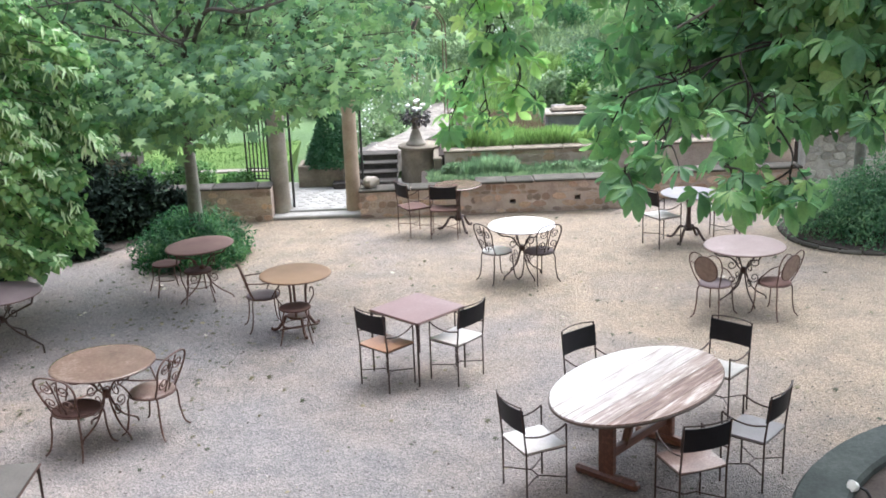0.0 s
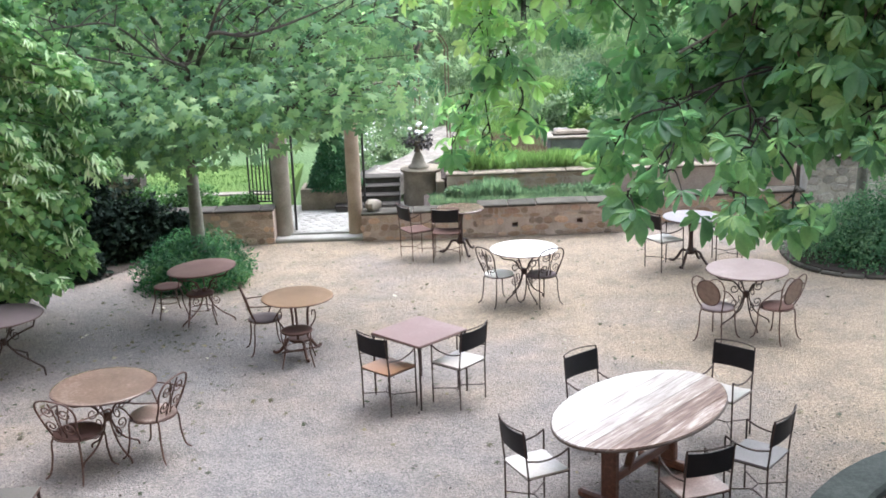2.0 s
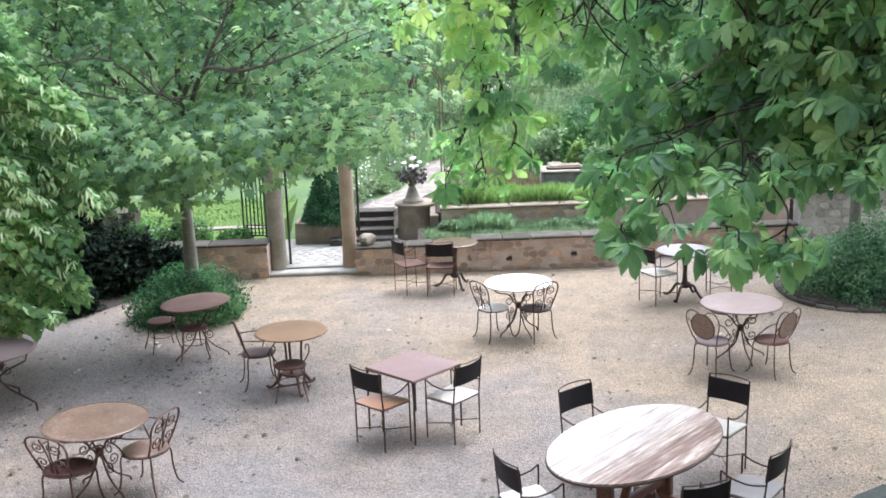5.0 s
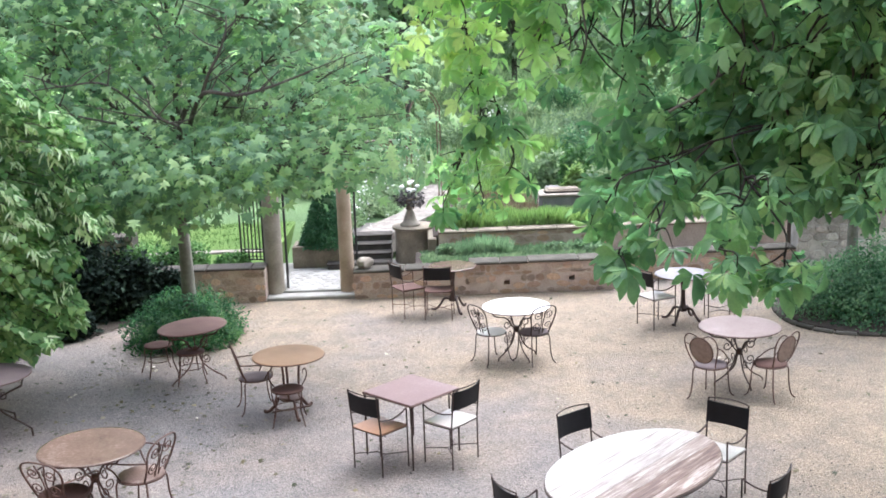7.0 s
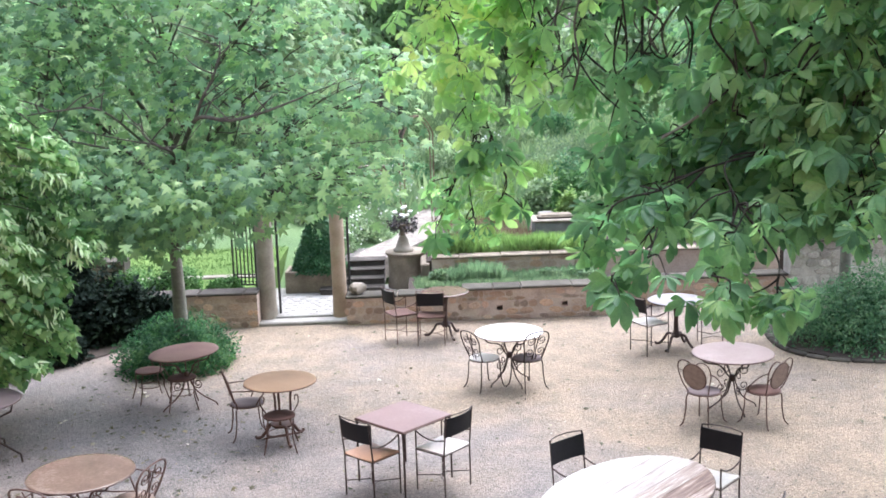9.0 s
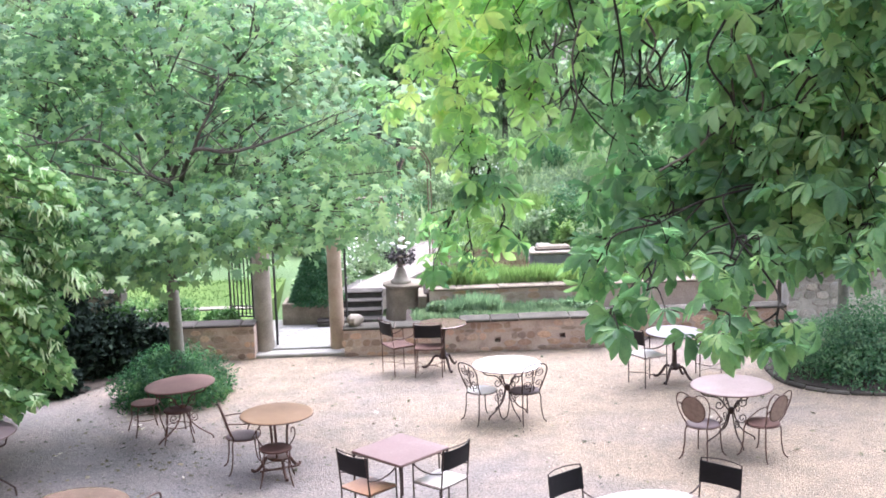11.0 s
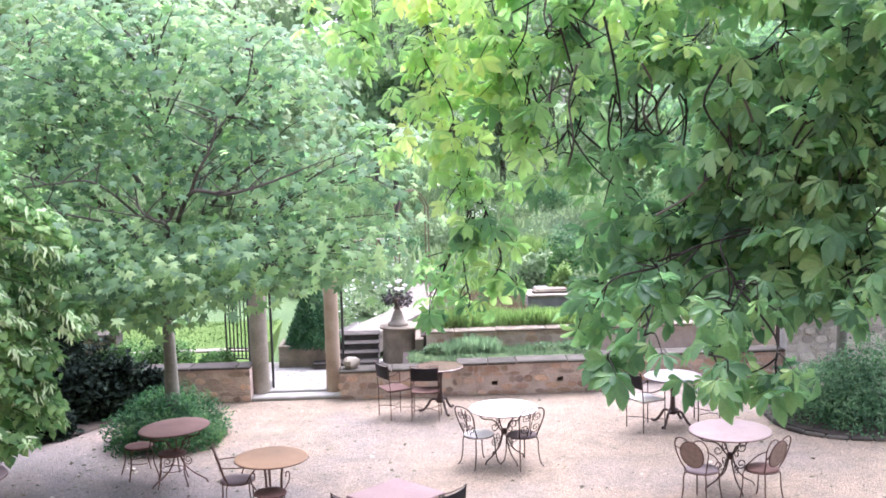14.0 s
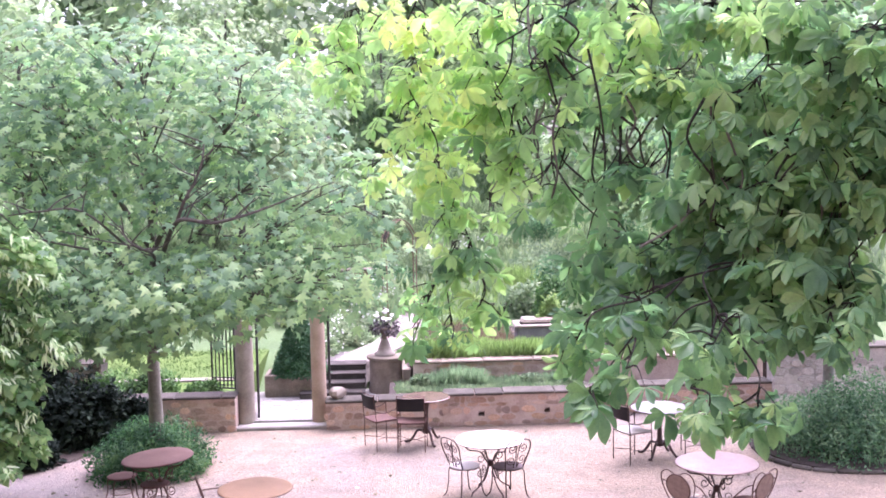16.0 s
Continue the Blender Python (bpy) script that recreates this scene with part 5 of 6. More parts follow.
scroll_chair(SEAT_MAUVE, pose(-2.22, 12.78, 0, 0, 0, -72), "rusty iron armchair with looped arms and round seat", "chairs at the ochre table", IRON_RUST, arms=True)


def low_chair(seat_mat, at, label, group, iron):
    """Iron seat with two low arm loops and no tall back."""
    ob = thing("garden_stool", at, label, "stool", group)
    r, hs = 0.185, 0.41
    part("seat", Form().lathe([(r * 0.9, hs - 0.018), (r, hs - 0.012), (r, hs + 0.006), (r * 0.93, hs + 0.012), (r * 0.4, hs + 0.005)], 24), seat_mat, ob)
    for sx in (-1, 1):
        for sy in (-1, 1):
            part("leg", Form().tube(smooth_line([(sx * 0.12, sy * 0.12, hs - 0.01), (sx * 0.15, sy * 0.15, hs - 0.1), (sx * 0.145, sy * 0.15, 0.2), (sx * 0.19, sy * 0.2, 0.005)], 4), 0.0085, 5), iron, ob)
        part("arm_loop", Form().tube(smooth_line([(sx * 0.16, 0.1, hs), (sx * 0.22, 0.1, 0.52), (sx * 0.215, 0.14, 0.6), (sx * 0.18, 0.18, 0.58), (sx * 0.18, 0.15, 0.54)], 4), 0.0075, 5), iron, ob)
    part("stretcher", Form().tube(scroll((0, 0, 0.2), (1, 0, 0), (0, 1, 0), 0.15, 0.15, 1, 0, 16), 0.006, 5), iron, ob)
    return ob


st = low_chair(SEAT_RUST, pose(-1.77, 12.30, 0, 0, 0, 5), "low rusty iron seat with curled arms under the table", "chairs at the ochre table", IRON_RUST)
scroll_table(pose(-3.19, 14.06, 0, 0, -3, 0), 0.45, TOP_RUST, "round table with rust-red top beside the shrub", IRON_RUST, legs=3, turn=-0.3, spread=1.35)
copy_thing(st, pose(-3.78, 14.36, 0, 0, 0, -60))["group"] = "chairs at the rust-red table"
copy_thing(st, pose(-3.26, 13.98, 0, 0, 0, 12))["group"] = "chairs at the rust-red table"

# table under the lime leaves, and the grey table beneath the window
scroll_table(pose(-5.22, 12.25, 0), 0.48, TOP_DULL, "round table with dull lilac-brown top on angular iron legs", IRON, legs=4, turn=-0.15, angular=True)
square_table(pose(-3.57, 7.47, 0, 0, 0, 2), 0.72, TOP_GREY, "square table with dull grey metal top")

# tables by the far wall
pedestal_table(pose(0.28, 17.08, 0), 0.38, TOP_TAN, "small round tan-topped table on a dark pedestal by the wall", IRON, posts=False)
far_ch = director_chair(SEAT_RUST, "rust-brown seat", pose(-0.42, 16.92, 0, 0, 0, -62), "thin rusty iron armchair with black back near the stone wall", "chairs by the stone wall", IRON_RUST, 0.9)
copy_thing(far_ch, pose(0.06, 16.72, 0, 0, 0, -6))
pedestal_table(pose(3.72, 15.95, 0), 0.42, TOP_LILAC, "small round white-topped table on a dark iron pedestal", IRON, legs=4, posts=False)
copy_thing(ch, pose(3.28, 15.78, 0, 0, 0, -66))["group"] = "chairs at the small white table"
copy_thing(ch, pose(4.28, 16.0, 0, 0, 0, 84))["group"] = "chairs at the small white table"


# ---- round stone bed by the house, with its garden lamp ----
def round_bed():
    cx, cy, ro, ri = 4.9, 6.44, 2.55, 2.13
    fm = Form().lathe([(ro, -0.05), (ro, 0.31), (ro - 0.03, 0.35), (ri + 0.03, 0.35), (ri, 0.32), (ri, 0.1)], 64)
    fm.f = fm.f[:-2]
    ob = thing("round_bed", pose(cx, cy, 0), "round raised bed with broad mossy grey stone kerb", "planter", "", "structure")
    part("kerb", fm, RING, ob)
    part("soil", Form().lathe([(ri + 0.01, 0.12), (ri + 0.01, 0.27), (1.2, 0.29), (0.1, 0.29)], 64), SOIL, ob, "dark gravelly soil")
    lamp = thing("garden_spotlight", pose(3.10, 7.60, 0.27), "small white garden spotlight on a black stem", "lamp")
    part("stem", Form().tube([(0.14, 0.0, 0), (0.1, 0, 0.06), (0.03, 0, 0.1)], 0.012, 6), BLACK_PLASTIC, lamp)
    head = Form().lathe([(0.018, -0.04), (0.036, -0.025), (0.046, 0.015), (0.049, 0.022), (0.042, 0.024)], 16)
    m = Matrix.Translation((0, 0, 0.1)) @ Vector((-0.85, -0.3, 0.35)).to_track_quat("Z", "Y").to_matrix().to_4x4()
    head.v = [tuple(m @ Vector(p)) for p in head.v]
    part("head", head, LAMP_WHITE, lamp)


round_bed()


# ---- trees and plants ----
LOBED, LIMELEAF, SMALL = lobed_leaf(), heart_leaf(), small_leaf()
def bare_boughs(ob, rng, pos, out):
    """Darker branches of the plane tree that show between its leaves."""
    base = Vector((-3.68, 16.0, 0))
    for way, r in (([(-3.4, 15.3, 3.0), (-3.0, 14.2, 3.55), (-2.65, 13.3, 3.83), (-2.28, 13.2, 3.79), (-1.91, 13.2, 3.86), (-1.4, 13.3, 4.03)], 0.036), ([(-2.75, 13.5, 3.76), (-2.59, 13.25, 4.05), (-2.44, 13.2, 4.29), (-2.34, 13.2, 4.56), (-2.34, 13.3, 4.79)], 0.024),
                   ([(-3.45, 15.0, 2.9), (-3.1, 13.8, 3.35), (-3.14, 13.2, 3.51), (-3.27, 13.2, 3.62), (-3.36, 13.25, 3.79)], 0.026), ([(-3.6, 14.6, 3.4), (-3.84, 13.4, 3.95), (-4.28, 13.2, 3.97), (-4.65, 13.2, 3.93)], 0.018),
                   ([(-3.6, 14.4, 3.3), (-4.3, 13.4, 3.61), (-4.56, 13.2, 3.74), (-4.86, 13.2, 3.72)], 0.016)):
        line = smooth_line([Vector(p) - base for p in way], 5)
        fm = Form().tube(line, [r * (1 - 0.65 * i / (len(line) - 1)) for i in range(len(line))], 7)
        for k in range(3, len(line) - 1, 2):
            tip = line[k] + Vector((rng.normal() * 0.25, -0.05, 0.15 + 0.15 * rng.random()))
            fm.tube(smooth_line([line[k], line[k].lerp(tip, 0.5) + Vector(rng.normal(size=3) * 0.04), tip], 3), [0.011, 0.01, 0.009, 0.008, 0.007, 0.006, 0.005], 5)
        part("limb", fm, BARK_LIMB, ob)


tree("plane_tree", "young plane tree with pale trunk and broad leafy crown", (-3.68, 16.0, 0), (-3.4, 15.5, 4.3), 0.125, [
    (-3.4, 15.0, 4.6, 1.5, 1.3, 1.2, 880), (-4.9, 14.7, 4.2, 1.3, 1.1, 1.2, 800), (-2.0, 14.6, 4.2, 1.3, 1.1, 1.1, 640),
    (-0.8, 14.4, 3.9, 1.0, 0.9, 0.9, 520), (-3.4, 14.8, 5.7, 1.3, 1.1, 0.7, 784), (-4.8, 14.8, 5.5, 1.1, 1.0, 0.8, 602),
    (-2.0, 14.4, 5.2, 1.0, 0.9, 0.8, 504), (-4.0, 13.8, 3.0, 1.2, 0.9, 0.6, 644), (-2.6, 13.8, 3.0, 1.2, 0.9, 0.5, 602),
    (-1.2, 14.0, 3.0, 0.9, 0.7, 0.4, 336), (-1.9, 14.0, 2.72, 0.9, 0.5, 0.2, 238), (-3.7, 14.6, 2.4, 1.2, 0.9, 0.3, 420), (-3.45, 15.0, 2.45, 0.6, 0.35, 0.15, 400), (-4.4, 15.1, 2.2, 0.5, 0.4, 0.22, 190), (-3.8, 15.0, 2.08, 0.35, 0.35, 0.16, 90), (-5.7, 14.4, 3.3, 0.8, 0.9, 0.9, 504)],
    LOBED, LEAF_PLANE, 0.155, BARK_LIMB, 31, tuft=0.28, per=15, trunk_bark=BARK_PALE, face=(0, -0.45, 0.85), extra=bare_boughs)


def lime_sprays(ob, rng, pos, out):
    """Drooping twigs with leaves in two rows and bunches of pale narrow bracts beneath them."""
    base = np.array((-7.0, 14.6, 0.0))
    edge_z = [0.6, 0.73, 0.93, 1.14, 1.42, 1.7, 1.84, 2.04, 2.31, 2.52, 2.76, 2.97, 3.17, 3.4, 3.61, 3.82, 4.1, 4.4]
    edge_x = [-5.5, -5.14, -4.69, -4.36, -4.3, -4.45, -4.5, -4.23, -4.03, -3.97, -4.18, -4.3, -4.02, -3.97, -4.19, -4.6, -4.73, -4.85]
    boughs = [4.2, 3.8, 3.45, 3.25, 2.75, 2.5, 2.35, 1.95, 1.65, 1.4, 1.2, 1.0, 0.8]
    stems, lp, ln, lw, bp, bw = Form(), [], [], [], [], []
    for k in range(185):
        z = min(4.4, max(0.5, rng.choice(boughs) + rng.normal() * 0.09))
        y = 12.8 + 0.08 * z + rng.uniform(-0.4, 0.3)
        tip = np.array((np.interp(z, edge_z, edge_x) * y / 13.2 - 1.5 * rng.random() ** 1.7, y, 4.58 + (z - 4.58) * y / 13.2))
        d = np.array((rng.uniform(0.35, 1.0), rng.uniform(-0.75, 0.1), rng.uniform(-0.4, 0.02)))
        d /= np.linalg.norm(d)
        length = rng.uniform(0.6, 0.95)
        at = lambda q: tip - d * length * (1 - q) + np.array((0, 0, 0.22 * length * (1 - q * q) - 0.1))
        stems.tube([tuple(at(q) - base) for q in (0, 0.25, 0.5, 0.75, 1.0)], [0.007, 0.006, 0.005, 0.004, 0.002], 4)
        side = np.cross(d, (0, 0, 1.0))
        side /= np.linalg.norm(side)
        n = 28
        for i in range(n):
            q = 0.12 + 0.88 * i / (n - 1)
            sgn = 1 if i % 2 else -1
            lp.append(at(q) + rng.normal(size=3) * 0.018)
            lw.append(side * sgn * rng.uniform(0.4, 1.0) + d * rng.uniform(0.3, 0.9) + np.array((0, 0, -rng.uniform(0.15, 0.7))))
            ln.append(np.array((0.1, -0.2, 1.0)) + side * sgn * 0.35 + rng.normal(size=3) * 0.22)
        if rng.random() < (0.8 if 2.2 < z < 3.6 else 0.3):
            for c in rng.uniform(0.35, 1.0, 4):
                for _ in range(5):
                    bp.append(at(c) + d * rng.uniform(-0.05, 0.05) + side * rng.normal() * 0.03 + np.array((0, -0.04, 0.0)))
                    bw.append(np.array((0.3, -0.15, -0.85)) + rng.normal(size=3) * 0.35)
    tagged(part("twig", stems, BARK_LIMB, ob), kind="stuff")
    n = len(lp)
    tagged(part("spray_leaves", cloud("spray_leaves", LEAF_LIME, *LIMELEAF, np.array(lp) - base, np.array(ln), np.array(lw), 0.11 * rng.uniform(0.6, 1.25, n)), LEAF_LIME, ob), kind="stuff")
    n = len(bp)
    nrm = rng.normal(size=(n, 3)) * 0.3 + np.array((0.2, -0.8, 0.55))
    tagged(part("bract_mass", cloud("bract_mass", BRACT, *blade_leaf(0.17, 0.3), np.array(bp) - base, nrm, np.array(bw), 0.14 * rng.uniform(0.6, 1.2, n)), BRACT, ob, "pale hanging flower bracts"), kind="stuff")


# the high and far left boughs are unseen, added to shade the ground below
tree("lime_tree", "lime tree with drooping leafy branches and pale flower bracts", (-7.0, 14.6, 0), (-6.2, 14.2, 4.2), 0.12, [
    (-6.2, 13.6, 7.7, 1.9, 1.9, 0.8, 900), (-7.9, 15.6, 7.2, 2.0, 1.8, 1.0, 1300), (-5.35, 14.3, 2.5, 0.55, 0.4, 0.6, 300), (-5.35, 14.3, 1.7, 0.5, 0.4, 0.5, 280), (-5.45, 14.2, 1.1, 0.4, 0.35, 0.35, 200),
    (-5.6, 14.2, 3.2, 0.6, 0.5, 0.5, 320), (-5.9, 14.3, 2.2, 0.8, 0.5, 1.1, 700), (-5.8, 14.0, 0.8, 0.35, 0.35, 0.3, 180),
    (-6.3, 14.5, 3.6, 0.9, 0.8, 0.8, 700), (-7.8, 14.4, 5.0, 1.1, 1.3, 1.2, 400), (-7.4, 12.6, 5.0, 1.0, 1.0, 1.0, 220), (-6.7, 15.9, 4.0, 1.0, 1.0, 0.8, 1000), (-8.8, 15.6, 4.6, 1.2, 1.2, 1.2, 600), (-6.6, 15.6, 1.9, 0.8, 0.7, 1.3, 1300)],
    LIMELEAF, LEAF_LIME, 0.13, BARK_DARK, 32, tuft=0.14, per=12, extra=lime_sprays)

tree("bed_tree", "slender grey tree standing in the kerbed shrub bed", (6.5, 16.6, 0.05), (6.4, 16.5, 5.0), 0.10, [
    (6.4, 16.5, 4.4, 1.6, 1.4, 1.3, 5200), (5.0, 16.6, 4.6, 1.2, 1.2, 1.0, 1500), (7.6, 16.6, 4.2, 1.2, 1.2, 1.0, 1200), (6.2, 16.4, 5.8, 1.4, 1.2, 0.8, 1500)],
    LOBED, LEAF_PLANE, 0.14, BARK_PALE, 33, tuft=0.3)

FAR = [(-9.5, 28, 8.5, 2.8, 4200, 0), (-4.2, 28.5, 8.0, 2.3, 3600, 1), (-12.5, 31, 10.0, 3.0, 4000, 1), (-0.6, 33, 8.0, 2.2, 3400, 0), (-5.6, 33, 6.5, 2.4, 3200, 1), (-1.4, 40, 7.5, 2.4, 3000, 0), (3.0, 38, 5.5, 2.0, 2600, 1), (6.0, 31, 5.5, 2.0, 2600, 0),
       (9.0, 28, 6.5, 2.4, 3000, 1), (13.0, 32, 7.5, 2.8, 3200, 0), (-14.0, 36, 8.0, 3.0, 3200, 1), (4.5, 48, 9.0, 3.4, 3600, 0), (-7.5, 48, 9.5, 3.4, 3600, 1), (12.0, 48, 9.0, 3.4, 3400, 0), (20.0, 40, 9.0, 3.2, 3000, 1), (-20.0, 44, 9.5, 3.6, 3000, 0)]
for i, (x, y, h, r, n, pale) in enumerate(FAR):
    z0 = hill(x, y) - 0.05
    rr = random.Random(300 + i)
    bl = []
    for k in range(7):
        a = 2 * math.pi * k / 7
        bl.append((x + r * 0.5 * math.cos(a), y + r * 0.5 * math.sin(a), z0 + h * rr.uniform(0.42, 0.68), r * rr.uniform(0.45, 0.65), r * 0.55, h * 0.2, n // 9))
    bl += [(x, y, z0 + h * 0.72, r * 0.6, r * 0.6, h * 0.22, n // 9), (x, y, z0 + h * 0.4, r * 0.7, r * 0.7, h * 0.2, n // 9)]
    tree("garden_tree", ("pale silvery-green" if pale else "mid-green") + " broadleaf tree on the hillside behind the garden", (x, y, z0), (x, y, z0 + h * 0.8), 0.11, bl,
         small_leaf(0.6), LEAF_FAR_PALE if pale else LEAF_FAR, 0.28, BARK_LIMB, 40 + i, tuft=0.42, per=40)


def woods():
    """A far belt of hazy trees that closes the view above the gardens."""
    rng = np.random.default_rng(21)
    n = 84
    cx, cy = np.linspace(-50, 50, n) + rng.normal(size=n), rng.uniform(52, 66, n)
    top = 12.0 + 5.0 * rng.random(n) - 0.04 * (cx + 10)
    bl = []
    for x, y, h in zip(cx, cy, top):
        for k in range(4):
            bl.append((x + rng.normal() * 1.5, y, hill(x, y) + h * (0.2 + 0.2 * k), 2.6 - 0.4 * k, 2.0, h * 0.16, 230))
    pos, out, _ = crown_points(rng, bl, 0.7, 12)
    nrm, way = leaf_turn(rng, out)
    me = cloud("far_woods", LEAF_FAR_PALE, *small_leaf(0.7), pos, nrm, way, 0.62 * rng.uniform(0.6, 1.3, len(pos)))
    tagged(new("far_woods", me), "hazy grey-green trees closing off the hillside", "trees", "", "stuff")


woods()

# shrubs of the court
shrub("tree_foot_shrub", "dense green shrub round the foot of the plane tree", (-3.76, 16.0, 0), (0.88, 0.85, 0.74), 16000, LEAF_FOOT, 0.078, 51, blade_leaf(0.24), shell=1.8, lumps=34)
shrub("bed_shrub", "broad grey-green shrub in the kerbed bed", (6.6, 15.95, 0.05), (1.42, 1.15, 1.12), 18000, LEAF_SAGE, 0.06, 52, blade_leaf(0.4))
shrub("bed_shrub", "grey-green shrub reaching along the kerbed bed", (7.9, 16.0, 0.05), (1.2, 1.0, 0.9), 9000, LEAF_SAGE, 0.06, 53, blade_leaf(0.4))
# shrubs by the wall; their near-black leaf colour stands in for deep shade
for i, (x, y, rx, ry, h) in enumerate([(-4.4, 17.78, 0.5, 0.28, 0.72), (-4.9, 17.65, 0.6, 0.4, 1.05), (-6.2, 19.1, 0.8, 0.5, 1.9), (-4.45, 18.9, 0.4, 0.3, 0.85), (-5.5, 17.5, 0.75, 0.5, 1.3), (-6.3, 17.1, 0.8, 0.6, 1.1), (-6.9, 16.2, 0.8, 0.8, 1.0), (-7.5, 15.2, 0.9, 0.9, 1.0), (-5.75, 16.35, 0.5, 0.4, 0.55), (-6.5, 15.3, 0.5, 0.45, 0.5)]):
    shrub("dark_shrub", "shrub by the wall, deep shade put into its nearly black-green leaf colour", (x, y, 0), (rx, ry, h), 3200, LEAF_SHADED, 0.12, 60 + i, group="dark shrubs")
for i, (x, y, z, rx, ry, h, m) in enumerate([(-5.2, 18.5, 0.5, 0.4, 0.15, 0.5, LEAF_SHRUB), (-4.4, 18.9, 0.5, 0.6, 0.4, 0.45, LEAF_SHRUB), (-5.4, 19.0, 0.5, 0.7, 0.4, 0.5, LEAF_SHRUB), (-6.6, 19.1, 0.5, 0.8, 0.5, 0.8, LEAF_SHADED), (-3.5, 18.8, 0.5, 0.35, 0.25, 0.22, LEAF_SHRUB),
        (0.25, 19.15, 0.48, 0.2, 0.2, 0.2, LEAF_HERB), (2.2, 19.12, 0.48, 0.24, 0.2, 0.14, LEAF_HERB), (2.75, 19.1, 0.48, 0.3, 0.22, 0.14, LEAF_LAVENDER),
        ] + [(4.4, 21.2, 0.75, 0.8, 0.6, 0.6, LEAF_SHRUB), (5.6, 21.0, 0.75, 0.8, 0.6, 0.5, LEAF_SAGE), (3.4, 24.6, 0.9, 0.6, 0.6, 0.9, LEAF_SHRUB),
        (2.98, 22.5, 0.73, 0.24, 0.24, 0.85, GRASS), (3.3, 22.2, 0.73, 0.3, 0.25, 0.6, LEAF_SHRUB), (3.6, 28.5, 1.1, 1.1, 0.9, 1.2, LEAF_HERB), (-2.4, 25.0, 0.7, 0.6, 0.5, 0.6, LEAF_FAR_PALE), (-3.6, 25.6, 0.7, 0.9, 0.6, 0.9, LEAF_FAR_PALE),
        (-5.2, 25.8, 0.7, 1.0, 0.6, 1.0, LEAF_FAR), (-7.0, 26.0, 0.7, 1.1, 0.7, 1.2, LEAF_FAR), (-2.2, 22.2, 0.45, 0.5, 0.4, 0.5, LEAF_FAR_PALE), (-2.1, 28.5, 1.0, 0.9, 0.7, 0.9, LEAF_SHRUB), (0.0, 33.5, 1.6, 1.4, 0.9, 1.0, LEAF_FAR)]):
    shrub("garden_shrub", "leafy green shrub in the garden behind the wall", (x, y, z), (rx, ry, h), 1800, m, 0.075 if y < 22 else 0.12, 80 + i, group="garden shrubs", stems=y < 22)

BACK = random.Random(77)
for i in range(46):
    y = BACK.uniform(23.5, 36)
    x = BACK.uniform(-0.32, 0.36) * y
    px = -0.85 + max(0, y - 22) * 0.33
    if y < 28.5 and abs(x - px) < 0.9:
        x += 1.7 if x > px else -1.7
    r, h = BACK.uniform(0.5, 1.1), BACK.uniform(0.5, 1.4)
    shrub("garden_shrub", BACK.choice(("leafy green shrub in the garden behind the wall", "pale green shrub on the garden slope")), (x, y, hill(x, y) - 0.03), (r, r * 0.8, h), 1100,
          BACK.choice((LEAF_SAGE, LEAF_HERB, LEAF_FAR_PALE, LEAF_FAR_PALE, LEAF_FAR)), 0.13, 200 + i, group="garden shrubs", stems=False)
for i, (x, y, z, rx, ry, h) in enumerate([(-1.75, 22.1, 0.5, 0.42, 0.5, 0.7), (-1.42, 23.4, 0.55, 0.42, 0.6, 0.6), (0.72, 22.3, 0.7, 0.3, 0.4, 0.25), (0.85, 24.3, 0.55, 0.4, 0.5, 0.4), (-0.82, 24.3, 0.55, 0.36, 0.4, 0.42), (-1.0, 23.3, 0.5, 0.3, 0.4, 0.3), (0.0, 25.9, 0.7, 0.5, 0.35, 0.42), (-1.05, 24.8, 0.6, 0.42, 0.5, 0.7), (-0.85, 25.7, 0.65, 0.4, 0.5, 0.6), (-0.5, 26.9, 0.8, 0.5, 0.5, 0.5), (0.2, 28.6, 0.9, 0.6, 0.5, 0.6)]):
    shrub("path_shrub", "leafy shrub with small pale blossoms beside the path", (x, y, z), (rx, ry, h), 1500, LEAF_FAR_PALE, 0.08, 260 + i, group="path shrubs")


def blossoms():
    """Small white flowers over the shrubs beside the path."""
    rng = np.random.default_rng(27)
    n = 420
    k = rng.integers(0, 5, n)
    mid = np.array([(-1.75, 22.1, 0.8), (-1.42, 23.4, 0.85), (-1.05, 24.6, 1.0), (-0.6, 26.3, 1.2), (1.6, 29.0, 1.9)])[k]
    pos = mid + rng.normal(size=(n, 3)) * (0.32, 0.35, 0.25)
    me = cloud("white_blossoms", PETAL, *small_leaf(0.9), pos, rng.normal(size=(n, 3)) + (0, -1, 1), rng.normal(size=(n, 3)), 0.055 * rng.uniform(0.5, 1.3, n))
    tagged(new("white_blossoms", me), "small white blossoms over the path shrubs", "flowers", "", "stuff")


blossoms()

grass("bed_grass", "lush bright green herbs along the terrace bed", 0.3, 2.95, 19.68, 20.45, 0.72, 8500, 0.36, GRASS, 71, 0.3, 0.006)
grass("lavender", "grey-green lavender clumps below the terrace wall", 0.4, 1.35, 18.95, 19.33, 0.46, 1500, 0.3, LEAF_LAVENDER, 81, 0.3, 0.006)
grass("lavender", "low grey-green lavender below the terrace wall", 1.35, 3.0, 19.05, 19.33, 0.46, 1500, 0.17, LEAF_LAVENDER, 82, 0.4, 0.008)
grass("low_herbs", "low green herbs in front of the stone basin", 2.5, 4.2, 19.68, 20.4, 0.72, 3500, 0.16, GRASS, 78, 0.4, 0.006)
grass("dry_bed", "reddish-brown dry plants in the upper bed", 0.5, 2.15, 20.5, 24.0, 0.73, 5200, 0.14, DRY_PLANT, 79, 0.5, 0.012)
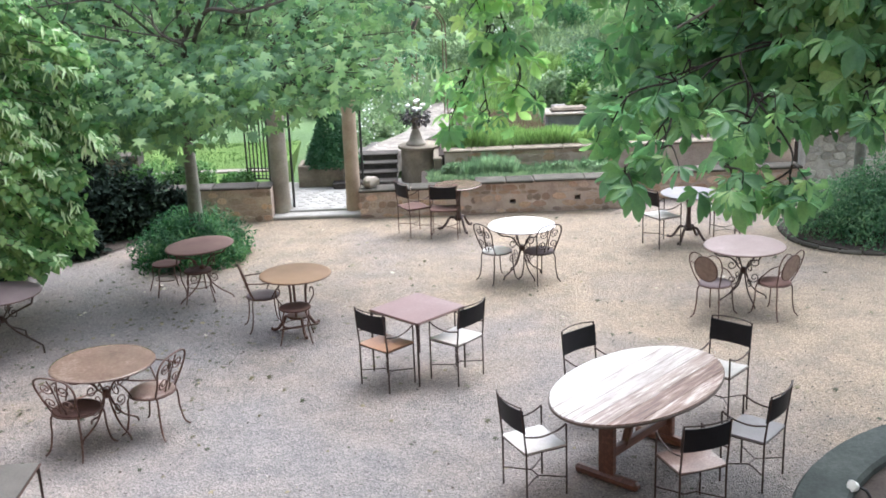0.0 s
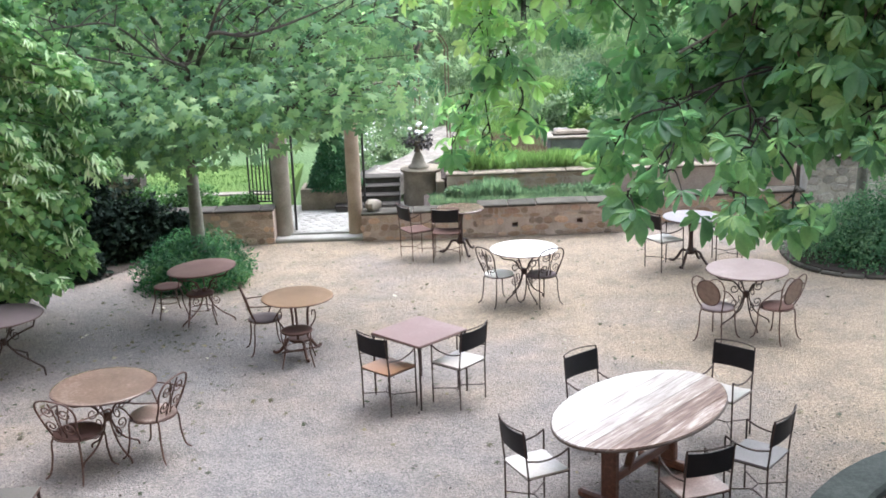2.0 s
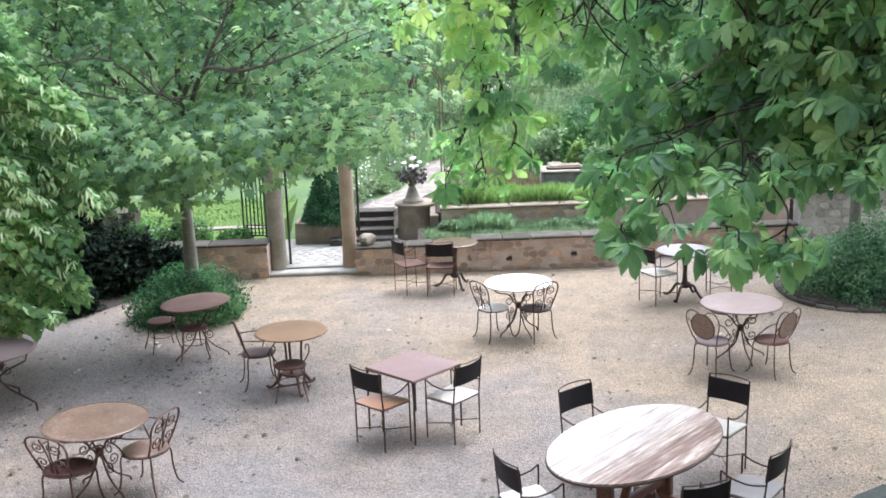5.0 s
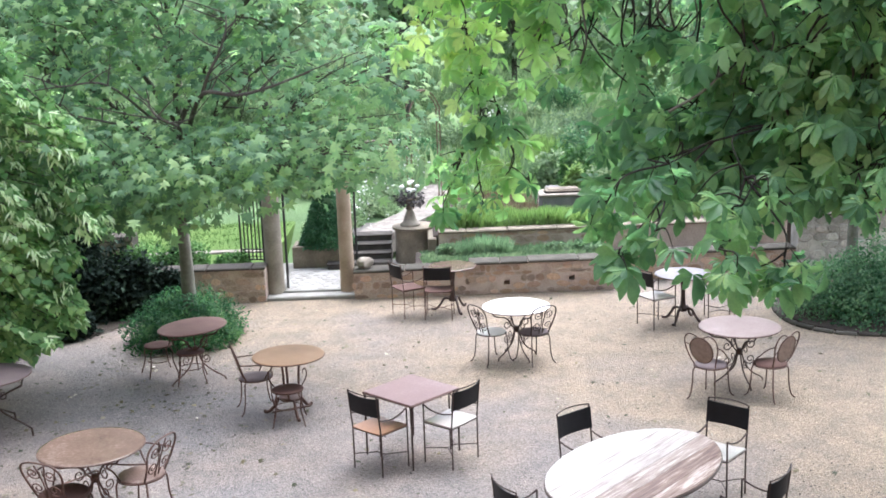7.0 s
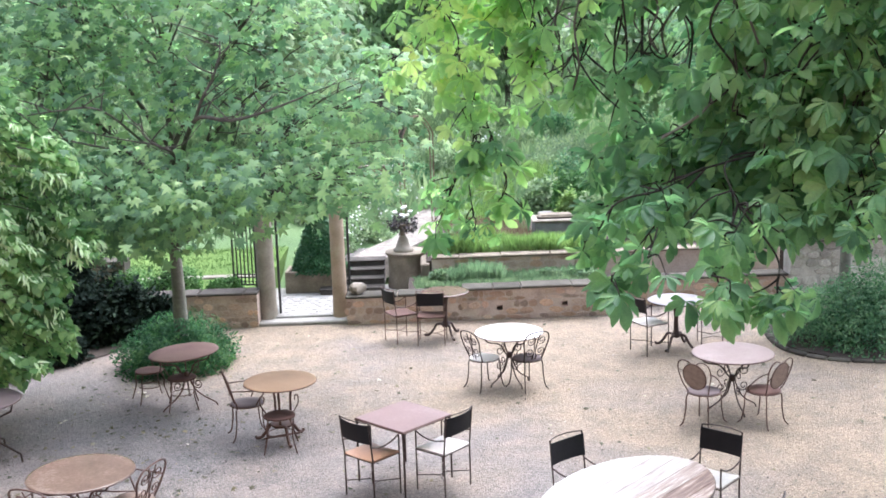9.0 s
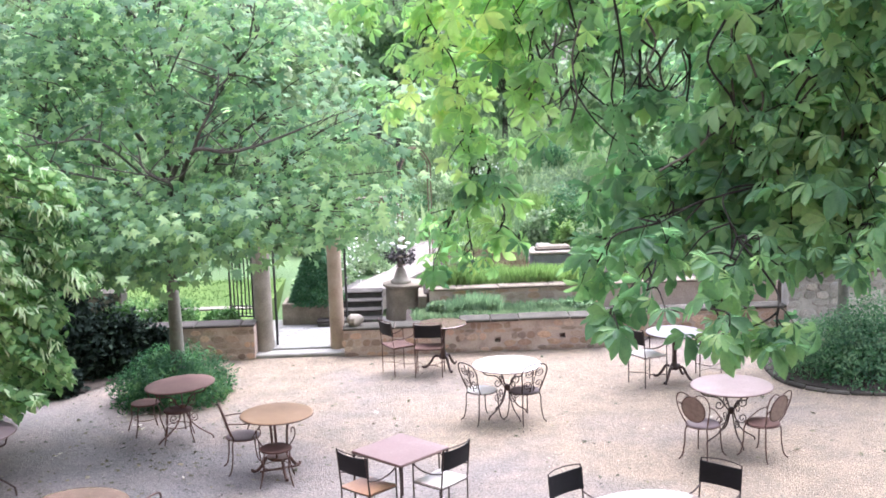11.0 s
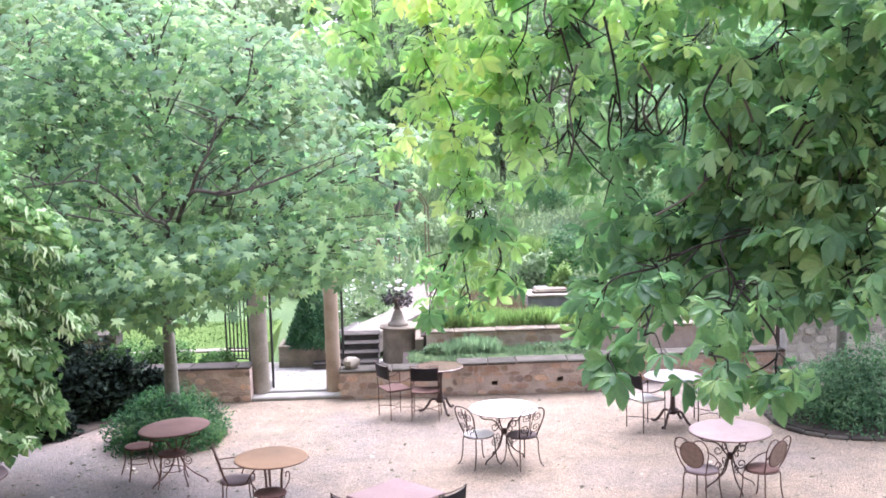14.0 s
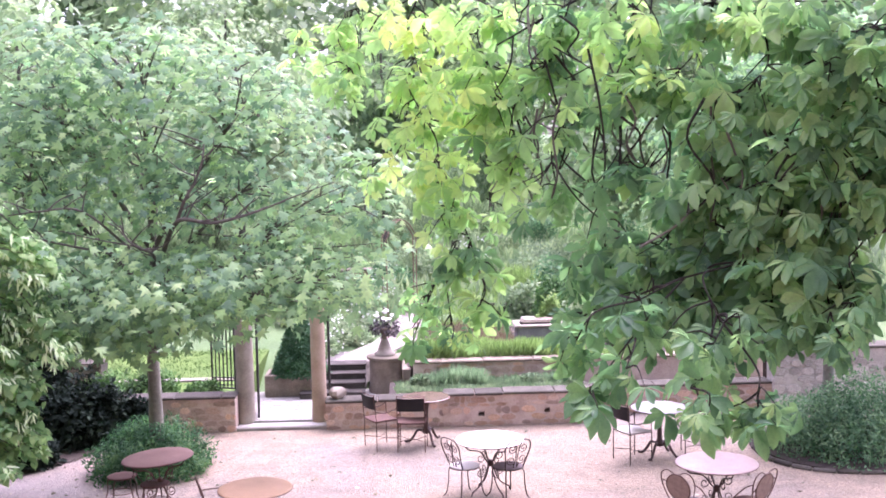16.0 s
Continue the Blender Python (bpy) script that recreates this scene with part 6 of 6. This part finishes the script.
grass("tall_grass", "tall fresh green grass clump on the garden slope", 2.5, 3.2, 26.6, 27.4, 0.9, 900, 0.75, GRASS, 83, 0.22, 0.006)
grass("bed_herbs", "tufts of grey-green herbs in the terrace bed", 0.4, 2.6, 19.7, 20.4, 0.72, 1700, 0.3, LEAF_HERB, 75, 0.35, 0.005)
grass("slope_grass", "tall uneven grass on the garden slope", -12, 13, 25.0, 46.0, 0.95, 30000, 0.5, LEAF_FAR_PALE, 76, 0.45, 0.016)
grass("low_grass", "low green ground cover behind the wall", -0.2, 3.0, 18.5, 19.35, 0.47, 5200, 0.09, LEAF_HERB, 72, 0.8, 0.02)
grass("lawn_grass", "short bright lawn grass", -8.0, -2.95, 20.1, 25.0, 0.49, 14000, 0.055, LAWN_BLADE, 73, 0.7)
grass("side_grass", "long green grass beside the garden path", 0.2, 2.2, 23.6, 30.0, 0.7, 5000, 0.34, GRASS, 74, 0.4)


def litter():
    rng = np.random.default_rng(9)
    n = 1100
    x = np.concatenate([rng.uniform(-6, 5.5, n // 2), rng.normal(-3.6, 1.3, n - n // 2)])
    y = np.concatenate([rng.uniform(7.5, 17.8, n // 2), rng.normal(13.6, 1.9, n - n // 2)])
    pos = np.stack([x, np.clip(y, 7, 17.8), np.full(n, 0.012)], 1)
    nrm = rng.normal(size=(n, 3)) * 0.22 + (0, 0, 1)
    me = cloud("fallen_leaves", DEAD_LEAF, *lobed_leaf(), pos, nrm, rng.normal(size=(n, 3)), 0.062 * rng.uniform(0.3, 1.35, n))
    tagged(new("fallen_leaves", me), "dry brown and pale leaves scattered on the gravel", "leaves", "", "stuff")


litter()


def specks():
    """Small twigs, clods and bits of leaf trodden into the gravel."""
    rng = np.random.default_rng(19)
    n, k = 6500, 2600
    pos = np.stack([rng.uniform(-6.5, 6.5, n), 5.5 + 12.3 * rng.random(n) ** 1.5, np.full(n, 0.008)], 1)
    a, r = rng.uniform(1.6, 4.2, k), 2.58 + 1.9 * rng.random(k) ** 1.6
    pos = np.concatenate([pos, np.stack([4.9 + r * np.cos(a), 6.44 + r * np.sin(a), np.full(k, 0.008)], 1)])
    n += k
    nrm = rng.normal(size=(n, 3)) * 0.3 + (0, 0, 1)
    me = cloud("ground_bits", SPECK, *small_leaf(0.6), pos, nrm, rng.normal(size=(n, 3)), 0.028 * rng.uniform(0.3, 1.4, n))
    tagged(new("ground_bits", me), "small dark bits of twig and leaf in the gravel", "debris", "", "stuff")


specks()


def chestnut():
    """Horse chestnut in the round bed, its boughs hanging out over the court."""
    rng = np.random.default_rng(12)
    base = Vector((4.9, 6.9, 0.2))
    ob = thing("chestnut_tree", pose(*base), "horse chestnut with large hand-shaped leaves on hanging boughs", "tree")
    fork = Vector((4.6, 6.8, 4.3)) - base
    trunk = smooth_line([(0, 0, 0), (0.05, -0.02, 1.4), (-0.1, -0.1, 2.8), fork, (-0.2, -0.2, 6.0), (-0.1, -0.2, 7.4)], 4)
    part("trunk", Form().tube(trunk, [0.3 - 0.26 * i / (len(trunk) - 1) for i in range(len(trunk))], 12), BARK_DARK, ob)
    # sprays of leaves on each bough: middle, reach, leaves
    outer = [(-0.32, 7.28, 5.40, 0.22, 30), (-0.47, 7.35, 5.19, 0.16, 14), (-0.29, 7.21, 5.04, 0.21, 30), (0.11, 7.01, 5.36, 0.23, 36), (0.13, 6.96, 5.04, 0.24, 40),
             (-0.16, 7.04, 4.44, 0.14, 10), (0.17, 6.88, 4.70, 0.25, 42), (0.25, 6.78, 4.41, 0.20, 30), (0.35, 6.68, 4.16, 0.19, 26), (0.34, 6.65, 3.93, 0.17, 20),
             (0.45, 6.57, 3.88, 0.12, 9), (0.17, 6.72, 3.67, 0.14, 13), (0.47, 6.51, 3.64, 0.11, 9), (0.30, 6.61, 3.51, 0.13, 11), (0.08, 6.75, 3.44, 0.09, 7)]
    middle = [(0.58, 6.70, 5.34, 0.23, 36), (0.54, 6.68, 5.01, 0.24, 44), (0.53, 6.65, 4.77, 0.22, 36), (0.97, 6.41, 5.30, 0.22, 36), (0.87, 6.44, 4.99, 0.21, 30),
              (0.65, 6.53, 4.54, 0.21, 22), (0.96, 6.33, 4.69, 0.21, 15), (0.90, 6.31, 4.30, 0.20, 20), (1.24, 6.14, 4.88, 0.22, 34), (1.32, 6.12, 5.26, 0.21, 36),
              (1.13, 6.11, 4.12, 0.16, 13), (1.22, 6.07, 4.43, 0.19, 14), (1.02, 6.15, 3.88, 0.14, 11), (1.16, 6.03, 3.84, 0.13, 13)]
    inner = [(2.3, 5.3, 5.05, 0.2, 34), (2.3, 5.25, 4.7, 0.2, 40), (2.32, 5.2, 4.4, 0.18, 34), (1.66, 5.82, 5.24, 0.22, 40), (1.96, 5.51, 5.20, 0.21, 40), (1.49, 5.92, 4.89, 0.20, 36), (1.76, 5.65, 4.77, 0.24, 50), (2.06, 5.34, 4.88, 0.19, 40),
             (1.71, 5.65, 4.49, 0.20, 38), (2.02, 5.32, 4.49, 0.22, 46), (1.55, 5.76, 4.28, 0.19, 34), (1.85, 5.47, 4.26, 0.20, 42), (2.07, 5.22, 4.22, 0.17, 40),
             (1.38, 5.87, 4.00, 0.17, 26), (1.62, 5.66, 4.02, 0.20, 44), (1.91, 5.37, 4.03, 0.19, 48), (2.09, 5.15, 3.98, 0.14, 28)]
    low = [(0.845, 4.9, 3.48, 0.07, 7), (1.02, 6.11, 3.62, 0.15, 20), (1.29, 5.91, 3.75, 0.19, 38), (1.54, 5.70, 3.77, 0.18, 40), (1.83, 5.40, 3.73, 0.16, 36), (2.03, 5.20, 3.82, 0.15, 34),
           (1.14, 5.23, 3.79, 0.20, 14), (1.45, 5.02, 3.74, 0.20, 18), (0.80, 5.03, 3.66, 0.12, 8), (0.99, 4.81, 3.585, 0.11, 7), (1.22, 4.60, 3.53, 0.13, 10),
           (1.50, 4.59, 3.49, 0.12, 10), (1.36, 4.75, 3.68, 0.15, 9), (1.91, 4.80, 3.74, 0.12, 9), (2.05, 5.00, 3.80, 0.16, 14)]
    leaves = []
    for way, thick, sprays in (([(3.4, 6.4, 6.1), (1.8, 6.4, 6.05), (0.6, 6.9, 5.75), (-0.1, 7.2, 5.45)], 1.05, outer), ([(3.4, 6.6, 5.9), (2.1, 6.3, 5.75), (1.2, 6.5, 5.5), (0.6, 6.6, 5.2)], 0.98, middle),
                        ([(3.5, 6.0, 5.4), (2.6, 5.7, 5.2), (2.0, 5.6, 4.9), (1.5, 5.9, 4.6)], 1.15, inner), ([(3.6, 5.9, 4.7), (2.6, 5.5, 4.3), (2.0, 5.4, 4.1), (1.4, 5.4, 3.95)], 1.35, low)):
        line = smooth_line([fork] + [Vector(p) - base for p in way], 6)
        part("main_limb", Form().tube(line, [0.020 - 0.015 * i / (len(line) - 1) for i in range(len(line))], 8), BARK_DARK, ob)
        knots = line[10:]
        for x, y, z, r, n in sprays:
            c = Vector((x, y, z))
            end = c - base + Vector((0, 0, r * 0.4))
            start = min(knots, key=lambda p: (p - end - Vector((0.15, 0, 0.35))).length)
            twig = smooth_line([start, start.lerp(end, 0.5) + Vector(rng.normal(size=3) * 0.06), end], 6)
            knots += twig[6:]
            fm = Form().tube(twig, [0.006 - 0.0025 * i / (len(twig) - 1) for i in range(len(twig))], 6)
            pts = ball(rng, round(n * thick), 0.6) * (r * 1.45, max(0.24, r * 1.1), r * 0.95)
            for p in pts:
                q = Vector(p)
                leaves.append((c + q, Vector((q.x / r, q.y / 0.5, q.z / r * 0.6)), float(rng.uniform(0.55, 1.08)) * (0.8 if x < 0.45 else 0.9 if y < 5.1 else 1.0)))
            if x > 1.25 and z < 4.7:
                for p in ball(rng, round(n * 0.5), 0.6) * (r * 1.3, 0.25, r):
                    leaves.append((c + Vector(p) + Vector((0.06, 0.75, 0)), Vector(p), float(rng.uniform(0.7, 1.1))))
            for p in pts[:: 4]:
                tip = c - base + Vector(p)
                k = min(twig[4:], key=lambda w: (w - tip - Vector((0, 0, 0.1))).length)
                fm.tube(smooth_line([k, k.lerp(tip, 0.5) + Vector((0, 0, 0.05 * rng.random())) + Vector(rng.normal(size=3) * 0.02), tip], 3), [0.005, 0.0048, 0.0045, 0.004, 0.0035, 0.003, 0.0025], 4)
            part("limb", fm, BARK_DARK, ob)
    # bare twigs that hang in bunches and turn up at their tips
    for x, y, z, spread, drop, n in ((1.02, 6.2, 5.0, 0.12, 0.8, 10), (0.7, 6.5, 4.95, 0.1, 0.7, 5), (1.35, 6.05, 4.85, 0.12, 0.6, 6), (1.75, 5.6, 4.7, 0.2, 0.6, 6), (0.9, 6.3, 5.45, 0.3, 0.5, 5), (1.9, 5.35, 4.4, 0.2, 0.5, 5)):
        for _ in range(n):
            p = Vector((x, y, z)) - base + Vector((rng.normal() * spread, rng.normal() * 0.1, rng.uniform(-0.15, 0.15)))
            d, sx = drop * rng.uniform(0.4, 1.0), rng.normal() * 0.085
            way = [p, p + Vector((sx, 0, -d * 0.35)), p + Vector((sx * 0.3 + rng.normal() * 0.05, 0, -d * 0.75)), p + Vector((sx * 1.1, rng.normal() * 0.04, -d)), p + Vector((sx * 1.2 + rng.normal() * 0.1, 0, -d + 0.09))]
            line = smooth_line(way, 4)
            part("twig", Form().tube(line, [0.0075 - 0.0035 * i / (len(line) - 1) for i in range(len(line))], 5), BARK_LIMB if rng.random() < 0.6 else BARK_DARK, ob)
    for way, r in (([(0.80, 6.6, 5.6), (0.78, 6.52, 5.28), (0.87, 6.47, 4.91), (0.73, 6.43, 4.62), (0.54, 6.5, 4.35)], 0.010), ([(1.23, 5.64, 4.08), (1.45, 5.66, 4.21), (1.6, 5.68, 4.42), (1.9, 5.6, 4.75)], 0.009)):
        line = smooth_line([Vector(p) - base for p in way], 6)
        part("limb", Form().tube(line, [r * (1 - 0.5 * i / len(line)) for i in range(len(line))], 6), BARK_PALE, ob, "pale grey bare branch")
    line = smooth_line([Vector(p) - base for p in ((1.85, 5.75, 4.72), (1.96, 5.7, 4.63), (2.11, 5.7, 4.54), (2.24, 5.7, 4.3), (2.38, 5.75, 4.1), (3.0, 5.9, 4.3), (3.6, 6.3, 4.45))], 5)
    part("main_limb", Form().tube(line, [0.016 + 0.022 * i / (len(line) - 1) for i in range(len(line))], 8), BARK_DARK, ob)
    # the crown over the boughs, with unseen leaf clusters added to shade the gravel
    for x, y, z, rx, ry, rz, n in ((3.6, 6.4, 5.4, 0.9, 0.9, 1.0, 160), (4.6, 7.4, 8.6, 1.8, 1.8, 0.9, 300), (4.3, 7.2, 7.3, 1.5, 1.7, 0.5, 500), (3.8, 4.8, 7.1, 1.6, 1.6, 0.5, 900),
                                   (5.6, 4.4, 6.7, 1.6, 1.6, 0.9, 1000), (3.4, 2.8, 7.0, 1.5, 1.2, 0.5, 700), (6.2, 7.6, 6.2, 1.6, 2.2, 1.6, 600), (7.6, 9.6, 6.2, 2.0, 2.4, 1.8, 700), (3.4, 9.6, 8.4, 2.2, 2.0, 0.6, 500), (5.2, 11.8, 8.0, 2.2, 2.2, 0.8, 1000), (6.8, 11.2, 8.0, 1.6, 1.6, 0.7, 650)):
        for p in ball(rng, n, 0.5) * (rx, ry, rz):
            leaves.append((Vector((x, y, z)) + Vector(p), Vector(p), float(rng.uniform(1.4, 1.8))))
        tip = Vector((x, y, z)) - base
        line = smooth_line([trunk[-6], trunk[-6].lerp(tip, 0.5) + Vector((0, 0, 0.2)), tip], 5)
        part("limb", Form().tube(line, [0.06 - 0.045 * i / (len(line) - 1) for i in range(len(line))], 6), BARK_DARK, ob)
    leaves.sort(key=lambda q: q[0].y + (20 if q[0].z > 5.8 else 0))
    near, rest = leaves[:300], leaves[300:]
    # upper left leaves take the sunlit colour; young holds these, not younger growth
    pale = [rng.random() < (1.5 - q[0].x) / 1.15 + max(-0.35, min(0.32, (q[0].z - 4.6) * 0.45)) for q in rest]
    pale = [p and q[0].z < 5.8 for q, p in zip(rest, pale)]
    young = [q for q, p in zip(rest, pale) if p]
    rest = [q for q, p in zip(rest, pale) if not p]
    meshes = []
    for s in range(6):
        tv, tf = chestnut_leaf(7 if s % 3 else 6, s)
        me = bpy.data.meshes.new("leaf")
        me.from_pydata(tv, [], tf)
        me.polygons.foreach_set("use_smooth", [True] * len(me.polygons))
        me.materials.append(LEAF_CHESTNUT)
        meshes.append(me)

    def turn(out):
        nrm = Vector((0, -0.5, 0.65)) + Vector(rng.normal(size=3)) * 0.42 + out * 0.25
        way = out * 0.4 + Vector((-0.2, -0.35, -0.8)) + Vector(rng.normal(size=3)) * 0.5
        return nrm.normalized(), way

    for c, out, s in near:
        nrm, way = turn(out)
        way = (way - nrm * way.dot(nrm)).normalized()
        m = Matrix((way, nrm.cross(way), nrm)).transposed().to_4x4()
        leaf = new("leaf", meshes[int(rng.integers(0, 6))])
        leaf.parent = ob
        leaf.matrix_basis = Matrix.Translation(c - base) @ m @ Matrix.Scale(0.215 * s, 4)
    for name, group, mat in (("leaf_mass", rest, LEAF_CHESTNUT_MASS), ("young_leaf_mass", young, LEAF_CHESTNUT_LIT)):
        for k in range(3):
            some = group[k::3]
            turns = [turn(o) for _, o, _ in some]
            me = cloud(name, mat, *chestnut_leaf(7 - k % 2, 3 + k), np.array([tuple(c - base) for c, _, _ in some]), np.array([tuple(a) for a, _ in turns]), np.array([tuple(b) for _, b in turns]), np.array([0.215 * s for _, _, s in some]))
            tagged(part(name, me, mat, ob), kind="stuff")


chestnut()

# ---- stones and coping of the walls ----
rubble(wall_low, -1.36, 0.60, 18.05, 0.0, 0.44, 1)
coping(wall_low, -1.38, 0.585, 18.01, 18.43, 0.45, 2)
rubble(wall_main, 0.60, 3.06, 18.05, 0.0, 0.51, 3, DRAINS)
coping(wall_main, 0.59, 3.08, 18.00, 18.43, 0.52, 4)
rubble(wall_left, -4.6, -2.86, 18.1, 0.0, 0.56, 5)
coping(wall_left, -6.6, -2.84, 18.05, 18.48, 0.57, 6, mat=TREAD)
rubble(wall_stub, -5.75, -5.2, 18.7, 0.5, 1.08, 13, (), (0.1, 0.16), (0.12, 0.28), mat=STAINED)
rubble(wall_back, 0.3, 3.2, 19.40, 0.48, 0.80, 7, (), (0.1, 0.16), (0.16, 0.34))
coping(wall_back, 0.08, 6.4, 19.36, 19.68, 0.81, 8, mat=STAINED)
rubble(wall_side, 3.06, 6.3, 18.62, 0.0, 0.44, 9, (), (0.1, 0.16), (0.16, 0.34))
coping(wall_side, 3.06, 6.3, 18.58, 19.0, 0.45, 10)
rubble(wall_east, 6.3, 8.6, 18.5, 0.0, 1.04, 11, (), (0.12, 0.2), (0.18, 0.36), 0.02, mat=GREY_STONE)
coping(wall_east, 6.26, 12.0, 18.45, 18.95, 1.05, 12)
